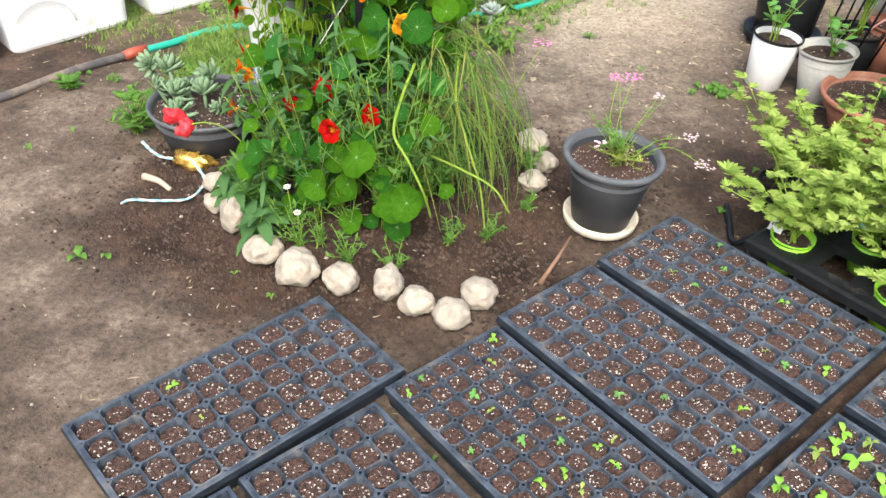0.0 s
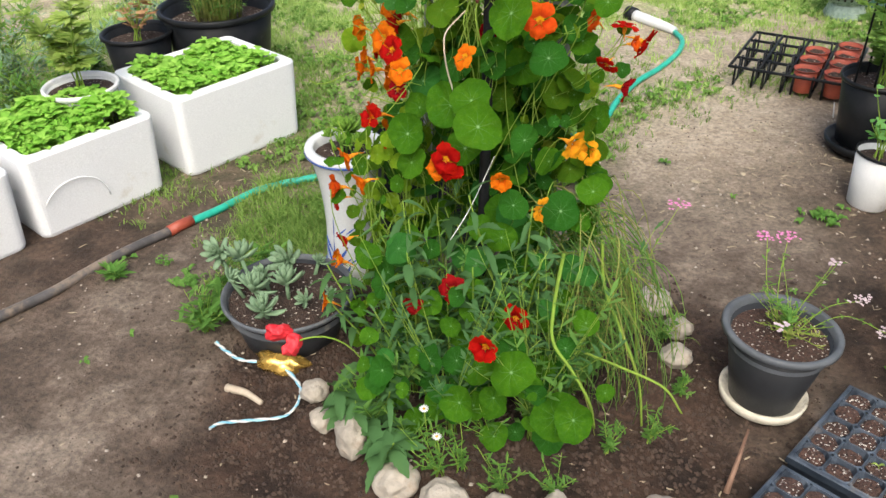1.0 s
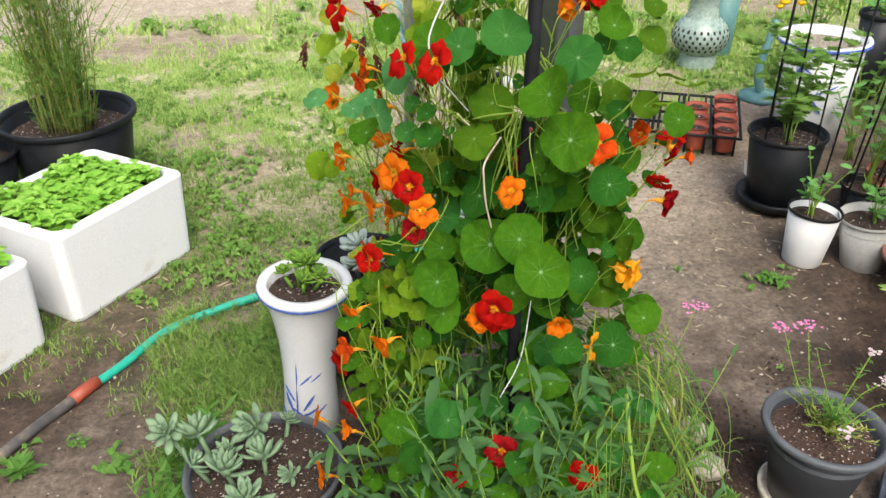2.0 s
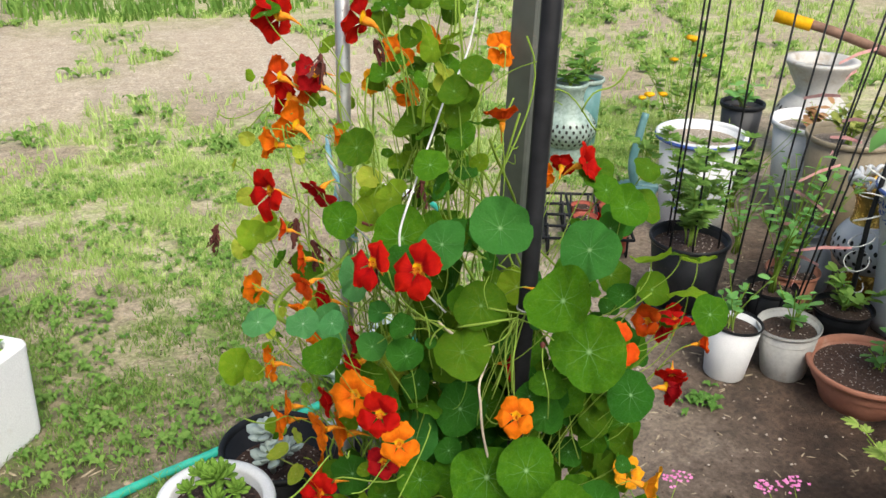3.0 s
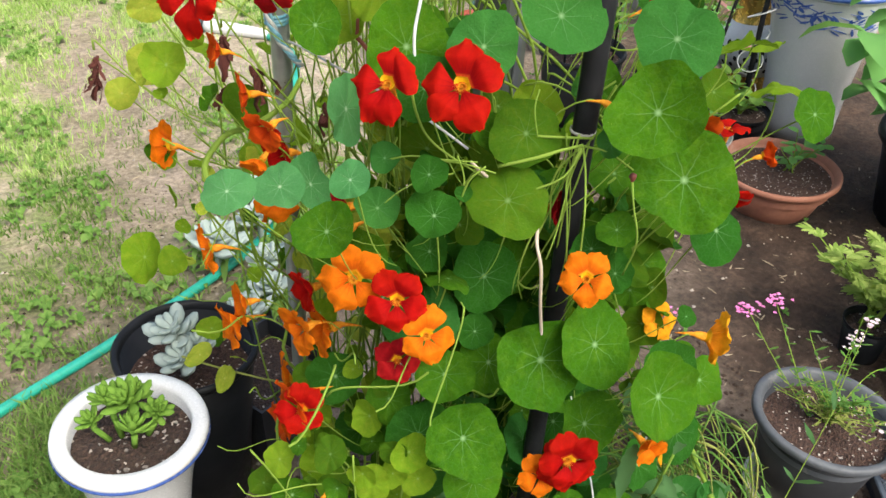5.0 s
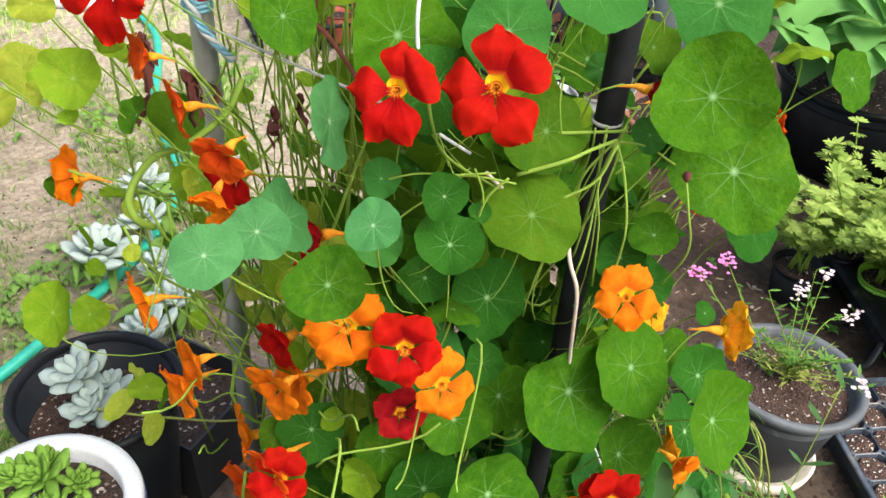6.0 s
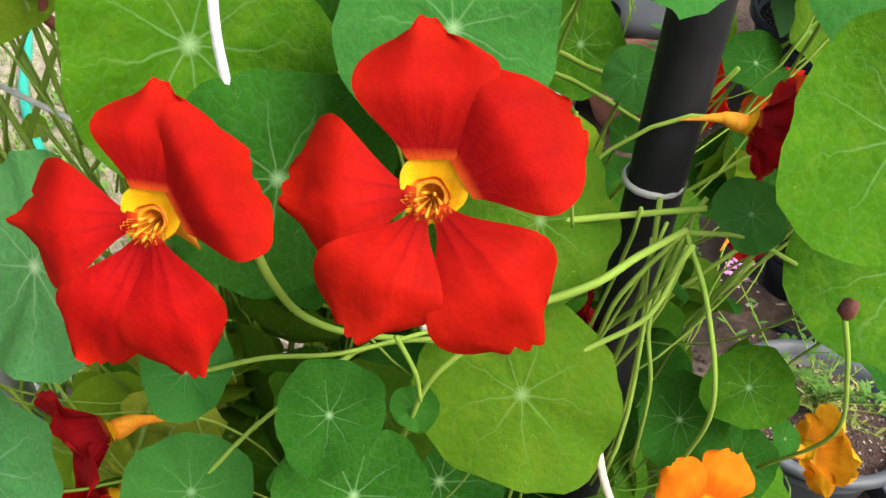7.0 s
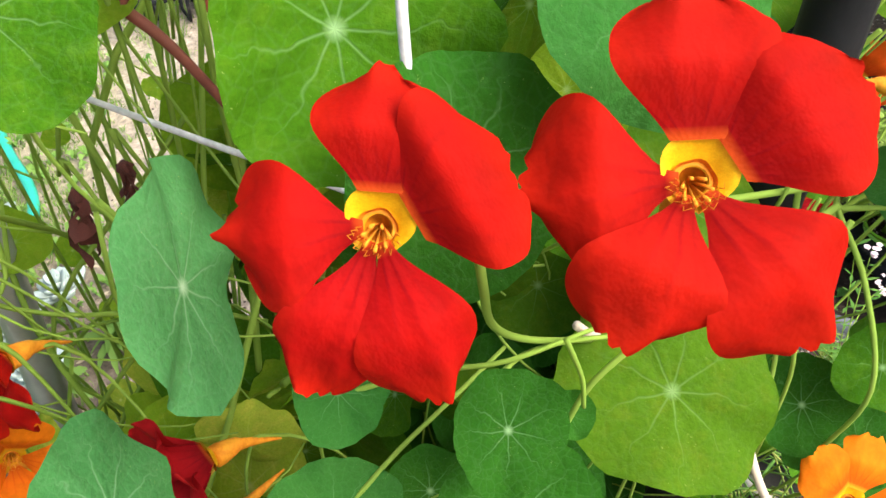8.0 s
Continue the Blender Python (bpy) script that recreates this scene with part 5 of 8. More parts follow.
def box_geo(x0, y0, z0, x1, y1, z1, b=0.003):
    g = Geo()
    def ring(z, o):
        return [(x0 + b - o, y0 - o + 0, z), (x1 - b + o, y0 - o, z), (x1 + o, y0 + b - o, z), (x1 + o, y1 - b + o, z), (x1 - b + o, y1 + o, z), (x0 + b - o, y1 + o, z), (x0 - o, y1 - b + o, z), (x0 - o, y0 + b - o, z)]
    v = ring(z0, 0) + ring(z1, 0)
    return g.add(v, [(q, (q + 1) % 8, 8 + (q + 1) % 8, 8 + q) for q in range(8)] + [tuple(range(8, 16)), tuple(range(8))[::-1]])
part("post", box_geo(-0.031, -0.022, -0.05, 0.031, 0.022, 2.1), POSTGREY, post, smooth=False)
part("channel", box_geo(-0.008, -0.0255, 0.0, 0.008, -0.0225, 2.1, 0.001), RIMGREY, post, smooth=False)
rod = thing("thin_rod", "thin bright steel rod holding up the nasturtium", "rod", (0.807, 3.142, 0.0))
part("rod", Geo().tube([(0, 0, 0.0), (0.027, 0.006, 0.8), (0.052, 0.012, 1.7)], 0.0100, 10), STEEL, rod)
cord_tie = thing("cord_knot", "blue and white cord knotted round the steel rod", "cord", (0.0, 0.0, 0.0))
for k, mt in ((0.0, BLUECORD), (2.1, BLUECORD), (4.2, TWINE)):
    line = spline([(0.816, 3.140, 1.010), (0.814, 3.132, 0.983), (0.822, 3.124, 0.950), (0.821, 3.136, 0.915), (0.827, 3.133, 0.888), (0.838, 3.126, 0.868), (0.846, 3.124, 0.856)], 7)
    part("strand", Geo().tube([p + Vector((0.0022 * math.cos(0.8 * i + k), 0.0022 * math.sin(0.8 * i + k), 0.0)) for i, p in enumerate(line)], 0.0021, 6), mt, cord_tie)
for i in range(3):
    part("wrap", Geo().lathe([(0.0104, -0.002), (0.0128, 0.0), (0.0104, 0.002)], 16, (0.834, 3.148, 0.896 + 0.004 * i)), BLUECORD, cord_tie)


def twine(label, pts, w):
    solo("twine", Geo().tube(spline(pts, 8), w, 7), TWINE if label.startswith("white") else WOOD, label, "twine")


twine("white twine stretched from steel rod into the leaves", [(0.834, 3.160, 0.876), (0.845, 3.128, 0.877), (0.852, 3.062, 0.880), (0.862, 3.000, 0.880), (0.880, 2.945, 0.872), (0.905, 2.905, 0.850)], 0.0012)
twine("white twine hanging from above behind the flowers", [(1.05, 3.12, 1.62), (1.0, 3.07, 1.19), (0.925, 2.985, 1.085), (0.868, 2.918, 1.010), (0.848, 2.901, 0.972), (0.846, 2.898, 0.949)], 0.0013)
twine("pale strap hanging down beside the black stake", [(0.945, 2.845, 0.83), (0.917, 2.815, 0.805), (0.913, 2.801, 0.784), (0.917, 2.801, 0.742), (0.929, 2.807, 0.689)], 0.0015)
twine("pale twine slack between stems under the flowers", [(0.883, 2.868, 0.862), (0.893, 2.868, 0.850), (0.913, 2.872, 0.829)], 0.0015)
twine("white twine hanging through the lower leaves", [(1.00, 2.83, 0.56), (0.965, 2.74, 0.50), (0.93, 2.72, 0.44)], 0.0009)

plant = thing("nasturtium", "climbing nasturtium with round leaves and red orange flowers", "nasturtium", (0.95, 2.88, 0.05))
base = plant.matrix_basis.inverted()
CORE = Vector((0.93, 2.95, 0.0))
leaf_rng, leaf_meshes = random.Random(17), {}


def round_leaf(material, k):
    """A nasturtium leaf, 1 in radius: a shallow wavy shield with a lobed edge."""
    if (material.name, k) in leaf_meshes:
        return leaf_meshes[(material.name, k)]
    rng = random.Random(60 + k)
    g, rings, seg = Geo(), 6, 48
    ph = [rng.uniform(0, 6.28) for _ in range(6)]
    cup, bend = rng.uniform(-0.16, 0.22), rng.uniform(-0.22, 0.22)
    lob = rng.uniform(0.02, 0.04)
    v, f = [(0, 0, -0.05)], []
    for j in range(1, rings + 1):
        q = j / rings
        for i in range(seg):
            a = 2 * math.pi * i / seg
            edge = 0.98 + 0.05 * math.cos(3 * a + ph[0]) + 0.06 * math.cos(2 * a + ph[3]) + lob * abs(math.cos(4.5 * a + ph[5])) + 0.02 * math.cos(5 * a + ph[1]) + 0.010 * math.cos(16 * a + ph[2])
            r = q * edge
            x, y = r * math.cos(a), r * math.sin(a)
            z = -0.05 * (1 - q) ** 2 + cup * q * q + bend * x * x * 1.5 - 0.6 * bend * y * abs(y) + 0.06 * q * q * math.cos(4 * a + ph[2]) + 0.022 * q * math.cos(9 * a + 2 * ph[5]) + 0.05 * q**3 * math.cos(7 * a + ph[4])
            v.append((x, y, z))
    f += [(0, 1 + i, 1 + (i + 1) % seg) for i in range(seg)]
    for j in range(rings - 1):
        for i in range(seg):
            n = (i + 1) % seg
            f.append((1 + j * seg + i, 1 + (j + 1) * seg + i, 1 + (j + 1) * seg + n, 1 + j * seg + n))
    leaf_meshes[(material.name, k)] = g.add(v, f).mesh("leaf", material)
    return leaf_meshes[(material.name, k)]


def stalk(tip, away, rng, owner, r=0.0008):
    """A leaf or flower stalk that curves in from the tip towards the plant's core."""
    tip = Vector(tip)
    root = Vector((CORE.x + rng.uniform(-0.07, 0.09), CORE.y + rng.uniform(-0.1, 0.05), 0)) * 0.6 + Vector((tip.x, tip.y, 0)) * 0.4
    root.z = max(tip.z - rng.uniform(0.09, 0.20), 0.06)
    if (root - tip).length > 0.12:
        root = tip + (root - tip).normalized() * 0.12
    mid = tip + Vector(away) * -0.035
    o = part("stalk", Geo().tube(bez(tip, mid, (mid + root) / 2 + Vector((rng.uniform(-0.03, 0.03), rng.uniform(-0.03, 0.03), -0.03)), root, 9), r * 1.15, 6, r * 0.45), STEM, owner)
    o.matrix_basis = (plant.matrix_basis @ owner.matrix_basis).inverted()


def leaf(x, y, z, r, material, face=None, spin=None, stalked=True):
    p = Vector((x, y, z))
    rng = leaf_rng
    out = Vector((x - CORE.x, y - CORE.y, 0))
    out = out.normalized() if out.length > 0.01 else Vector((0, -1, 0))
    n = Vector(face) if face else out * 0.35 + Vector((-0.30, -0.60, 0.68)) + Vector((rng.uniform(-0.28, 0.28), rng.uniform(-0.22, 0.22), rng.uniform(-0.2, 0.25)))
    n.normalize()
    o = part("leaf", round_leaf(material, rng.randrange(9)), material, plant)
    o.matrix_basis = base @ (Matrix.Translation(p) @ n.to_track_quat("Z", "Y").to_matrix().to_4x4() @ pose(0, 0, 0, 0, 0, rng.uniform(0, 360) if spin is None else spin) @ Matrix.Scale(r * 1.02, 4))
    if stalked:
        stalk(p - n * 0.06 * r, n, rng, o)


petal_meshes = {}


def petal(material, upper, k):
    """One petal, 1 long, base at the origin, rounded blade along +y and slightly dished."""
    key = (material.name, upper, k)
    if key in petal_meshes:
        return petal_meshes[key]
    rng = random.Random(200 + 7 * k + (50 if upper else 0))
    g, nu, nv = Geo(), 14, 16
    ph = [rng.uniform(0, 6.28) for _ in range(5)]
    wide, skew, peak = (0.56 if upper else 0.50), rng.uniform(-0.07, 0.07), rng.uniform(-0.5, 0.5)
    v, f = [], []
    tri = lambda x: 2 * abs(2 * (x - math.floor(x + 0.5))) - 1
    for j in range(nv + 1):
        q = j / nv
        t = 1 - (1 - q) ** 1.35
        if t < 0.60:
            w = (0.26 + 0.74 * smooth01(-0.15, 0.60, t)) if upper else (0.12 + 0.88 * smooth01(0.0, 0.62, t))
        else:
            w = max(1 - ((t - 0.60) / 0.44) ** 2.6, 0.0) ** 0.5
        w = wide * max(w, 0.30 if t > 0.9 else 0.10)
        for i in range(nu + 1):
            u = 2 * i / nu - 1
            rag = smooth01(0.62, 1.0, t) * (0.045 * tri(0.8 * u + ph[0]) + 0.028 * tri(2.1 * u + ph[1]) - 0.07 * u * u + 0.035 * math.exp(-((u - peak) / 0.25) ** 2))
            x = u * w * (1 + 0.05 * math.sin(6 * t + ph[3] + 2 * u)) + skew * t * t
            y = t + rag - 0.05 * u * u * t
            z = (0.16 if upper else 0.28) * smooth01(0.0, 0.55, t) - 0.20 * smooth01(0.45, 1.05, t) - 0.09 * t * u * u + 0.07 * smooth01(0.6, 1.0, t) * u * math.cos(ph[4])
            z += 0.035 * t * math.sin(3.3 * u + ph[2]) + 0.03 * t * t * math.sin(6 * u + 3 * t + ph[3]) + 0.004 * t * math.sin(11 * u + ph[1]) - 0.03 * math.exp(-(u / 0.15) ** 2) * t * (1 - t) * 2
            v.append((x, y, z))
    for j in range(nv):
        for i in range(nu):
            a = j * (nu + 1) + i
            f.append((a, a + 1, a + nu + 2, a + nu + 1))
    petal_meshes[key] = g.add(v, f).mesh("petal", material)
    return petal_meshes[key]


spur_mesh = Geo().lathe([(0.10, 0.0), (0.165, -0.02), (0.165, -0.12), (0.14, -0.26), (0.10, -0.40), (0.04, -0.48)], 14).tube(bez((0, -0.01, -0.34), (0, -0.05, -0.55), (0, -0.16, -0.75), (0, -0.30, -1.05), 8), 0.10, 9, 0.015).mesh("spur", HORN)
throat_mesh = Geo().lathe([(0.135, 0.035), (0.125, 0.01), (0.11, -0.03), (0.08, -0.10), (0.04, -0.17), (0.001, -0.19)], 28, wave=0.05, lobes=5).mesh("throat", THROAT)
g = Geo()
steps = [float(t) for t in np.linspace(0, 1, 7)]
for t in steps:
    for i in range(36):
        a = radians(10 * i)
        up = 0.5 + 0.5 * math.cos(a - radians(74))
        q = 0.09 + (0.09 + 0.15 * up * up) * t * (1 + 0.06 * math.cos(5 * a))
        g.v.append((q * math.cos(a), q * math.sin(a), -0.02 + (0.05 + 0.07 * up) * smooth01(0, 1.0, t)))
g.f = [(j * 36 + i, j * 36 + (i + 1) % 36, j * 36 + 36 + (i + 1) % 36, j * 36 + 36 + i) for j in range(6) for i in range(36)]
sepal_mesh = g.mesh("sepal", YELLOW)
g = Geo()
for i in range(7):
    a = i * 0.9 + 0.2
    g.tube([(0.02 * math.cos(a), 0.02 * math.sin(a), -0.12), (0.06 * math.cos(a), 0.06 * math.sin(a) - 0.03, 0.02), (0.09 * math.cos(a), 0.08 * math.sin(a) - 0.06, 0.13)], 0.008, 5, 0.014)
for i in range(20):
    a = radians(176 + 9 * i)
    q = 0.13 + 0.03 * (i % 3)
    g.tube([(q * 0.8 * math.cos(a), q * 0.8 * math.sin(a), 0.05), (q * math.cos(a), q * math.sin(a), 0.12), (q * 0.85 * math.cos(a + 0.2), q * 0.85 * math.sin(a + 0.2), 0.17 + 0.02 * (i % 2))], 0.0045, 4, 0.0018)
fringe_mesh = g.mesh("fringe", HORN)
flower_rng = random.Random(23)


def flower(x, y, z, r, material, how="open", face=None, roll=None, angles=None, droop=0.0):
    """A five-petalled funnel flower with a spur; how: 'open' looks at the path, 'side' shows its profile."""
    rng = flower_rng
    p = Vector((x, y, z))
    r *= 1.0 if face else 1.12 if how == "open" else 1.2
    out = Vector((x - CORE.x, y - CORE.y, 0))
    out = out.normalized() if out.length > 0.01 else Vector((0, -1, 0))
    if face:
        n = Vector(face)
    elif how == "open":
        n = Vector((-0.32, -0.72, 0.42)) + out * 0.25 + Vector((rng.uniform(-0.2, 0.2), rng.uniform(-0.15, 0.15), rng.uniform(-0.2, 0.2)))
    else:
        n = out * 0.9 + Vector((rng.uniform(-0.5, 0.25), rng.uniform(-0.4, 0.25), rng.uniform(-0.3, 0.25)))
    n.normalize()
    o = part("flower", throat_mesh, THROAT, plant, {"red_petal": "bright red flower", "orange_petal": "orange flower", "crimson_petal": "deep crimson flower", "flame_petal": "flame orange-red flower", "amber_petal": "amber yellow flower"}[material.name])
    turn = n.to_track_quat("Z", "Y").to_matrix().to_4x4()
    m = Matrix.Translation(p) @ turn @ pose(0, 0, 0, 0, 0, rng.uniform(-25, 25) if roll is None else roll) @ Matrix.Scale(r, 4)
    o.matrix_basis = base @ m
    close = 0 if how == "open" else rng.uniform(12, 44)
    for i, a in enumerate(angles or (58, 120, 194, 266, 338)):
        a, long, wide, lean = a if isinstance(a, tuple) else (a, 1.0, 1.0, 0.0)
        q = part("petal", petal(material, i < 2, rng.randrange(7)), material, o)
        d = rng.uniform(-6, 6) if angles is None else 0
        tilt = close + rng.uniform(-7, 9) + (6 if i < 2 else -2) - droop + lean
        off = 0.24 if i < 2 else 0.09
        q.matrix_basis = pose(off * math.cos(radians(a)), off * math.sin(radians(a)), (0.10 if i < 2 else 0.02) + 0.012 * i, 0, 0, a - 90 + d) @ pose(0, 0, 0, tilt, 0, 0) @ Matrix.Diagonal((wide, long, 1, 1)) @ Matrix.Scale((0.90 if i < 2 else 0.94) * rng.uniform(0.95, 1.06), 4)
    part("spur", spur_mesh, HORN, o, "orange spur")
    part("sepal", sepal_mesh, YELLOW, o, "yellow sepals behind the upper petals")
    part("fringe", fringe_mesh, HORN, o, "fine orange fringe and stamens")
    stalk(p - n * 0.3 * r, n, rng, o, 0.0008)
    return o


def withered(x, y, z, r):
    rng = flower_rng
    g = bumpy(0.22, 2, 0.7, 2.2, x * 50, (1, 1, 1.5))
    for i in range(7):
        a, w, k = rng.uniform(0, 6.28), rng.uniform(0.14, 0.30), rng.uniform(0.9, 2.2)
        pts, side, q = [], Vector((math.cos(a), math.sin(a), 0)), Vector((0, 0, 0.1))
        for j in range(6):
            pts.append(q.copy())
            q += side * rng.uniform(-0.10, 0.34) + Vector((rng.uniform(-0.2, 0.2), rng.uniform(-0.2, 0.2), -0.24 * k))
        g.strip(pts, [w * rng.uniform(0.35, 1.1) for _ in pts], (-side.y, side.x, rng.uniform(-0.8, 0.8)), rng.uniform(-0.9, 0.9))
    o = part("withered_flower", g, WILT, plant, "shrivelled dark brown flower")
    o.matrix_basis = base @ (pose(x, y, z, rng.uniform(-25, 25), rng.uniform(-25, 25), rng.uniform(0, 360)) @ Matrix.Scale(r, 4))
    stalk((x, y, z + r * 0.8), (0, -0.3, -1), rng, o, 0.001)


# the two large red flowers that face the path
flower(0.807, 2.872, 0.9475, 0.0264, RED, "open", (-0.66, -0.46, 0.58), 0, ((33, 0.76, 1.20, 0), (88, 0.90, 0.86, 0), (186, 1.0, 1.10, 0), (251, 1.26, 0.86, 0), (294, 1.24, 0.92, 0)), 2)
flower(0.8473, 2.8335, 0.9518, 0.0296, RED, "open", (-0.62, -0.42, 0.62), 0, ((37, 0.98, 1.06, 0), (95, 0.98, 0.92, 0), (186, 0.95, 1.05, 0), (249, 1.05, 0.95, 0), (312, 1.12, 1.0, 0)), 2)
leaf(0.904, 2.842, 0.832, 0.033, OLIVE, (-0.45, -0.45, 0.77))
leaf(0.998, 2.781, 0.917, 0.0375, MID, (-0.70, -0.45, 0.55))
leaf(1.028, 2.766, 0.854, 0.043, MID, (-0.55, -0.55, 0.62))
leaf(1.093, 2.770, 0.778, 0.031, DEEP)
leaf(0.950, 2.851, 0.981, 0.034, BLUE)
leaf(0.837, 2.860, 0.868, 0.0150, DEEP, (-0.35, -0.5, 0.78))
leaf(0.840, 2.856, 0.830, 0.0215, DEEP, (-0.40, -0.45, 0.78))
leaf(0.747, 2.864, 0.842, 0.0235, MID, (-0.50, -0.45, 0.75))
leaf(1.182, 2.764, 0.876, 0.023, MID)
leaf(1.101, 2.838, 0.992, 0.024, MID)
leaf(0.811, 2.950, 1.057, 0.024, OLIVE)
leaf(0.888, 2.915, 1.040, 0.019, MID)
leaf(0.790, 2.955, 0.968, 0.021, MID, (-0.2, -0.8, 0.5))
leaf(0.884, 2.860, 0.966, 0.0275, BLUE, (-0.45, -0.62, 0.60))
leaf(0.923, 2.798, 0.675, 0.043, MID)
leaf(0.963, 2.772, 0.696, 0.037, MID)
leaf(0.982, 2.705, 0.678, 0.040, MID)
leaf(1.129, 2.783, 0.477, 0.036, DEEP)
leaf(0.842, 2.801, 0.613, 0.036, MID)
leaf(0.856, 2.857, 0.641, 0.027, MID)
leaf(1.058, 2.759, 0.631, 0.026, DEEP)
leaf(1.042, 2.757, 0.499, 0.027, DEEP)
leaf(1.186, 2.810, 0.507, 0.028, MID)
leaf(0.849, 2.790, 0.560, 0.029, MID)
leaf(0.767, 2.731, 0.387, 0.028, MID)
leaf(0.841, 2.671, 0.446, 0.028, BLUE)
leaf(0.963, 2.561, 0.184, 0.033, MID)
leaf(1.022, 2.586, 0.168, 0.032, MID)
leaf(1.173, 2.527, 0.196, 0.036, MID)
leaf(1.058, 2.549, 0.278, 0.041, MID)
leaf(1.142, 2.572, 0.158, 0.044, MID)
leaf(0.953, 2.659, 0.184, 0.033, DEEP)
leaf(0.992, 2.608, 0.229, 0.031, MID)
leaf(1.234, 2.644, 0.162, 0.018, MID)
leaf(0.933, 2.682, 0.267, 0.020, MID)
leaf(1.131, 2.605, 0.070, 0.031, DEEP)
leaf(1.046, 2.818, 0.955, 0.036, BLUE, (-0.55, -0.45, 0.70))
leaf(0.857, 2.929, 0.946, 0.036, MID, (-0.30, -0.80, 0.42))
leaf(0.820, 2.902, 0.867, 0.0130, BLUE, (-0.25, -0.62, 0.75))
leaf(0.809, 2.896, 0.825, 0.0185, BLUE, (-0.30, -0.55, 0.78))
leaf(0.872, 2.861, 0.838, 0.0075, DEEP, (-0.45, -0.43, 0.78))
leaf(0.749, 2.822, 0.910, 0.0142, PALE, (-0.5, -0.5, 0.68))
leaf(0.677, 2.873, 0.896, 0.0185, PALE, (-0.35, -0.35, 0.85))
leaf(0.731, 2.912, 0.862, 0.020, PALE, (-0.45, -0.35, 0.80))
leaf(0.831, 2.863, 0.566, 0.032, DEEP)
leaf(0.792, 2.969, 0.577, 0.028, DEEP)
leaf(0.822, 2.906, 0.583, 0.024, MID)
leaf(0.921, 2.891, 0.712, 0.033, DEEP)
leaf(0.872, 2.914, 0.745, 0.020, DEEP)
leaf(0.934, 2.862, 0.878, 0.030, OLIVE, (-0.25, -0.70, 0.62))
leaf(0.846, 2.882, 0.932, 0.027, DEEP, (-0.40, -0.66, 0.62))
leaf(0.664, 3.160, 0.660, 0.027, LIME, (0.55, -0.7, 0.4))
leaf(0.732, 3.219, 0.838, 0.018, LIME)
leaf(0.800, 2.926, 0.906, 0.0285, PALE, (0.55, -0.72, 0.25))
leaf(0.777, 3.075, 0.794, 0.020, LIME, (-0.2, -0.8, 0.5))
leaf(0.999, 2.809, 0.745, 0.023, DEEP)
leaf(0.906, 2.854, 0.635, 0.032, MID)
leaf(0.953, 2.759, 0.610, 0.031, MID)
leaf(0.899, 2.871, 0.666, 0.017, DEEP)
leaf(1.107, 2.791, 0.653, 0.011, DEEP)
leaf(1.005, 2.802, 0.786, 0.015, MID)
leaf(0.839, 2.695, 0.427, 0.031, BLUE)
leaf(0.769, 2.937, 0.839, 0.027, PALE, (0.62, -0.62, 0.48))
leaf(0.752, 3.203, 1.164, 0.020, MID)
leaf(0.835, 3.196, 1.121, 0.018, LIME)
leaf(0.906, 3.034, 1.049, 0.029, OLIVE)
leaf(0.860, 2.988, 0.973, 0.025, LIME)
leaf(0.855, 3.052, 0.932, 0.031, LIME)
leaf(0.958, 2.988, 0.999, 0.014, DEEP)
leaf(0.698, 3.066, 0.912, 0.021, LIME)
leaf(0.765, 3.075, 0.852, 0.022, OLIVE, (0.2, -0.85, 0.4))
leaf(0.943, 3.162, 1.090, 0.018, MID)
leaf(1.027, 3.122, 1.077, 0.016, LIME)
leaf(1.093, 2.855, 0.959, 0.018, DEEP)
leaf(1.118, 2.917, 0.981, 0.019, MID)
leaf(1.150, 2.850, 0.910, 0.026, LIME, (-0.1, 0.35, 1.0))
leaf(1.20, 2.86, 0.905, 0.022, OLIVE, (0.3, 0.3, 1.0))
leaf(1.180, 2.810, 0.885, 0.024, LIME, (0.1, 0.4, 1.0))
leaf(1.240, 2.88, 0.88, 0.022, LIME, (0.1, 0.4, 1.0))
leaf(1.006, 2.876, 0.896, 0.0115, BLUE, (-0.7, -0.45, 0.55))
leaf(0.985, 2.813, 0.878, 0.0125, BLUE, (-0.6, -0.3, 0.72))
leaf(0.980, 2.813, 0.772, 0.0185, DEEP, (-0.55, -0.3, 0.76))
leaf(0.990, 2.789, 0.756, 0.0170, DEEP, (-0.55, -0.25, 0.78))
leaf(0.988, 2.794, 0.801, 0.0165, MID, (-0.6, -0.3, 0.72))
leaf(0.735, 3.300, 0.815, 0.024, SALLOW, (-0.45, -0.6, 0.65))
leaf(0.700, 3.290, 0.790, 0.018, SALLOW, (-0.1, -0.9, 0.3))
flower(0.951, 2.784, 0.768, 0.023, ORANGE, "open", (-0.5, -0.55, 0.66))
flower(0.809, 2.865, 0.746, 0.024, RED)
flower(0.787, 2.903, 0.754, 0.026, ORANGE)
flower(0.757, 2.949, 0.676, 0.022, ORANGE, 'side')
flower(0.709, 3.052, 0.722, 0.020, ORANGE, 'side')
flower(0.717, 3.026, 0.644, 0.023, ORANGE, 'side')
flower(0.786, 3.030, 0.818, 0.026, RED, 'open', (-0.85, -0.15, 0.22), 0, ((58, 1, 1, 34), (120, 1, 1, 34), (194, 1, 1, 22), (266, 1, 1, 22), (338, 1, 1, 22)))
flower(0.742, 2.945, 0.575, 0.022, RED)
flower(1.137, 2.784, 0.617, 0.024, AMBER, 'side')
flower(0.814, 2.875, 0.665, 0.018, CRIMSON)
flower(0.703, 3.121, 0.804, 0.019, ORANGE, 'side')
flower(0.826, 2.843, 0.715, 0.022, ORANGE)
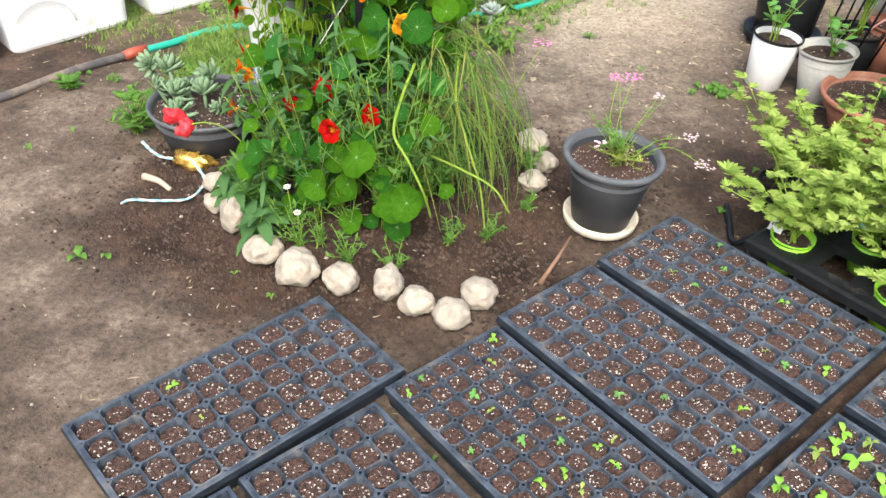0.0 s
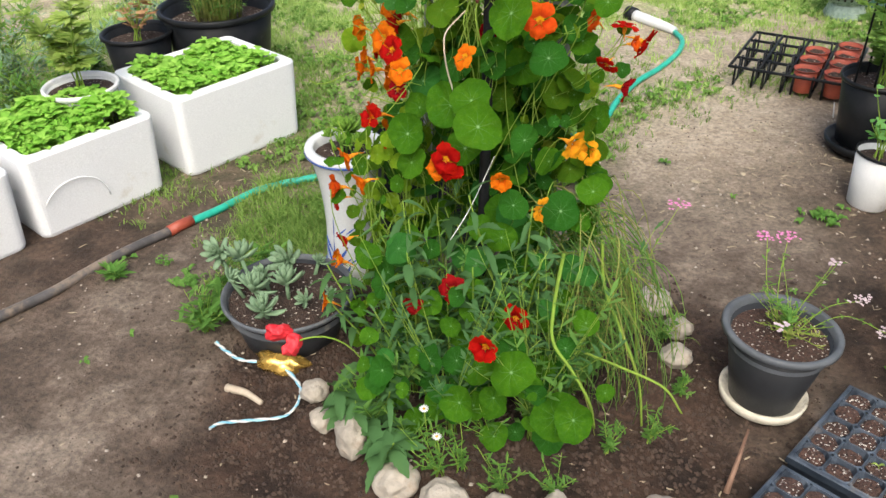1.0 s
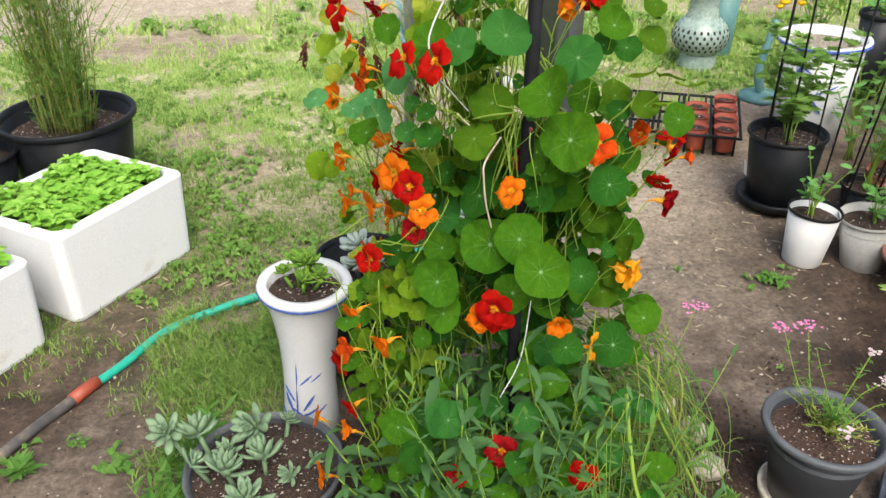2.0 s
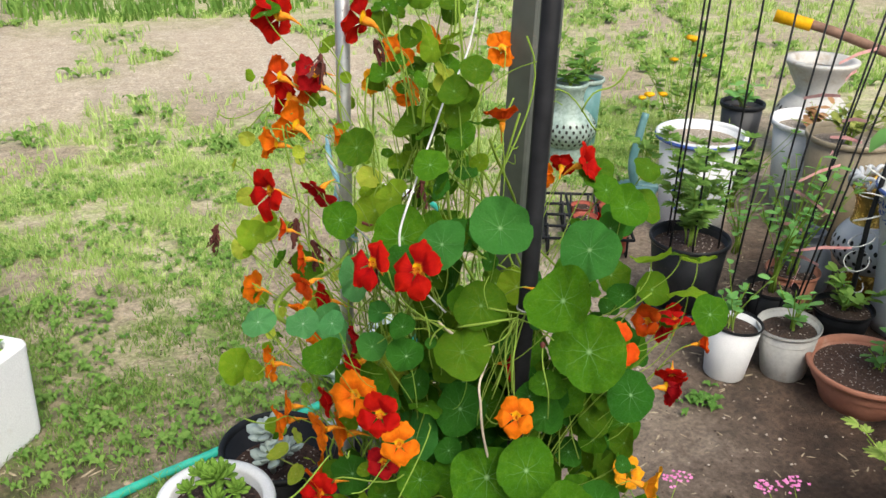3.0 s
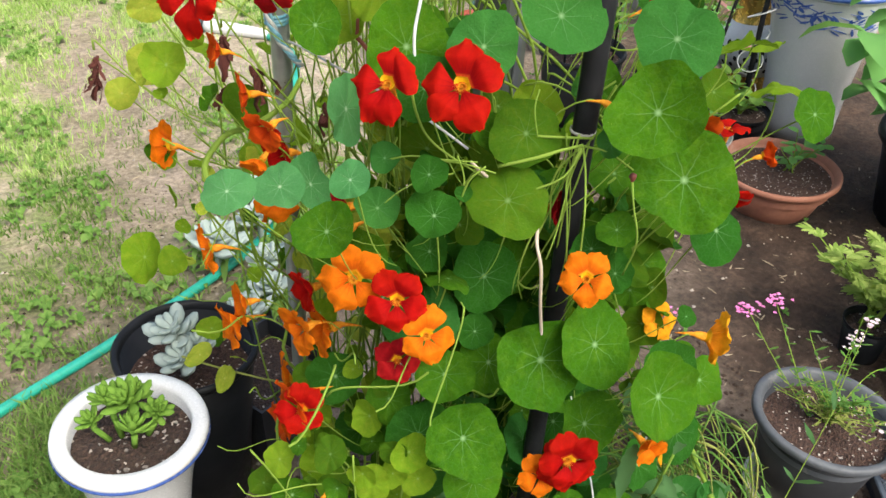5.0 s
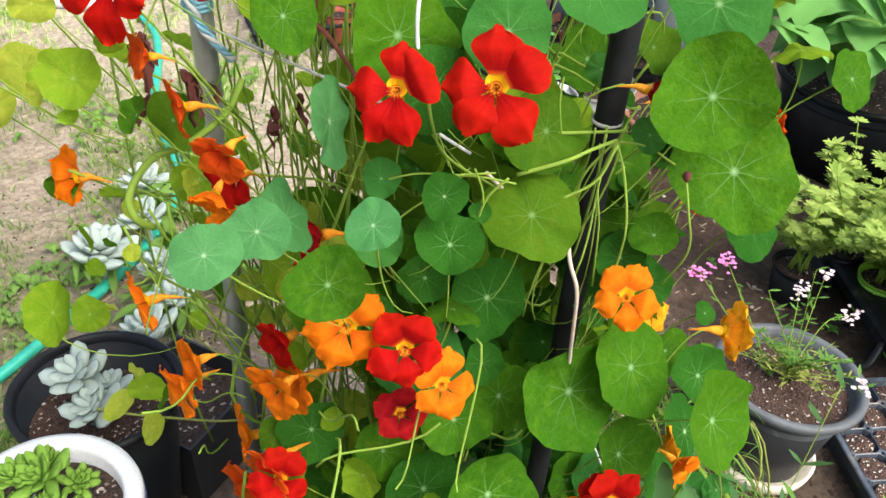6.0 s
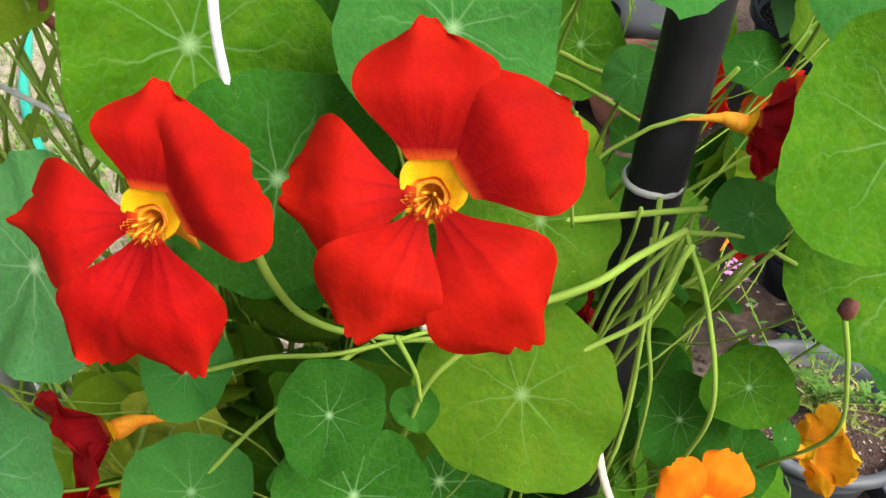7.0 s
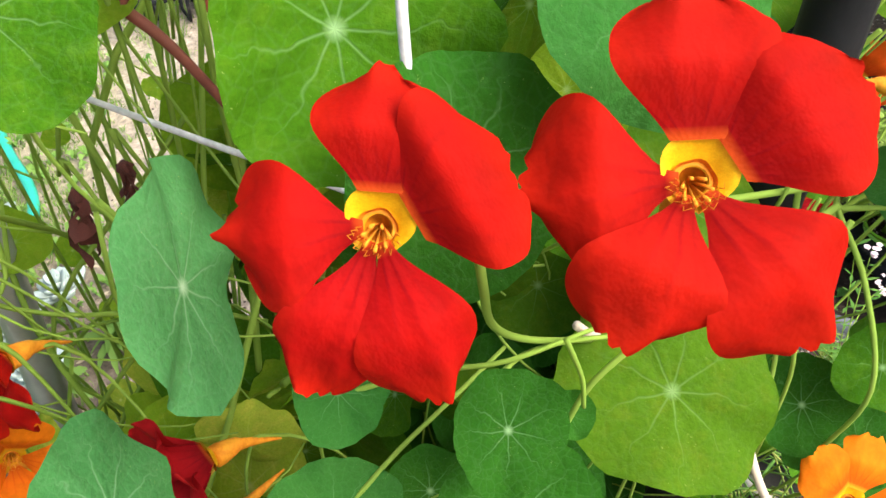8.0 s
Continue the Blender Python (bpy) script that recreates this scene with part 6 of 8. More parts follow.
flower(0.725, 3.019, 0.671, 0.019, ORANGE, 'side')
flower(0.722, 3.036, 0.980, 0.030, RED, 'open', (-0.85, -0.42, 0.25), 10, ((58, 0.9, 1.0, 20), (120, 0.9, 1.0, 20), (194, 1.1, 1.0, 8), (266, 1.2, 1.0, 5), (338, 1.1, 1.0, 8)))
flower(0.785, 3.040, 0.975, 0.024, CRIMSON, 'open', (-0.70, -0.45, -0.45), 0, ((58, 1, 1, 25), (120, 1, 1, 25), (194, 1.1, 1, 12), (266, 1.1, 1, 12), (338, 1.1, 1, 12)))
flower(1.094, 2.944, 1.006, 0.026, RED, 'side', (0.6, -0.6, 0.35))
flower(1.170, 2.870, 0.808, 0.021, FLAME, 'open', (-0.75, -0.35, 0.45), 0, ((58, 1, 1, 15), (120, 1, 1, 15), (194, 1, 1, 10), (266, 1, 1, 10), (338, 1, 1, 10)))
flower(1.220, 2.881, 0.795, 0.024, RED, 'open', (0.10, 0.15, 1.0), 0)
flower(1.230, 2.840, 0.781, 0.017, FLAME, 'open', (0.85, -0.50, 0.15), 0, ((58, 1, 1, 45), (120, 1, 1, 45), (194, 1, 1, 45), (266, 1, 1, 45), (338, 1, 1, 45)))
flower(1.193, 2.836, 0.745, 0.021, RED, 'open', (-0.45, -0.65, -0.55), 0)
flower(1.075, 2.793, 0.831, 0.026, FLAME)
flower(1.222, 2.888, 0.682, 0.022, CRIMSON, 'side')
flower(1.176, 2.881, 0.549, 0.020, AMBER)
flower(1.088, 2.782, 0.477, 0.020, AMBER, 'side')
flower(0.928, 2.753, 0.577, 0.026, RED)
flower(0.934, 2.715, 0.329, 0.025, CRIMSON)
flower(1.059, 2.657, 0.315, 0.024, RED)
flower(1.013, 2.542, 0.338, 0.024, RED, 'side')
flower(0.754, 2.961, 0.575, 0.025, FLAME, 'side')
flower(0.765, 3.034, 0.464, 0.027, FLAME, 'side')
flower(0.703, 2.814, 0.486, 0.022, FLAME, 'side')
flower(0.760, 2.788, 0.516, 0.021, ORANGE, 'side')
flower(0.625, 3.001, 0.187, 0.019, ORANGE, 'side')
flower(0.635, 2.868, 0.162, 0.023, ORANGE, 'side')
flower(1.021, 2.741, 0.561, 0.019, ORANGE, 'side')
flower(0.816, 2.968, 0.783, 0.026, CRIMSON, 'open', (-0.68, 0.10, 0.08), 20, ((58, 1, 1, 48), (120, 1, 1, 48), (194, 1, 1, 36), (266, 1, 1, 36), (338, 1, 1, 36)))
flower(0.775, 3.040, 0.765, 0.022, ORANGE, 'side', (-0.3, -0.8, 0.1))
flower(0.789, 2.964, 0.650, 0.025, ORANGE, 'side')
flower(0.768, 3.032, 0.531, 0.024, ORANGE, 'side')
flower(0.921, 2.743, 0.593, 0.025, RED)
flower(0.989, 2.825, 0.906, 0.016, CRIMSON, 'side')
flower(0.988, 3.076, 0.751, 0.022, CRIMSON, 'side')
flower(0.807, 2.950, 0.770, 0.023, RED, 'open', (-0.60, 0.02, -0.32), 0, ((58, 1, 1, 44), (120, 1, 1, 44), (194, 1, 1, 30), (266, 1, 1, 30), (338, 1, 1, 30)))
flower(0.975, 2.872, 0.781, 0.019, CRIMSON, 'side')
flower(0.777, 3.056, 0.743, 0.013, ORANGE, 'side')
flower(1.258, 2.963, 0.742, 0.026, RED, 'side')
flower(0.772, 3.204, 1.158, 0.031, RED, 'side')
flower(0.864, 3.113, 1.165, 0.029, RED, 'side')
flower(0.808, 3.146, 1.076, 0.026, FLAME, 'side')
flower(0.773, 3.162, 1.058, 0.024, RED, 'side')
flower(0.774, 3.134, 1.027, 0.026, ORANGE, 'side')
flower(0.926, 3.177, 1.106, 0.021, ORANGE, 'side')
flower(0.961, 3.115, 1.127, 0.023, ORANGE, 'side')
flower(1.060, 3.128, 1.112, 0.020, ORANGE, 'side')
flower(1.001, 2.980, 1.060, 0.025, FLAME, 'open', (0.05, 0.30, 1.0), 0, ((58, 1, 1, 38), (120, 1, 1, 38), (194, 1, 1, 30), (266, 1, 1, 26), (338, 1, 1, 30)))
flower(0.940, 3.165, 1.049, 0.020, ORANGE, 'side')
flower(1.075, 3.019, 0.963, 0.016, ORANGE, 'side')
flower(1.104, 3.015, 0.975, 0.016, RED, 'side')
flower(1.096, 2.904, 0.940, 0.014, RED, 'side')
flower(0.738, 3.034, 0.927, 0.014, FLAME, 'side')
flower(0.770, 2.955, 0.715, 0.020, RED, 'side')
flower(0.800, 3.120, 1.100, 0.022, CRIMSON, 'side')
flower(0.760, 3.150, 1.090, 0.022, FLAME, 'side')
flower(0.750, 3.150, 1.000, 0.022, ORANGE, 'side')
flower(0.890, 3.140, 1.075, 0.020, AMBER, 'side')
flower(0.840, 3.130, 1.010, 0.018, ORANGE, 'side')
flower(0.760, 3.040, 0.880, 0.018, FLAME, 'side')
flower(0.690, 2.850, 0.440, 0.022, RED, 'side')
flower(0.715, 2.860, 0.530, 0.022, ORANGE, 'side')
flower(0.700, 2.840, 0.350, 0.020, RED, 'side')
flower(0.690, 2.830, 0.300, 0.018, ORANGE, 'side')
flower(0.905, 2.760, 0.565, 0.020, ORANGE)
flower(0.860, 2.700, 0.300, 0.020, CRIMSON)
flower(1.030, 2.640, 0.230, 0.024, CRIMSON, 'side')
flower(0.745, 2.985, 0.845, 0.019, ORANGE, 'side', (-0.7, -0.3, -0.5))
flower(0.752, 2.975, 0.880, 0.021, FLAME, 'side', (-0.8, -0.4, -0.2))
withered(0.842, 3.062, 0.838, 0.013)
withered(0.853, 3.040, 0.856, 0.011)
withered(0.773, 3.062, 0.891, 0.016)
withered(0.757, 3.085, 0.915, 0.015)
withered(0.659, 3.159, 0.889, 0.012)
withered(0.655, 3.162, 0.870, 0.012)
withered(0.905, 3.0, 0.985, 0.016)
withered(0.76, 3.10, 0.86, 0.014)
withered(0.80, 3.08, 1.13, 0.015)
withered(0.875, 3.10, 1.14, 0.015)


# smaller leaves inside and behind, so that the column is closed
rng = random.Random(41)
for i in range(460):
    z = rng.uniform(0.28, 1.16) if i < 320 else rng.uniform(0.34, 0.86)
    wide = 0.17 if z < 0.8 else 0.17 - 0.25 * (z - 0.8)
    a = rng.uniform(0, 6.283)
    q = wide * math.sqrt(rng.random())
    x, y = 0.945 + 0.10 * (z < 0.7) * rng.uniform(-0.3, 0.8) + q * math.cos(a), 2.985 + q * 0.7 * math.sin(a)
    if z > 0.78 and x > 0.965 or z > 0.72 and x < 0.87 and y > 2.97 and i % 4 or z > 0.74 and x < 0.90 and y > 2.92:
        continue
    # below z 0.74 mostly DEEP, whose dark green adds shade inside the column
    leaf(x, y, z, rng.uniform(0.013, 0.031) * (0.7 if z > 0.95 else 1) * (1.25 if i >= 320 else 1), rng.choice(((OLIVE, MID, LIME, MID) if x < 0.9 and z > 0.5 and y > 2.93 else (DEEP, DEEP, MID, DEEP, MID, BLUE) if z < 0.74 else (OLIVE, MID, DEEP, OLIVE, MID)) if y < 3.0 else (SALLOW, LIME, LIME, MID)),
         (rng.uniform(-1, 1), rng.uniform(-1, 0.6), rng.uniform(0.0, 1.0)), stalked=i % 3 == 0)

for i in range(46):
    x, y, z = rng.uniform(1.0, 1.14), rng.uniform(2.86, 3.02), rng.uniform(0.50, 0.86)
    leaf(x, y, z, rng.uniform(0.012, 0.028), rng.choice((OLIVE, MID, LIME, DEEP)), (rng.uniform(-1, 0.4), rng.uniform(-1, 0.4), rng.uniform(0.0, 1.0)), stalked=False)
for i in range(110):
    z = rng.uniform(0.32, 0.80)
    x, y = rng.uniform(0.98, 1.20 - 0.05 * (z > 0.62)), rng.uniform(2.86, 3.06)
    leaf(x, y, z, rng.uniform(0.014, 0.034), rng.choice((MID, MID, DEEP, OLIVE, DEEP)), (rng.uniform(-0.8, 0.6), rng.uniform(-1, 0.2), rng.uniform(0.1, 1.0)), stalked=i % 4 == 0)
for i in range(18):
    leaf(rng.uniform(1.09, 1.23), rng.uniform(2.86, 2.98), rng.uniform(0.62, 1.0), rng.uniform(0.012, 0.026), rng.choice((MID, OLIVE, DEEP)))
for i in range(10):
    foot = Vector((rng.uniform(0.97, 1.12), rng.uniform(2.84, 2.94), rng.uniform(0.42, 0.66)))
    tip = Vector((rng.uniform(1.0, 1.15), rng.uniform(2.80, 2.90), rng.uniform(0.76, 0.93)))
    o = part("stem", Geo().tube(bez(foot, foot + Vector((rng.uniform(-0.05, 0.05), 0.02, 0.1)), tip + Vector((rng.uniform(-0.06, 0.04), 0.03, -0.06)), tip, 9), rng.uniform(0.0008, 0.0013), 6), STEM, plant)
    o.matrix_basis = base

# yellowing growth round the steel rod
for i in range(64):
    x, y, z = rng.uniform(0.68, 0.87), rng.uniform(3.03, 3.2), rng.uniform(0.56, 1.12)
    if 0.74 < z < 0.92 and x > 0.78:
        continue
    leaf(x, y, z, rng.uniform(0.006, 0.017), rng.choice((LIME, SALLOW, SALLOW, LIME, MID)), (rng.uniform(-1, 0.6), rng.uniform(-1, 0.3), rng.uniform(-0.2, 1.0)), stalked=i % 4 == 0)
for i in range(18):
    foot = Vector((rng.uniform(0.78, 0.92), rng.uniform(3.04, 3.16), rng.uniform(0.4, 0.75)))
    tip = Vector((rng.uniform(0.68, 0.90), rng.uniform(3.0, 3.2), foot.z + rng.uniform(0.2, 0.42)))
    o = part("stem", Geo().tube(bez(foot, foot + Vector((rng.uniform(-0.06, 0.06), 0.02, 0.12)), tip + Vector((rng.uniform(-0.06, 0.08), 0.0, -0.1)), tip, 9), rng.uniform(0.0008, 0.0015), 6), STEM, plant)
    o.matrix_basis = base

# pale stems and lime leaves between the rod and the post
for i in range(38):
    foot = Vector((rng.uniform(0.82, 1.02), rng.uniform(3.02, 3.28), rng.uniform(0.25, 0.55)))
    tip = Vector((foot.x + rng.uniform(-0.06, 0.06), foot.y + rng.uniform(-0.05, 0.05), rng.uniform(0.72, 0.98)))
    o = part("stem", Geo().tube(bez(foot, foot + Vector((rng.uniform(-0.05, 0.05), 0.0, 0.15)), tip + Vector((rng.uniform(-0.05, 0.05), 0.0, -0.15)), tip, 9), rng.uniform(0.0006, 0.0015), 6), STEM, plant)
    o.matrix_basis = base
for i in range(24):
    x, y, z = rng.uniform(0.84, 1.04), rng.uniform(3.06, 3.30), rng.uniform(0.38, 0.86)
    leaf(x, y, z, rng.uniform(0.008, 0.018), rng.choice((LIME, SALLOW, LIME, MID)), (rng.uniform(-0.6, 0.3), rng.uniform(-0.9, 0.0), rng.uniform(0.3, 1.0)), stalked=False)

for i in range(46):
    x, y, z = rng.uniform(0.87, 1.01), rng.uniform(3.02, 3.16), rng.uniform(0.93, 1.22)
    leaf(x, y, z, rng.uniform(0.007, 0.017), rng.choice((MID, OLIVE, LIME, MID)), (rng.uniform(-0.7, 0.4), rng.uniform(-1, 0.0), rng.uniform(0.1, 1.0)), stalked=i % 3 == 0)
for i in range(26):
    foot = Vector((rng.uniform(0.85, 1.02), rng.uniform(3.02, 3.14), rng.uniform(0.82, 0.95)))
    tip = foot + Vector((rng.uniform(-0.10, 0.10), rng.uniform(-0.03, 0.05), rng.uniform(0.15, 0.32)))
    o = part("stem", Geo().tube(bez(foot, foot + Vector((rng.uniform(-0.05, 0.05), 0.0, 0.08)), tip + Vector((rng.uniform(-0.05, 0.05), 0.0, -0.08)), tip, 9), rng.uniform(0.0006, 0.0013), 6), STEM, plant)
    o.matrix_basis = base

# yellow-green growth hanging between the vase and the mound
for i in range(150):
    z = rng.uniform(0.12, 0.60)
    x, y = rng.uniform(0.69, 0.83) + 0.05 * (0.5 - z), rng.uniform(2.80, 3.00)
    leaf(x, y, z, rng.uniform(0.008, 0.021), rng.choice((MID, OLIVE, LIME, OLIVE, LIME, MID)), (rng.uniform(-0.9, 0.1), rng.uniform(-1, 0.0), rng.uniform(0.1, 1.0)), stalked=i % 4 == 0)
for i in range(46):
    foot = Vector((rng.uniform(0.72, 0.86), rng.uniform(2.80, 2.98), rng.uniform(0.06, 0.3)))
    tip = foot + Vector((rng.uniform(-0.09, 0.05), rng.uniform(-0.05, 0.05), rng.uniform(0.15, 0.36)))
    o = part("stem", Geo().tube(bez(foot, foot + Vector((rng.uniform(-0.07, 0.05), 0.0, 0.08)), tip + Vector((rng.uniform(-0.06, 0.06), 0.0, -0.08)), tip, 9), rng.uniform(0.0009, 0.0017), 6), STEM, plant)
    o.matrix_basis = base

# stalks that show round the two large flowers and the tied stake
for pts, r in (
        (((0.822, 2.862, 0.942), (0.827, 2.863, 0.923), (0.839, 2.868, 0.899), (0.858, 2.869, 0.877), (0.90, 2.87, 0.84)), 0.0011),
        (((0.905, 2.86, 0.855), (0.927, 2.838, 0.868), (0.947, 2.832, 0.872), (0.966, 2.826, 0.875)), 0.0015),
        (((0.934, 2.866, 0.874), (0.955, 2.848, 0.875), (0.976, 2.825, 0.879)), 0.0013),
        (((0.966, 2.826, 0.874), (0.957, 2.809, 0.858), (0.948, 2.794, 0.827), (0.955, 2.80, 0.78)), 0.0010),
        (((0.966, 2.826, 0.874), (0.952, 2.825, 0.845), (0.951, 2.818, 0.813), (0.96, 2.82, 0.75)), 0.0009),
        (((0.904, 2.845, 0.829), (0.928, 2.836, 0.838), (0.946, 2.823, 0.852), (0.963, 2.823, 0.872)), 0.0011),
        (((0.973, 2.772, 0.867), (0.971, 2.764, 0.848), (0.978, 2.760, 0.812), (0.99, 2.78, 0.76)), 0.0009),
        (((0.942, 2.860, 0.917), (0.934, 2.854, 0.903), (0.940, 2.854, 0.876)), 0.0007),
        (((0.966, 2.826, 0.874), (0.981, 2.811, 0.871), (0.999, 2.797, 0.856)), 0.0010),
        (((0.964, 2.827, 0.873), (0.951, 2.837, 0.849), (0.952, 2.843, 0.823), (0.97, 2.86, 0.77)), 0.0010),
        (((0.821, 2.903, 0.864), (0.836, 2.886, 0.872), (0.853, 2.872, 0.871), (0.885, 2.862, 0.864)), 0.0008),
        (((0.838, 2.862, 0.866), (0.852, 2.872, 0.868), (0.872, 2.868, 0.864), (0.900, 2.856, 0.852)), 0.0009),
        (((0.810, 2.898, 0.822), (0.830, 2.892, 0.838), (0.852, 2.888, 0.845), (0.88, 2.89, 0.84)), 0.0008),
        (((0.865, 2.862, 0.876), (0.868, 2.857, 0.861), (0.868, 2.855, 0.850)), 0.0008),
        (((0.885, 2.850, 0.866), (0.874, 2.857, 0.852), (0.870, 2.863, 0.827), (0.88, 2.88, 0.79)), 0.0010),
        (((0.735, 3.080, 0.765), (0.721, 3.076, 0.783), (0.725, 3.086, 0.799), (0.746, 3.082, 0.823), (0.768, 3.067, 0.834), (0.801, 3.062, 0.851), (0.823, 3.071, 0.868)), 0.0032)):
    o = part("stem", Geo().tube(spline(pts, 6), r, 7, r * 0.85), STEM, plant)
    o.matrix_basis = base
for i in range(7):
    foot = Vector((rng.uniform(0.93, 1.01), rng.uniform(2.82, 2.90), rng.uniform(0.66, 0.78)))
    tip = Vector((0.970 + rng.uniform(-0.012, 0.012), 2.830 + rng.uniform(-0.012, 0.012), 0.872 + rng.uniform(-0.01, 0.01)))
    o = part("stem", Geo().tube(bez(foot, foot + Vector((rng.uniform(-0.03, 0.03), rng.uniform(-0.02, 0.02), 0.05)), tip + Vector((rng.uniform(-0.04, 0.04), rng.uniform(-0.02, 0.02), -0.04)), tip, 9), rng.uniform(0.0006, 0.0011), 6), STEM, plant)
    o.matrix_basis = base
o = part("bud", bumpy(0.0032, 2, 0.3, 2.0, 1.0, (0.9, 0.9, 1.3)), WILT, plant, "small dark purple bud")
o.matrix_basis = base @ pose(0.973, 2.772, 0.870)
dry = thing("dry_twig", "forked red-brown dry twig caught among stems", "twig", (0, 0, 0))
for pts in (((0.835, 3.040, 0.922), (0.848, 3.035, 0.918), (0.861, 3.028, 0.919), (0.863, 3.026, 0.935)), ((0.861, 3.028, 0.919), (0.866, 3.018, 0.910), (0.872, 3.008, 0.895), (0.885, 2.99, 0.86))):
    part("twig", Geo().tube(spline(pts, 6), 0.0021, 7, 0.0016), BARKRED, dry)

# climbing stems and tendrils
for i in range(26):
    x, y = 0.95 + rng.uniform(-0.13, 0.15), 3.02 + rng.uniform(-0.06, 0.10)
    z0, z1 = rng.uniform(0.04, 0.5), rng.uniform(0.6, 1.25)
    o = part("stem", Geo().tube(spline([(x, y, z0), (x + rng.uniform(-0.06, 0.06), y + rng.uniform(-0.02, 0.06), z0 + (z1 - z0) * 0.35), (x + rng.uniform(-0.08, 0.08), y + rng.uniform(-0.02, 0.06), z0 + (z1 - z0) * 0.7), (0.94 + rng.uniform(-0.1, 0.1), 3.03 + rng.uniform(-0.05, 0.08), z1)], 5), rng.uniform(0.0011, 0.0021), 6), STEM, plant)
    o.matrix_basis = base
for i in range(110):
    x, y, z = 0.93 + rng.uniform(-0.2, 0.2), 2.98 + rng.uniform(-0.14, 0.2), rng.uniform(0.35, 1.12)
    d = Vector((rng.uniform(-1, 1), rng.uniform(-1, 1), rng.uniform(-0.8, 0.8))).normalized() * rng.uniform(0.04, 0.13)
    p = Vector((x, y, z))
    if z > 0.82 and min(x, x + d.x) < 0.90 and min(y, y + d.y) < 2.98:
        continue
    o = part("tendril", Geo().tube(bez(p, p + d * 0.3 + Vector((rng.uniform(-0.03, 0.03), 0, 0.03)), p + d * 0.7 + Vector((rng.uniform(-0.03, 0.03), 0, -0.03)), p + d, 8), rng.uniform(0.0006, 0.0012), 5), STEM, plant)
    o.matrix_basis = base


# ---- fine weeds and daisies on the mound ----
def wisp(label, x, y, h, n, seed, material=FINE, name="fine_weed", spread=0.7, flowers=None, bend=0.3, z=None, leafy=7, size=0.012, category="weed"):
    """Thin branching stems with small narrow leaves, and florets on some."""
    t = thing(name, label, category, (x, y, height_at(x, y) if z is None else z))
    rng = random.Random(seed)
    crown, stem = Geo(), Geo()
    for i in range(n):
        a = rng.uniform(0, 6.283)
        q = spread * h * math.sqrt(rng.random())
        top = Vector((q * math.cos(a), q * math.sin(a), h * rng.uniform(0.55, 1.05)))
        line = bez((rng.uniform(-0.01, 0.01), rng.uniform(-0.01, 0.01), 0), (0, 0, h * bend), top * 0.7, top, 9)
        stem.tube(line, 0.0011, 4, 0.0006)
        for k in range(leafy):
            p = line[2 + int(k * 7.5 / leafy)]
            b = rng.uniform(0, 6.283)
            r = size * rng.uniform(0.7, 1.5)
            d = Vector((math.cos(b), math.sin(b), rng.uniform(0.0, 0.7)))
            crown.strip([p, p + d * r * 0.6, p + d * r * 1.1], [r * 0.06, r * 0.16, r * 0.02], (-math.sin(b), math.cos(b), 0), 0.2)
        if flowers and rng.random() < flowers[1]:
            fg = Geo()
            for k in range(9):
                c = top + Vector((rng.uniform(-0.012, 0.012), rng.uniform(-0.012, 0.012), rng.uniform(-0.002, 0.004)))
                fg.add([c + Vector((0.0045 * math.cos(w), 0.0045 * math.sin(w), 0.0008)) for w in [j * 1.2566 for j in range(5)]], [(0, 1, 2, 3, 4)])
            part("floret_head", fg, flowers[0], t)
    part("leaves", crown, material, t, kind="stuff")
    part("stem_tangle", stem, STEM, t, kind="stuff")
    return t


# ---- lance-leaved plants at the foot of the mound ----
def lance_plant(label, x, y, h, n, size, seed, material=LANCE, name="lance_leaved_plant", spread=0.16, category="plant", broad=1.0):
    t = thing(name, label, category, (x, y, height_at(x, y) - 0.005))
    rng = random.Random(seed)
    for k in range(max(2, n // 14)):
        a = rng.uniform(0, 6.283)
        top = Vector((math.cos(a) * spread * rng.random(), math.sin(a) * spread * rng.random(), h * rng.uniform(0.6, 1.05)))
        line = bez((rng.uniform(-0.02, 0.02), rng.uniform(-0.02, 0.02), 0), top * 0.3 + Vector((0, 0, h * 0.15)), top * 0.75, top, 10)
        for i in range(17):
            p = line[min(2 + int(i * 0.53), 10)]
            b = i * 2.4 + rng.uniform(-0.4, 0.4)
            r = size * rng.uniform(0.5, 1.15)
            d = Vector((math.cos(b), math.sin(b), 0))
            up, sag = rng.uniform(-0.1, 0.9), rng.uniform(0.35, 0.85)
            sway = Vector((-d.y, d.x, 0)) * rng.uniform(-0.25, 0.25) * r
            pts = [p + d * r * q + sway * q * q + Vector((0, 0, r * (up * q - sag * q * q))) for q in (0.0, 0.12, 0.22, 0.32, 0.42, 0.52, 0.62, 0.72, 0.82, 0.92, 1.02, 1.1)]
            w = r * rng.uniform(0.10, 0.21) * broad
            part("leaf", Geo().strip(pts, [w * 0.18, w * 0.55, w * 0.95, w * 0.82, w * 1.1, w * 0.9, w * 1.05, w * 0.78, w * 0.82, w * 0.5, w * 0.34, w * 0.03], (-d.y, d.x, rng.uniform(-0.6, 0.6)), rng.uniform(0.15, 0.5)), material, t)
        part("stem", Geo().tube(line, 0.0028, 6, 0.0014), STEM, t)
    return t


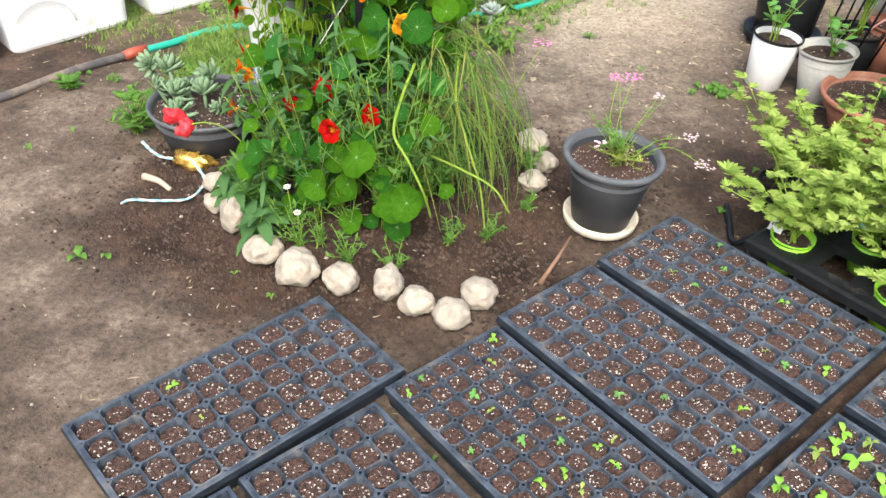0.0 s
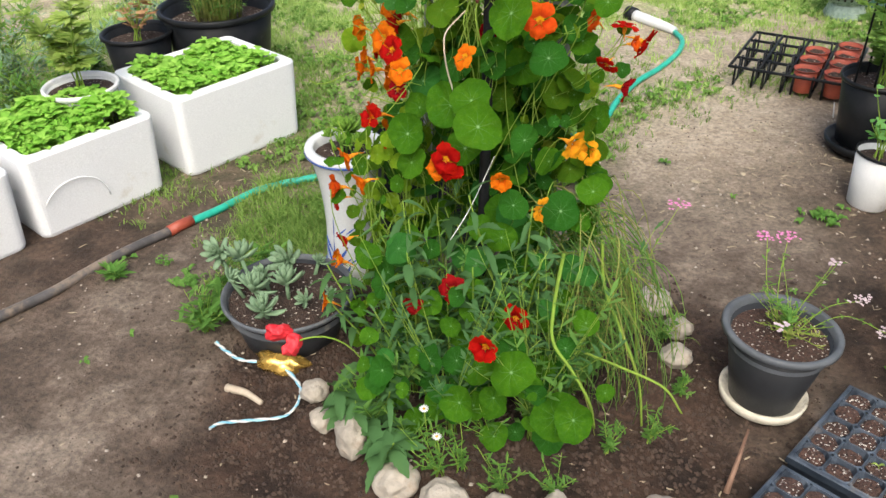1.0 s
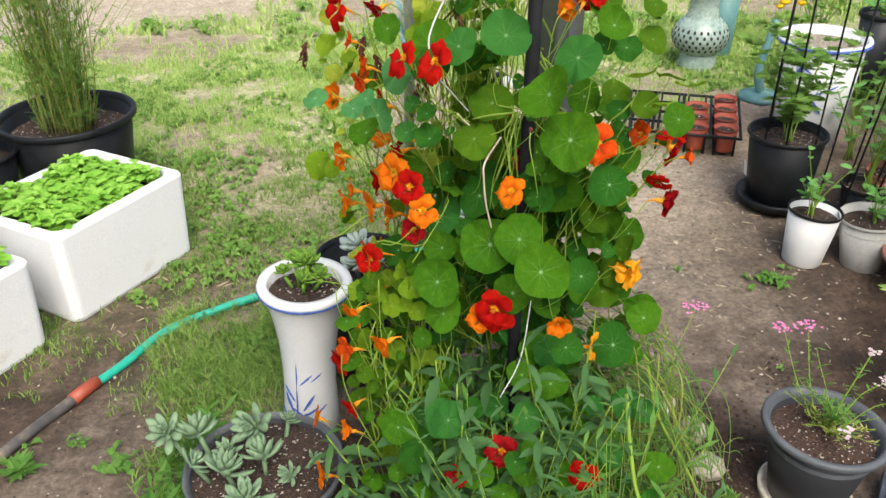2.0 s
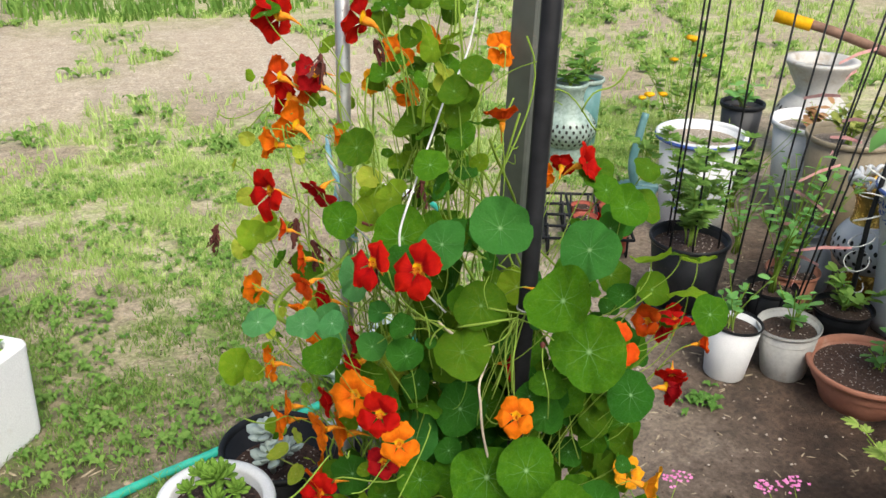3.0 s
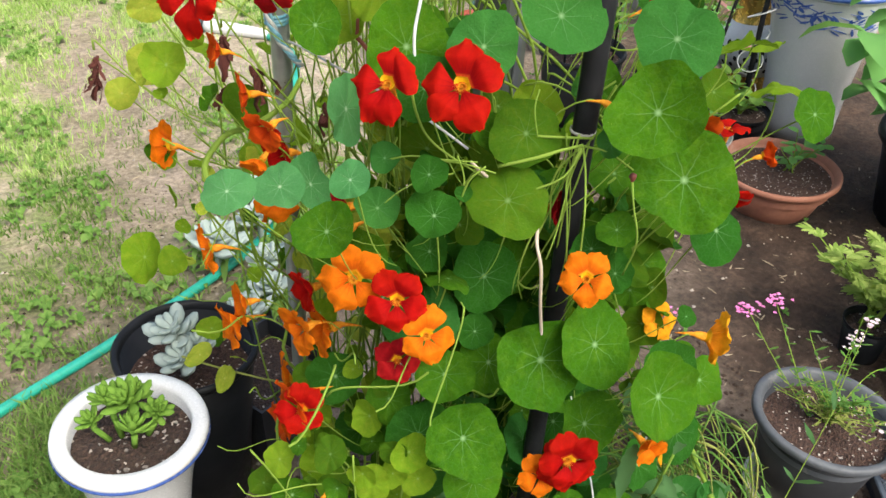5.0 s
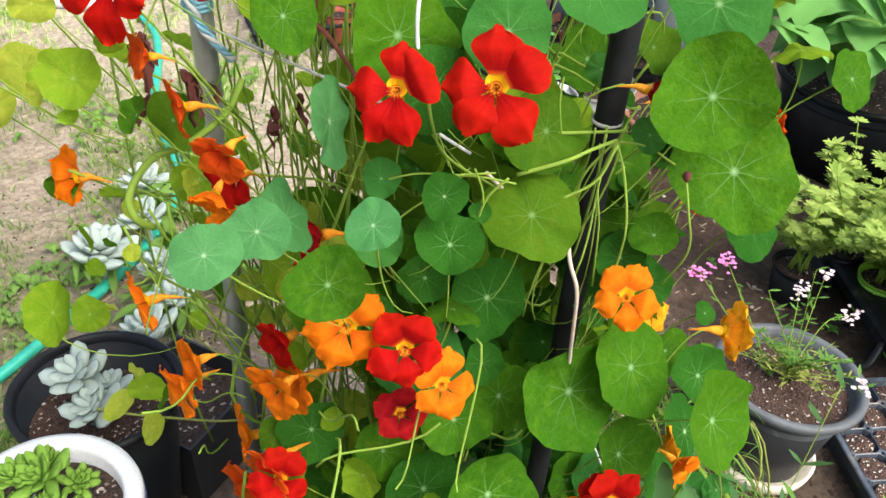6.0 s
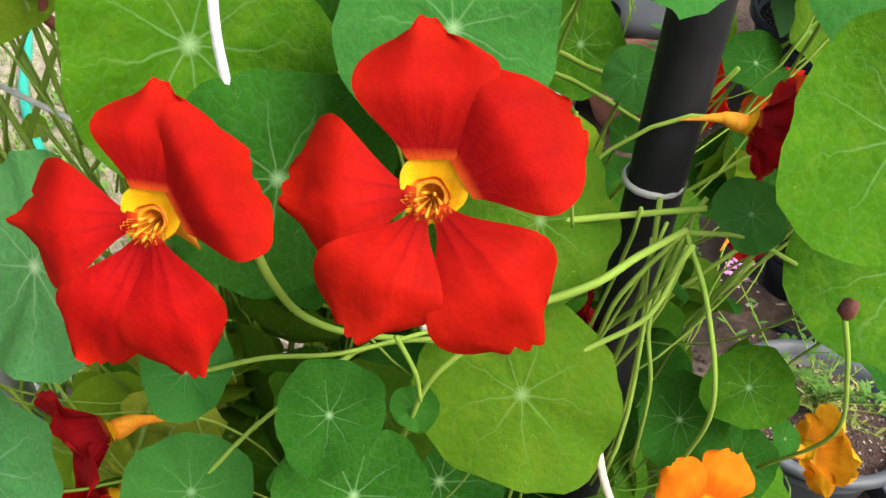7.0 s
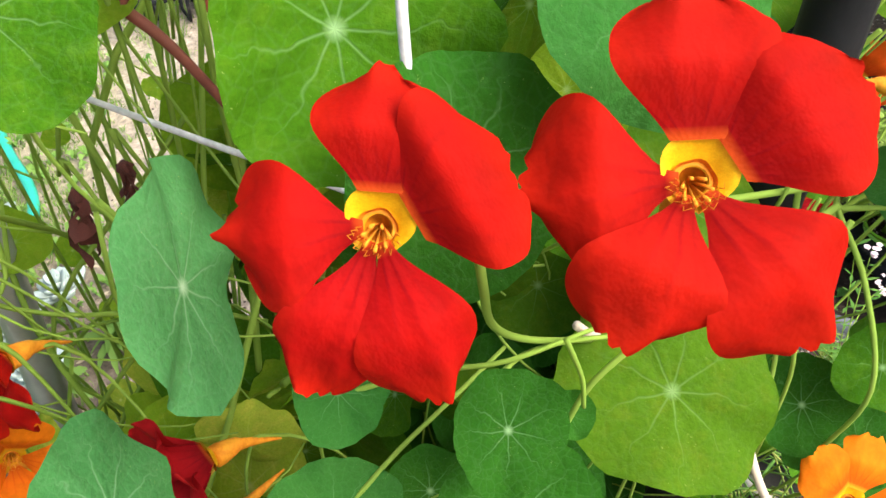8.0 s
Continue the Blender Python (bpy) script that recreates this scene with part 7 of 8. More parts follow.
lance_plant("grey-green lance-leaved plant under the nasturtium", 0.86, 2.76, 0.44, 70, 0.056, 1)
lance_plant("grey-green lance-leaved plant under the nasturtium", 0.97, 2.76, 0.44, 56, 0.055, 2)
lance_plant("grey-green lance-leaved plant by the bowl", 0.77, 2.79, 0.30, 42, 0.055, 3)
lance_plant("grey-green lance-leaved plant by the edging stones", 0.80, 2.65, 0.24, 28, 0.050, 4)
lance_plant("grey-green lance-leaved plant under the nasturtium", 1.05, 2.80, 0.48, 56, 0.055, 5)
lance_plant("broad drooping leaves over the edging stones", 0.74, 2.63, 0.15, 14, 0.065, 6, LANCE, spread=0.06, broad=1.45)
lance_plant("broad drooping leaves over the edging stones", 0.81, 2.54, 0.12, 14, 0.06, 7, LANCE, spread=0.06, broad=1.45)
lance_plant("dark leafy growth filling the mound's middle", 0.98, 2.92, 0.42, 84, 0.06, 8, LANCE)
lance_plant("dark leafy growth filling the mound's back", 1.12, 2.95, 0.40, 70, 0.05, 9, LANCE)
lance_plant("dark leafy growth behind the grey-green plants", 0.86, 2.93, 0.40, 56, 0.05, 10, LANCE)
lance_plant("grey-green lance-leaved plant at the mound's front", 0.90, 2.66, 0.22, 28, 0.042, 11)
lance_plant("grey-green lance-leaved plant at the mound's front", 1.06, 2.73, 0.30, 28, 0.042, 12)
for i in range(14):
    wisp("thin green stems tangled under the nasturtium", 0.78 + 0.032 * i, 2.62 + 0.055 * (i % 5), 0.16 + 0.055 * (i % 6), 14, 320 + i, (FINE, FINE, LANCE)[i % 3], "tangled_weed", 0.42, None, 0.3, None, 16, 0.020)
rng = random.Random(43)
for i in range(120):
    x, y = rng.uniform(0.76, 1.2), rng.uniform(2.58, 2.84)
    leaf(x, y, rng.uniform(0.10, 0.5) * (0.55 + (y - 2.58) * 1.7), rng.uniform(0.014, 0.030), rng.choice((MID, DEEP, DEEP, BLUE, MID)))


# ---- bundle of drying thin stems on the mound ----
def drying_bundle():
    t = thing("drying_stems", "sheaf of thin yellowing stems drooping over the mound", "dry stems", (1.18, 2.92, 0.03))
    rng = random.Random(77)
    for mt, n in ((STRAW, 85), (FINE, 75), (WEED, 50)):
        g = Geo()
        for i in range(n):
            top = Vector((rng.uniform(-0.16, 0.06), rng.uniform(-0.16, 0.08), rng.uniform(0.16, 0.44)))
            a = rng.uniform(-1.9, 0.9)
            reach = rng.uniform(0.06, 0.24)
            foot = Vector((top.x * 0.4 + reach * math.cos(a), top.y * 0.4 + reach * math.sin(a), rng.uniform(-0.01, 0.08)))
            crest = top + Vector((0.06 * math.cos(a), 0.06 * math.sin(a), rng.uniform(0.0, 0.10)))
            side = Vector((rng.uniform(-0.05, 0.05), rng.uniform(-0.05, 0.05), 0))
            line = bez(top, crest, foot + side + Vector((rng.uniform(0.0, 0.07) * math.cos(a), rng.uniform(0.0, 0.07) * math.sin(a), rng.uniform(0.10, 0.24))), foot, 9)
            g.tube(line, rng.uniform(0.0007, 0.0018), 5, 0.0007)
            for k in range(rng.randint(0, 3)):
                p = line[rng.randint(2, 8)]
                e = p + Vector((rng.uniform(-0.05, 0.05), rng.uniform(-0.05, 0.05), rng.uniform(-0.04, 0.03)))
                g.tube(bez(p, p * 0.6 + e * 0.4 + Vector((0, 0, 0.015)), p * 0.3 + e * 0.7 + Vector((0, 0, 0.01)), e, 5), 0.0007, 4, 0.0004)
        part("stem_tangle", g, mt, t, kind="stuff")
    for pts, w in ((((0.139, 2.726, 0.419), (0.127, 2.644, 0.363), (0.129, 2.592, 0.32), (0.165, 2.566, 0.278), (0.200, 2.556, 0.215), (0.215, 2.58, 0.13)), 0.0036),
                   (((0.213, 2.834, 0.388), (0.222, 2.779, 0.317), (0.258, 2.727, 0.25), (0.30, 2.70, 0.15), (0.32, 2.70, 0.02)), 0.0034),
                   (((0.20, 2.90, 0.40), (0.27, 2.86, 0.30), (0.30, 2.84, 0.16), (0.31, 2.84, 0.02)), 0.0030),
                   (((0.18, 2.72, 0.20), (0.27, 2.66, 0.21), (0.34, 2.64, 0.19), (0.38, 2.64, 0.13)), 0.0030)):
        part("thick_stem", Geo().tube([p - Vector((0.18, 2.92, 0.03)) for p in spline(pts, 7)], w, 7, w * 0.7), STEM, t)


drying_bundle()


for i, (x, y, h, n) in enumerate(((0.93, 2.52, 0.14, 14), (1.05, 2.50, 0.13, 14), (1.15, 2.51, 0.09, 12), (0.86, 2.58, 0.16, 12), (1.25, 2.62, 0.08, 10), (1.33, 2.66, 0.09, 12), (1.02, 2.60, 0.18, 14), (1.38, 2.98, 0.10, 14), (1.40, 2.80, 0.06, 8), (0.97, 2.54, 0.11, 10))):
    wisp("fine green weeds sprouting on the mound", x, y, h * 0.8, max(5, n // 2), 300 + i, FINE, leafy=14, size=0.013)


def daisy(x, y, h, seed):
    t = thing("daisy", "small white daisy with yellow eye on thin stem", "daisy", (x, y, height_at(x, y)))
    part("stem", Geo().tube([(0, 0, 0), (0.004, -0.003, h * 0.5), (0, -0.008, h)], 0.0009, 5), STEM, t)
    g = Geo()
    for i in range(11):
        a = i * 0.571
        d = Vector((math.cos(a), math.sin(a) * 0.85, 0.25 * math.sin(a)))
        g.strip([Vector((0, -0.008, h)) + d * 0.002, Vector((0, -0.008, h)) + d * 0.006, Vector((0, -0.008, h)) + d * 0.0095], [0.0009, 0.0017, 0.0009], (-d.y, d.x, 0))
    part("petal_ring", g, TWINE, t)
    part("eye", bumpy(0.0034, 1, 0.1, 2, 0, (1, 1, 0.6)).mesh("eye", YELLOW), YELLOW, t).matrix_basis = pose(0, -0.008, h)


poppy = thing("poppy", "crumpled pinkish-red poppy nodding before the bowl", "poppy", (0.615, 2.628, 0.256))
for k, (x, y, z, r, sq, rx, rz) in enumerate(((-0.008, 0.004, 0.006, 0.027, 0.5, 35, 20), (0.019, -0.010, -0.010, 0.019, 0.55, -20, 60))):
    g = bumpy(r, 4, 0.5, 1.3, 3.0 + 5 * k, (1.0, sq, 0.95))
    g.v = [(a + 0.10 * r * math.sin(160 * c), b, c + 0.08 * r * math.sin(210 * a)) for a, b, c in g.v]
    part("petal", g, POPPY, poppy).matrix_basis = pose(x, y, z, rx, 10, rz)
part("stem", Geo().tube(bez((0.02, -0.005, -0.01), (0.09, 0.0, 0.03), (0.15, 0.04, -0.02), (0.17, 0.06, -0.22), 10), 0.0016, 6), STEM, poppy)
daisy(0.965, 2.56, 0.13, 1)
daisy(0.925, 2.535, 0.10, 2)
daisy(0.90, 2.55, 0.15, 3)

# ---- plants in pots ----
wisp("dry yellow stems sprawling over the pot's soil", 1.60, 2.845, 0.075, 26, 404, STRAW, "dry_alyssum", 1.3, None, 0.5, 0.165, 8, 0.010, "dead plant")
wisp("wispy alyssum with pink and pale florets in pot", 1.60, 2.845, 0.17, 10, 400, FINE, "alyssum", 0.8, (PALEPINK, 0.15), 0.45, 0.17, 16, 0.012, "alyssum")
def sprig(label, x, y, z, pts, florets, seed):
    t = thing("pink_sprig", label, "flower", (x, y, z))
    rng = random.Random(seed)
    line = spline(pts, 6)
    part("stem", Geo().tube(line, 0.0011, 5, 0.0007), STEM, t)
    g = Geo()
    for k in range(16):
        p = line[int(k * (len(line) - 2) / 16)]
        b, r = rng.uniform(0, 6.283), 0.011 * rng.uniform(0.7, 1.4)
        d = Vector((math.cos(b), math.sin(b), rng.uniform(0, 0.6)))
        g.strip([p, p + d * r * 0.6, p + d * r], [r * 0.08, r * 0.18, r * 0.03], (-math.sin(b), math.cos(b), 0))
    part("leaves", g, FINE, t)
    fg = Geo()
    for k in range(26):
        c = line[-1] + Vector((rng.uniform(-0.022, 0.022), rng.uniform(-0.014, 0.014), rng.uniform(-0.004, 0.010)))
        fg.add([c + Vector((0.0034 * math.cos(w), 0.0034 * math.sin(w), 0.001 + 0.0012 * math.sin(2 * w + k))) for w in [j * 1.2566 for j in range(5)]], [(0, 1, 2, 3, 4)])
    part("floret_head", fg, florets, t, kind="stuff")


sprig("bright pink floret cluster on a thin sprig", 1.585, 2.86, 0.17, [(0, 0, 0), (0.0, 0.06, 0.08), (0.02, 0.135, 0.147)], PINK, 1)
sprig("bright pink floret cluster on a thin sprig", 1.585, 2.86, 0.17, [(0, 0, 0), (-0.02, 0.07, 0.07), (-0.015, 0.16, 0.13)], PINK, 2)
sprig("pale pink florets drooping over the pot's rim", 1.62, 2.86, 0.17, [(0, 0, 0), (0.06, 0.03, 0.05), (0.13, 0.06, 0.05)], PALEPINK, 3)
sprig("pale pink florets drooping over the pot's rim", 1.62, 2.85, 0.17, [(0, 0, 0), (0.08, 0.0, 0.06), (0.17, -0.01, 0.03)], PALEPINK, 4)
sprig("purple floret on a thin sprig by the mound", 1.28, 2.95, 0.03, [(0, 0, 0), (0.04, 0.04, 0.2), (0.1, 0.08, 0.33)], PINK, 5)


succulent_leaves = {}


def succulent_leaf(material, fat):
    """One thick pointed leaf, 1 long, along +x."""
    if (material.name, fat) not in succulent_leaves:
        g, k = Geo(), []
        for x, z, w in ((0.05, 0.0, 0.45), (0.3, -0.02, 0.8), (0.62, 0.03, 1.0), (0.88, 0.11, 0.72), (1.0, 0.17, 0.1)):
            for j in range(6):
                q = j * math.pi / 3
                k.append((x, fat * w * math.cos(q), z + fat * w * math.sin(q) * (0.55 if math.sin(q) < 0 else 0.3)))
        f = [(r * 6 + m, r * 6 + (m + 1) % 6, r * 6 + 6 + (m + 1) % 6, r * 6 + 6 + m) for r in range(4) for m in range(6)]
        succulent_leaves[(material.name, fat)] = g.add(k, f + [tuple(range(24, 30))]).mesh("leaf", material)
    return succulent_leaves[(material.name, fat)]


def rosette(parent, x, y, z, r, n, material, fat=0.30, tilt=(0, 0), up=0.5, name="rosette", seed=0):
    """A succulent rosette: a small bud with thick pointed leaves in a spiral."""
    rng = random.Random(seed + int(x * 1000) + int(y * 977))
    o = part(name, bumpy(r * 0.16, 1, 0.1, 2.0, seed, (1, 1, 1.6)), material, parent)
    o.matrix_basis = pose(x, y, z, *tilt, 0)
    for i in range(n):
        t = i / n
        q = r * (1.05 - 0.62 * t) * rng.uniform(0.9, 1.1)
        lf = part("leaf", succulent_leaf(material, fat), material, o)
        lf.matrix_basis = pose(0, 0, r * (0.42 * t - 0.1), 0, -(6 + 75 * up * t + rng.uniform(-6, 6)), i * 137.5) @ Matrix.Scale(q, 4)
    return o


bowl_plant = thing("felted_succulents", "grey-green felted succulents filling half the bowl", "succulent", (0.512, 2.955, 0.105))
rng = random.Random(8)
for i, (u, w, z, r, n) in enumerate(((0.0, 0.078, 0.045, 0.056, 15), (0.0, -0.012, 0.045, 0.046, 13), (-0.075, -0.02, 0.04, 0.045, 13), (-0.05, -0.098, 0.03, 0.048, 12), (0.042, -0.052, 0.018, 0.032, 9), (-0.11, 0.078, 0.065, 0.052, 14), (-0.165, 0.105, 0.06, 0.046, 12), (-0.13, 0.02, 0.04, 0.038, 11), (-0.06, 0.045, 0.03, 0.036, 10), (0.07, 0.10, 0.02, 0.024, 8), (0.095, -0.02, 0.012, 0.02, 6))):
    x, y = 0.97 * u - 0.24 * w, 0.24 * u + 0.97 * w
    rosette(bowl_plant, x, y, z + 0.006, r * rng.uniform(0.92, 1.18), n + 9, FELT, 0.20, (rng.uniform(-45, 45), rng.uniform(-45, 45)), 0.95, seed=i)
    part("stem", Geo().tube([(x * 0.8, y * 0.8, -0.01), (x, y, z + 0.005)], 0.005, 6), FELT, bowl_plant)

jade = thing("green_rosettes", "bright green aeonium rosettes in the vase", "succulent", (0.603, 3.212, 0.362))
for i, (x, y, z, r) in enumerate(((0.012, 0.0, 0.045, 0.036), (0.005, -0.03, 0.025, 0.028), (-0.035, 0.015, 0.02, 0.022), (0.04, -0.01, 0.02, 0.024), (0.02, 0.025, 0.03, 0.026), (-0.01, 0.012, 0.05, 0.026))):
    rosette(jade, x, y, z + 0.012, r * 1.05, 24, JADE, 0.22, (rng.uniform(-30, 30), rng.uniform(-30, 30)), 1.0)
    part("stem", Geo().tube([(x * 0.6, y * 0.6, -0.005), (x, y, z)], 0.004, 6), JADE, jade)
ghost = thing("ghost_plant", "pale powdery ghost plant leaning in the black pot", "succulent", (0.722, 3.382, 0.285))
for i, (x, y, z, r) in enumerate(((0.0, 0.015, 0.06, 0.048), (-0.005, -0.03, 0.04, 0.042), (0.025, 0.0, 0.03, 0.036))):
    rosette(ghost, x, y, z, r, 15, GHOST, 0.30, (rng.uniform(-30, 10), rng.uniform(-25, 25)), 0.45)
    part("stem", Geo().tube([(x * 0.5, y * 0.5, -0.005), (x, y, z)], 0.006, 6), GHOST, ghost)
for i, (x, y, r) in enumerate(((0.955, 3.95, 0.075), (1.08, 4.0, 0.06), (0.92, 3.69, 0.06), (1.03, 3.84, 0.05), (1.14, 4.12, 0.06), (1.0, 3.74, 0.05), (1.12, 3.86, 0.05))):
    e = thing("echeveria", "pale grey echeveria rosette growing in the grass", "succulent", (x, y, height_at(x, y) + 0.0), group="echeverias in the grass")
    part("stem", Geo().tube([(0, 0, -0.01), (0, 0, 0.10)], 0.007, 6), GHOST, e)
    rosette(e, 0, 0, 0.08, r, 20, GHOST, 0.30, (rng.uniform(-20, 5), rng.uniform(-15, 15)), 0.55, seed=i)
for i in range(7):
    lance_plant("leafy green weed between the echeverias", 0.9 + 0.3 * rng.random(), 3.62 + 0.5 * rng.random(), 0.10, 28, 0.045, 500 + i, WEED, "leafy_weed", 0.07)


def shrub(name, label, x, y, z, h, spread, n, size, material, seed, category="plant", lobed=True, stems=14, big=False):
    """Branching stems with small divided leaves spread through the crown."""
    t = thing(name, label, category, (x, y, z))
    rng = random.Random(seed)
    crown, stem = Geo(), Geo()
    lines = []
    for i in range(stems):
        a, q = rng.uniform(0, 6.283), spread * math.sqrt(rng.random())
        top = Vector((q * math.cos(a), q * math.sin(a), h * rng.uniform(0.5, 1.05)))
        line = bez((rng.uniform(-0.015, 0.015), rng.uniform(-0.015, 0.015), 0), (0, 0, h * 0.3), top * 0.75, top, 10)
        lines.append(line)
        stem.tube(line, 0.0022, 5, 0.001)
    for i in range(n):
        p = rng.choice(lines)[rng.randint(3, 10)]
        b, r = rng.uniform(0, 6.283), size * rng.uniform(0.6, 1.25)
        d = Vector((math.cos(b), math.sin(b), rng.uniform(-0.15, 0.5)))
        if big:
            w = r * 0.32
            lf = Geo().strip([p + d * r * 0.1, p + d * r * 0.35 + Vector((0, 0, 0.06 * r)), p + d * r * 0.7 + Vector((0, 0, 0.03 * r)), p + d * r * 0.95 + Vector((0, 0, -0.1 * r)), p + d * r * 1.15 + Vector((0, 0, -0.28 * r))], [w * 0.15, w * 0.85, w, w * 0.7, w * 0.06], (-d.y, d.x, rng.uniform(-0.4, 0.4)), 0.22)
            part("leaf", lf, material, t)
            continue
        for k in ((-0.75, -0.35, 0, 0.35, 0.75) if lobed else (0,)):
            e = Vector((d.x * math.cos(k) - d.y * math.sin(k), d.x * math.sin(k) + d.y * math.cos(k), d.z * (1 - 0.3 * abs(k))))
            m = r * (1 - 0.35 * abs(k))
            w = m * (0.13 if lobed else 0.3)
            crown.strip([p + d * r * 0.12, p + e * m * 0.5, p + e * m * 0.85, p + e * m * 1.05], [w * 0.5, w, w * 0.9, w * 0.1], (-e.y, e.x, rng.uniform(-0.3, 0.3)), 0.3)
    if not big:
        part("leaves", crown, material, t, kind="stuff")
    part("stem_tangle", stem, STEM, t, kind="stuff")
    return t


def feathery_bundle():
    """A thick sheaf of feathery shoots tied upright in the tub."""
    t = thing("cypress_vine", "thick sheaf of feathery green shoots tied upright", "feathery plant", (-0.19, 4.46, 0.24))
    rng = random.Random(640)
    crown, stem = Geo(), Geo()
    for i in range(130):
        a, q = rng.uniform(0, 6.283), 0.085 * math.sqrt(rng.random())
        foot = Vector((q * math.cos(a), q * math.sin(a), 0))
        h = rng.uniform(0.35, 0.95)
        top = foot * rng.uniform(0.6, 2.6) + Vector((rng.uniform(-0.12, 0.12), rng.uniform(-0.12, 0.12), h))
        line = bez(foot, foot * 1.5 + Vector((rng.uniform(-0.05, 0.05), rng.uniform(-0.05, 0.05), h * 0.4)), foot * 1.2 + Vector((rng.uniform(-0.09, 0.09), rng.uniform(-0.09, 0.09), h * 0.75)), top, 12)
        stem.tube(line, 0.0015, 4, 0.0006)
        for k in range(46):
            p = line[1 + int(k * 11 / 46)]
            b, r = rng.uniform(0, 6.283), rng.uniform(0.012, 0.042)
            d = Vector((math.cos(b), math.sin(b), rng.uniform(-0.3, 0.9)))
            crown.strip([p, p + d * r * 0.5 + Vector((0, 0, 0.003)), p + d * r], [0.0008, 0.0019, 0.0004], (-math.sin(b), math.cos(b), 0))
    part("leaves", crown, FINE, t, kind="stuff")
    part("stem_tangle", stem, STRAW, t, kind="stuff")


for i, (x, y) in enumerate(lime_at):
    shrub("chrysanthemum", "yellow-green chrysanthemum with divided leaves in lime pot", x, y, 0.075, 0.22, 0.20, 270, 0.030, MUMS, 600 + i, "chrysanthemum", True, 15)
for i, (x, y) in enumerate(((2.00, 3.02), (2.13, 2.99), (2.26, 2.91), (2.38, 2.83))):
    flower_pot("flower_pot", "small black pot of chrysanthemum behind the carrier tray", x, y, 0.050, 0.040, 0.09, BLACK, BLACK, POTTING, 0.85, 0.002, 0.006, group="black pots behind the tray")
    shrub("chrysanthemum", "loose pale green chrysanthemum with feathery divided leaves", x, y, 0.075, 0.25, 0.17, 210, 0.032, MUMS, 660 + i, "chrysanthemum", True, 14)
shrub("leafy_greens", "broad fresh green leaves crowding the black planter", 2.56, 3.26, 0.20, 0.32, 0.34, 150, 0.14, BROAD, 620, "leafy plant", False, 18, True)
shrub("leafy_greens", "broad fresh green leaves crowding the black tub", 2.62, 2.78, 0.18, 0.28, 0.30, 110, 0.13, BROAD, 621, "leafy plant", False, 18, True)
shrub("tomato_plant", "young green plant with thin leaves in black pot", 2.10, 4.085, 0.22, 0.36, 0.24, 380, 0.042, WEED, 622, "plant", True, 10)
shrub("fuchsia", "small green plant trained on the wire cage", 2.02, 3.735, 0.14, 0.22, 0.09, 40, 0.030, BROAD, 623, "plant", False, 7)
shrub("fuchsia", "sparse leafy shoots in weathered pot", 2.18, 3.685, 0.13, 0.16, 0.08, 30, 0.035, BROAD, 624, "plant", False, 6)
shrub("climber", "tangled green climber among the trellis cages", 2.30, 3.92, 0.12, 0.50, 0.16, 120, 0.030, BROAD, 625, "plant", False, 14)
shrub("climber", "tangled green climber among the trellis cages", 2.42, 3.98, 0.12, 0.42, 0.16, 100, 0.028, FINE, 626, "plant", True, 14)
shrub("small_plant", "green tuft beside the gold pierced jar", 2.47, 3.80, 0.08, 0.10, 0.09, 60, 0.035, WEED, 627, "plant", False, 8)
shrub("seedling_plant", "single green seedling in the terracotta bowl", 2.33, 3.50, 0.09, 0.10, 0.06, 26, 0.036, BROAD, 628, "plant", False, 4)
shrub("sunflower", "large-leaved plant in the blue-rimmed planter", 2.71, 3.775, 0.40, 0.33, 0.16, 22, 0.13, BROAD, 629, "plant", False, 6, True)
shrub("weedy_tuft", "green weeds between the buckets", 2.75, 4.75, 0.0, 0.35, 0.2, 110, 0.03, FINE, 630, "weeds", True, 16)
shrub("weedy_tuft", "green weeds behind the white bucket", 3.3, 4.7, 0.0, 0.4, 0.25, 100, 0.03, WEED, 631, "weeds", False, 16)
shrub("marigold", "marigold bush by the teal stand", 2.66, 5.25, 0.0, 0.34, 0.16, 120, 0.03, FINE, 632, "marigold", True, 16)
shrub("jar_grass", "upright grass growing from celadon jar", 2.36, 5.47, 0.32, 0.16, 0.05, 26, 0.07, FINE, 633, "plant", False, 8)
shrub("jar_grass", "upright grass growing from teal pot", 2.52, 5.62, 0.30, 0.20, 0.06, 26, 0.07, FINE, 634, "plant", False, 8)
shrub("zinnia", "tall zinnias growing behind the buckets", 3.0, 5.6, 0.0, 0.55, 0.3, 120, 0.045, WEED, 635, "zinnia", False, 14)
rng = random.Random(19)
for i, (x, y, z, mt, r) in enumerate(((2.60, 5.2, 0.36, YELLOW, 0.022), (2.72, 5.28, 0.33, YELLOW, 0.02), (2.66, 5.35, 0.30, YELLOW, 0.018), (3.02, 5.55, 0.50, YELLOW, 0.03), (3.12, 5.6, 0.40, YELLOW, 0.02), (3.1, 5.75, 0.75, REDPOT, 0.025), (2.9, 5.5, 0.42, YELLOW, 0.02))):
    t = thing("marigold_flower", "round yellow flower head" if mt is YELLOW else "red flower head on tall stem", "flower", (x, y, z), group="flower heads at the back")
    part("head", bumpy(r, 2, 0.5, 3.0, i, (1, 1, 0.5)), mt, t)
    part("stem", Geo().tube([(0, 0, 0), (0.01, 0.01, -z * 0.6), (0, 0, -z)], 0.002, 5), STEM, t)
shrub("dry_plant", "dry tan stalks and leaves in the tan pot", 2.96, 4.41, 0.36, 0.16, 0.13, 90, 0.04, STRAW, 644, "dead plant", False, 14)
shrub("dry_plant", "dry brown growth in the white bucket", 3.06, 4.70, 0.31, 0.10, 0.13, 60, 0.04, DRY, 645, "dead plant", False, 10)
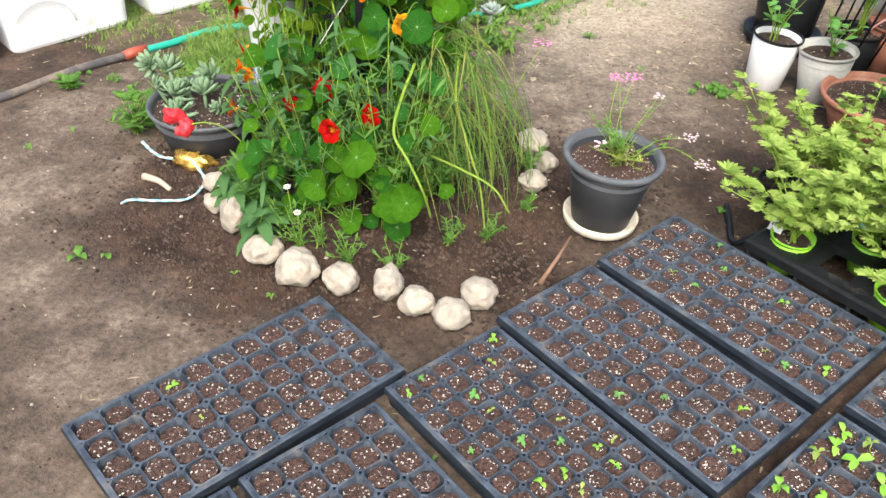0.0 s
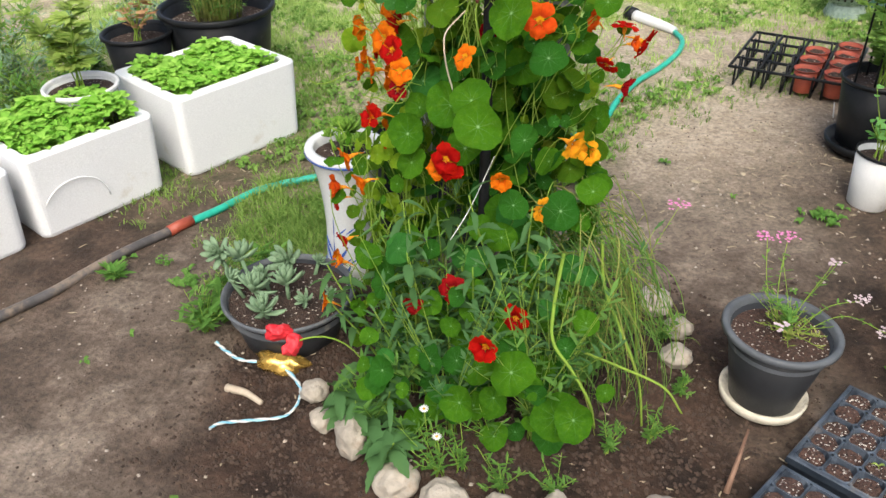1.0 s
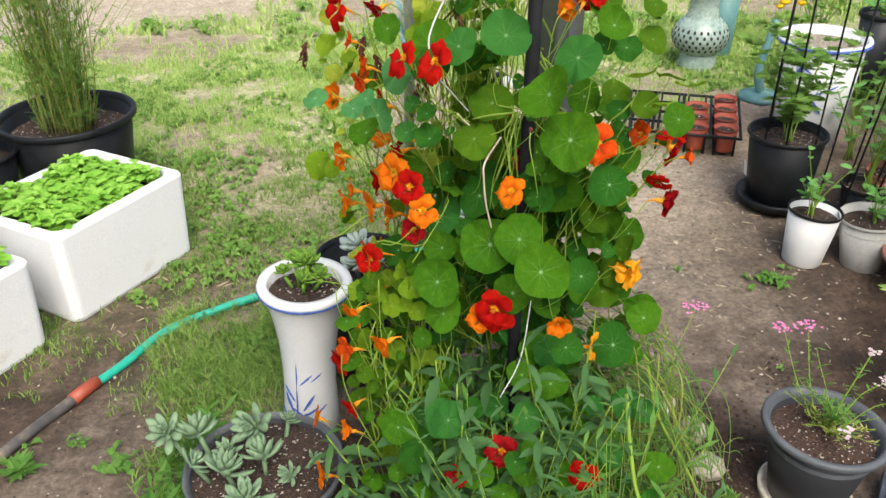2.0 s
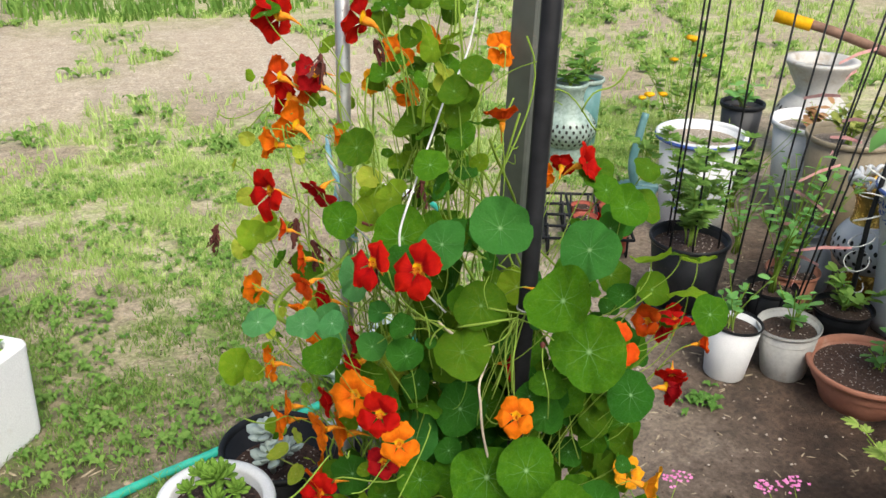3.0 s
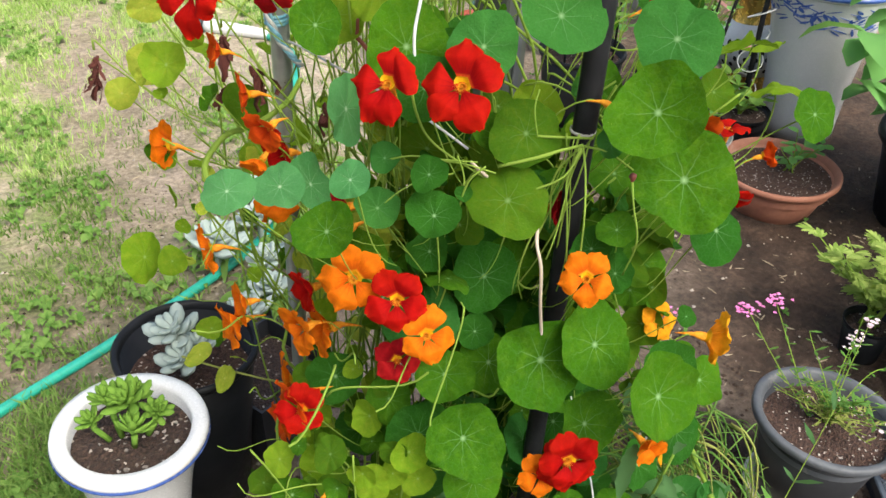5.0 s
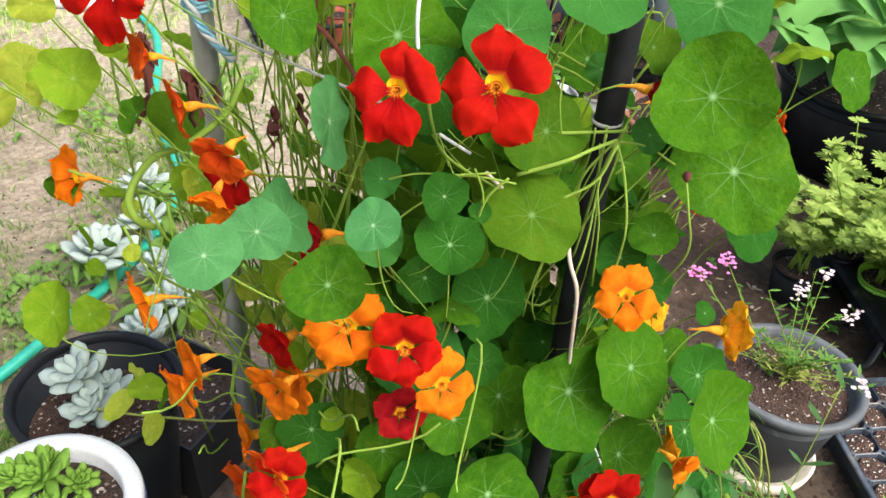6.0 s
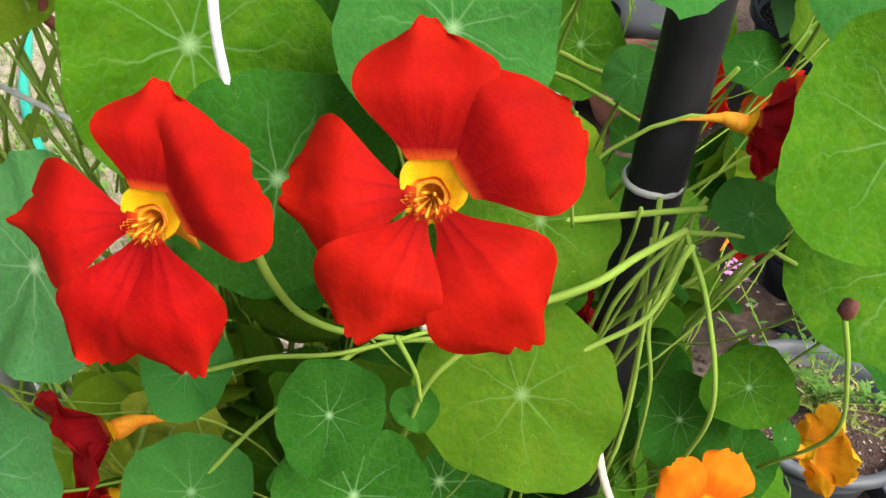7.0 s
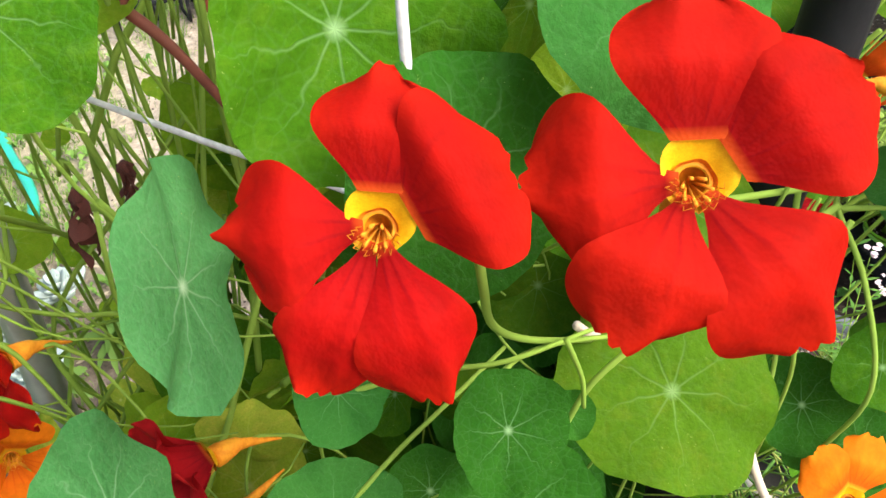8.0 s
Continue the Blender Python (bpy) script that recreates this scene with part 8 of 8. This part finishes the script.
shrub("young_plant", "fresh green seedlings in the charcoal pot", 2.93, 5.0, 0.32, 0.12, 0.09, 30, 0.05, BROAD, 646, "plant", False, 7)
shrub("violet", "purple flowered plant by the blue-rimmed tub", 2.52, 4.38, 0.0, 0.36, 0.1, 60, 0.03, BROAD, 636, "plant", False, 10)
feathery_bundle()
wisp("loose feathery shoots round the tub's bundle", -0.17, 4.44, 0.62, 46, 641, FINE, "cypress_vine", 0.55, None, 0.35, 0.24, 10, 0.016, "feathery plant")
shrub("dry_plant", "dried brown leaves on thin stems in bowl pot", -0.43, 4.27, 0.22, 0.22, 0.10, 60, 0.035, DRY, 642, "dead plant", False, 10)
shrub("young_plant", "yellow-green young plant in small white pot", -0.345, 3.70, 0.28, 0.30, 0.17, 90, 0.065, MUMS, 643, "plant", True, 6)
for i, (x, y, h) in enumerate(((-0.62, 3.95, 0.3), (-0.85, 4.1, 0.35), (-0.72, 4.4, 0.3), (-0.95, 3.75, 0.3), (-0.6, 3.62, 0.22), (-0.62, 4.75, 0.3), (-1.1, 4.4, 0.35))):
    wisp("grey-green lavender bush behind the foam boxes", x, y, h, 46, 650 + i, FELT if i % 3 else FINE, "lavender", 0.65, None, 0.3, None, 12, 0.03, "lavender")
for i, (x, y, h, n) in enumerate(((0.30, 2.93, 0.10, 18), (0.36, 3.06, 0.12, 26), (0.42, 3.13, 0.10, 20), (-0.02, 3.12, 0.03, 10), (0.34, 2.98, 0.07, 14), (-0.45, 3.0, 0.10, 16))):
    wisp("wiry grass tuft beside the bowl", x, y, h, n, 680 + i, FINE, "grass_tuft", 0.8, None, 0.2, None, 6, 0.03, "grass")
trailing = thing("pale_creeper", "pale yellow-green leaves trailing over the black pot", "creeper", (0.725, 3.270, 0.385))
for i, (x, y, z, r) in enumerate(((0.0, 0.0, 0.015, 0.021), (0.022, -0.025, -0.02, 0.021), (0.035, 0.015, 0.03, 0.017), (0.052, -0.005, -0.01, 0.013))):
    o = part("leaf", round_leaf(SALLOW, i), SALLOW, trailing)
    o.matrix_basis = pose(x, y, z, 35, -25, 50 * i) @ Matrix.Diagonal((1.0, 0.62, 1.0, 1.0)) @ Matrix.Scale(r, 4)
part("stem", Geo().tube(spline([(0.17, -0.12, -0.01), (0.11, -0.06, -0.045), (0.05, -0.02, -0.03), (0.0, 0.0, 0.0), (-0.02, 0.02, 0.005)]), 0.0016, 6), STRAW, trailing)
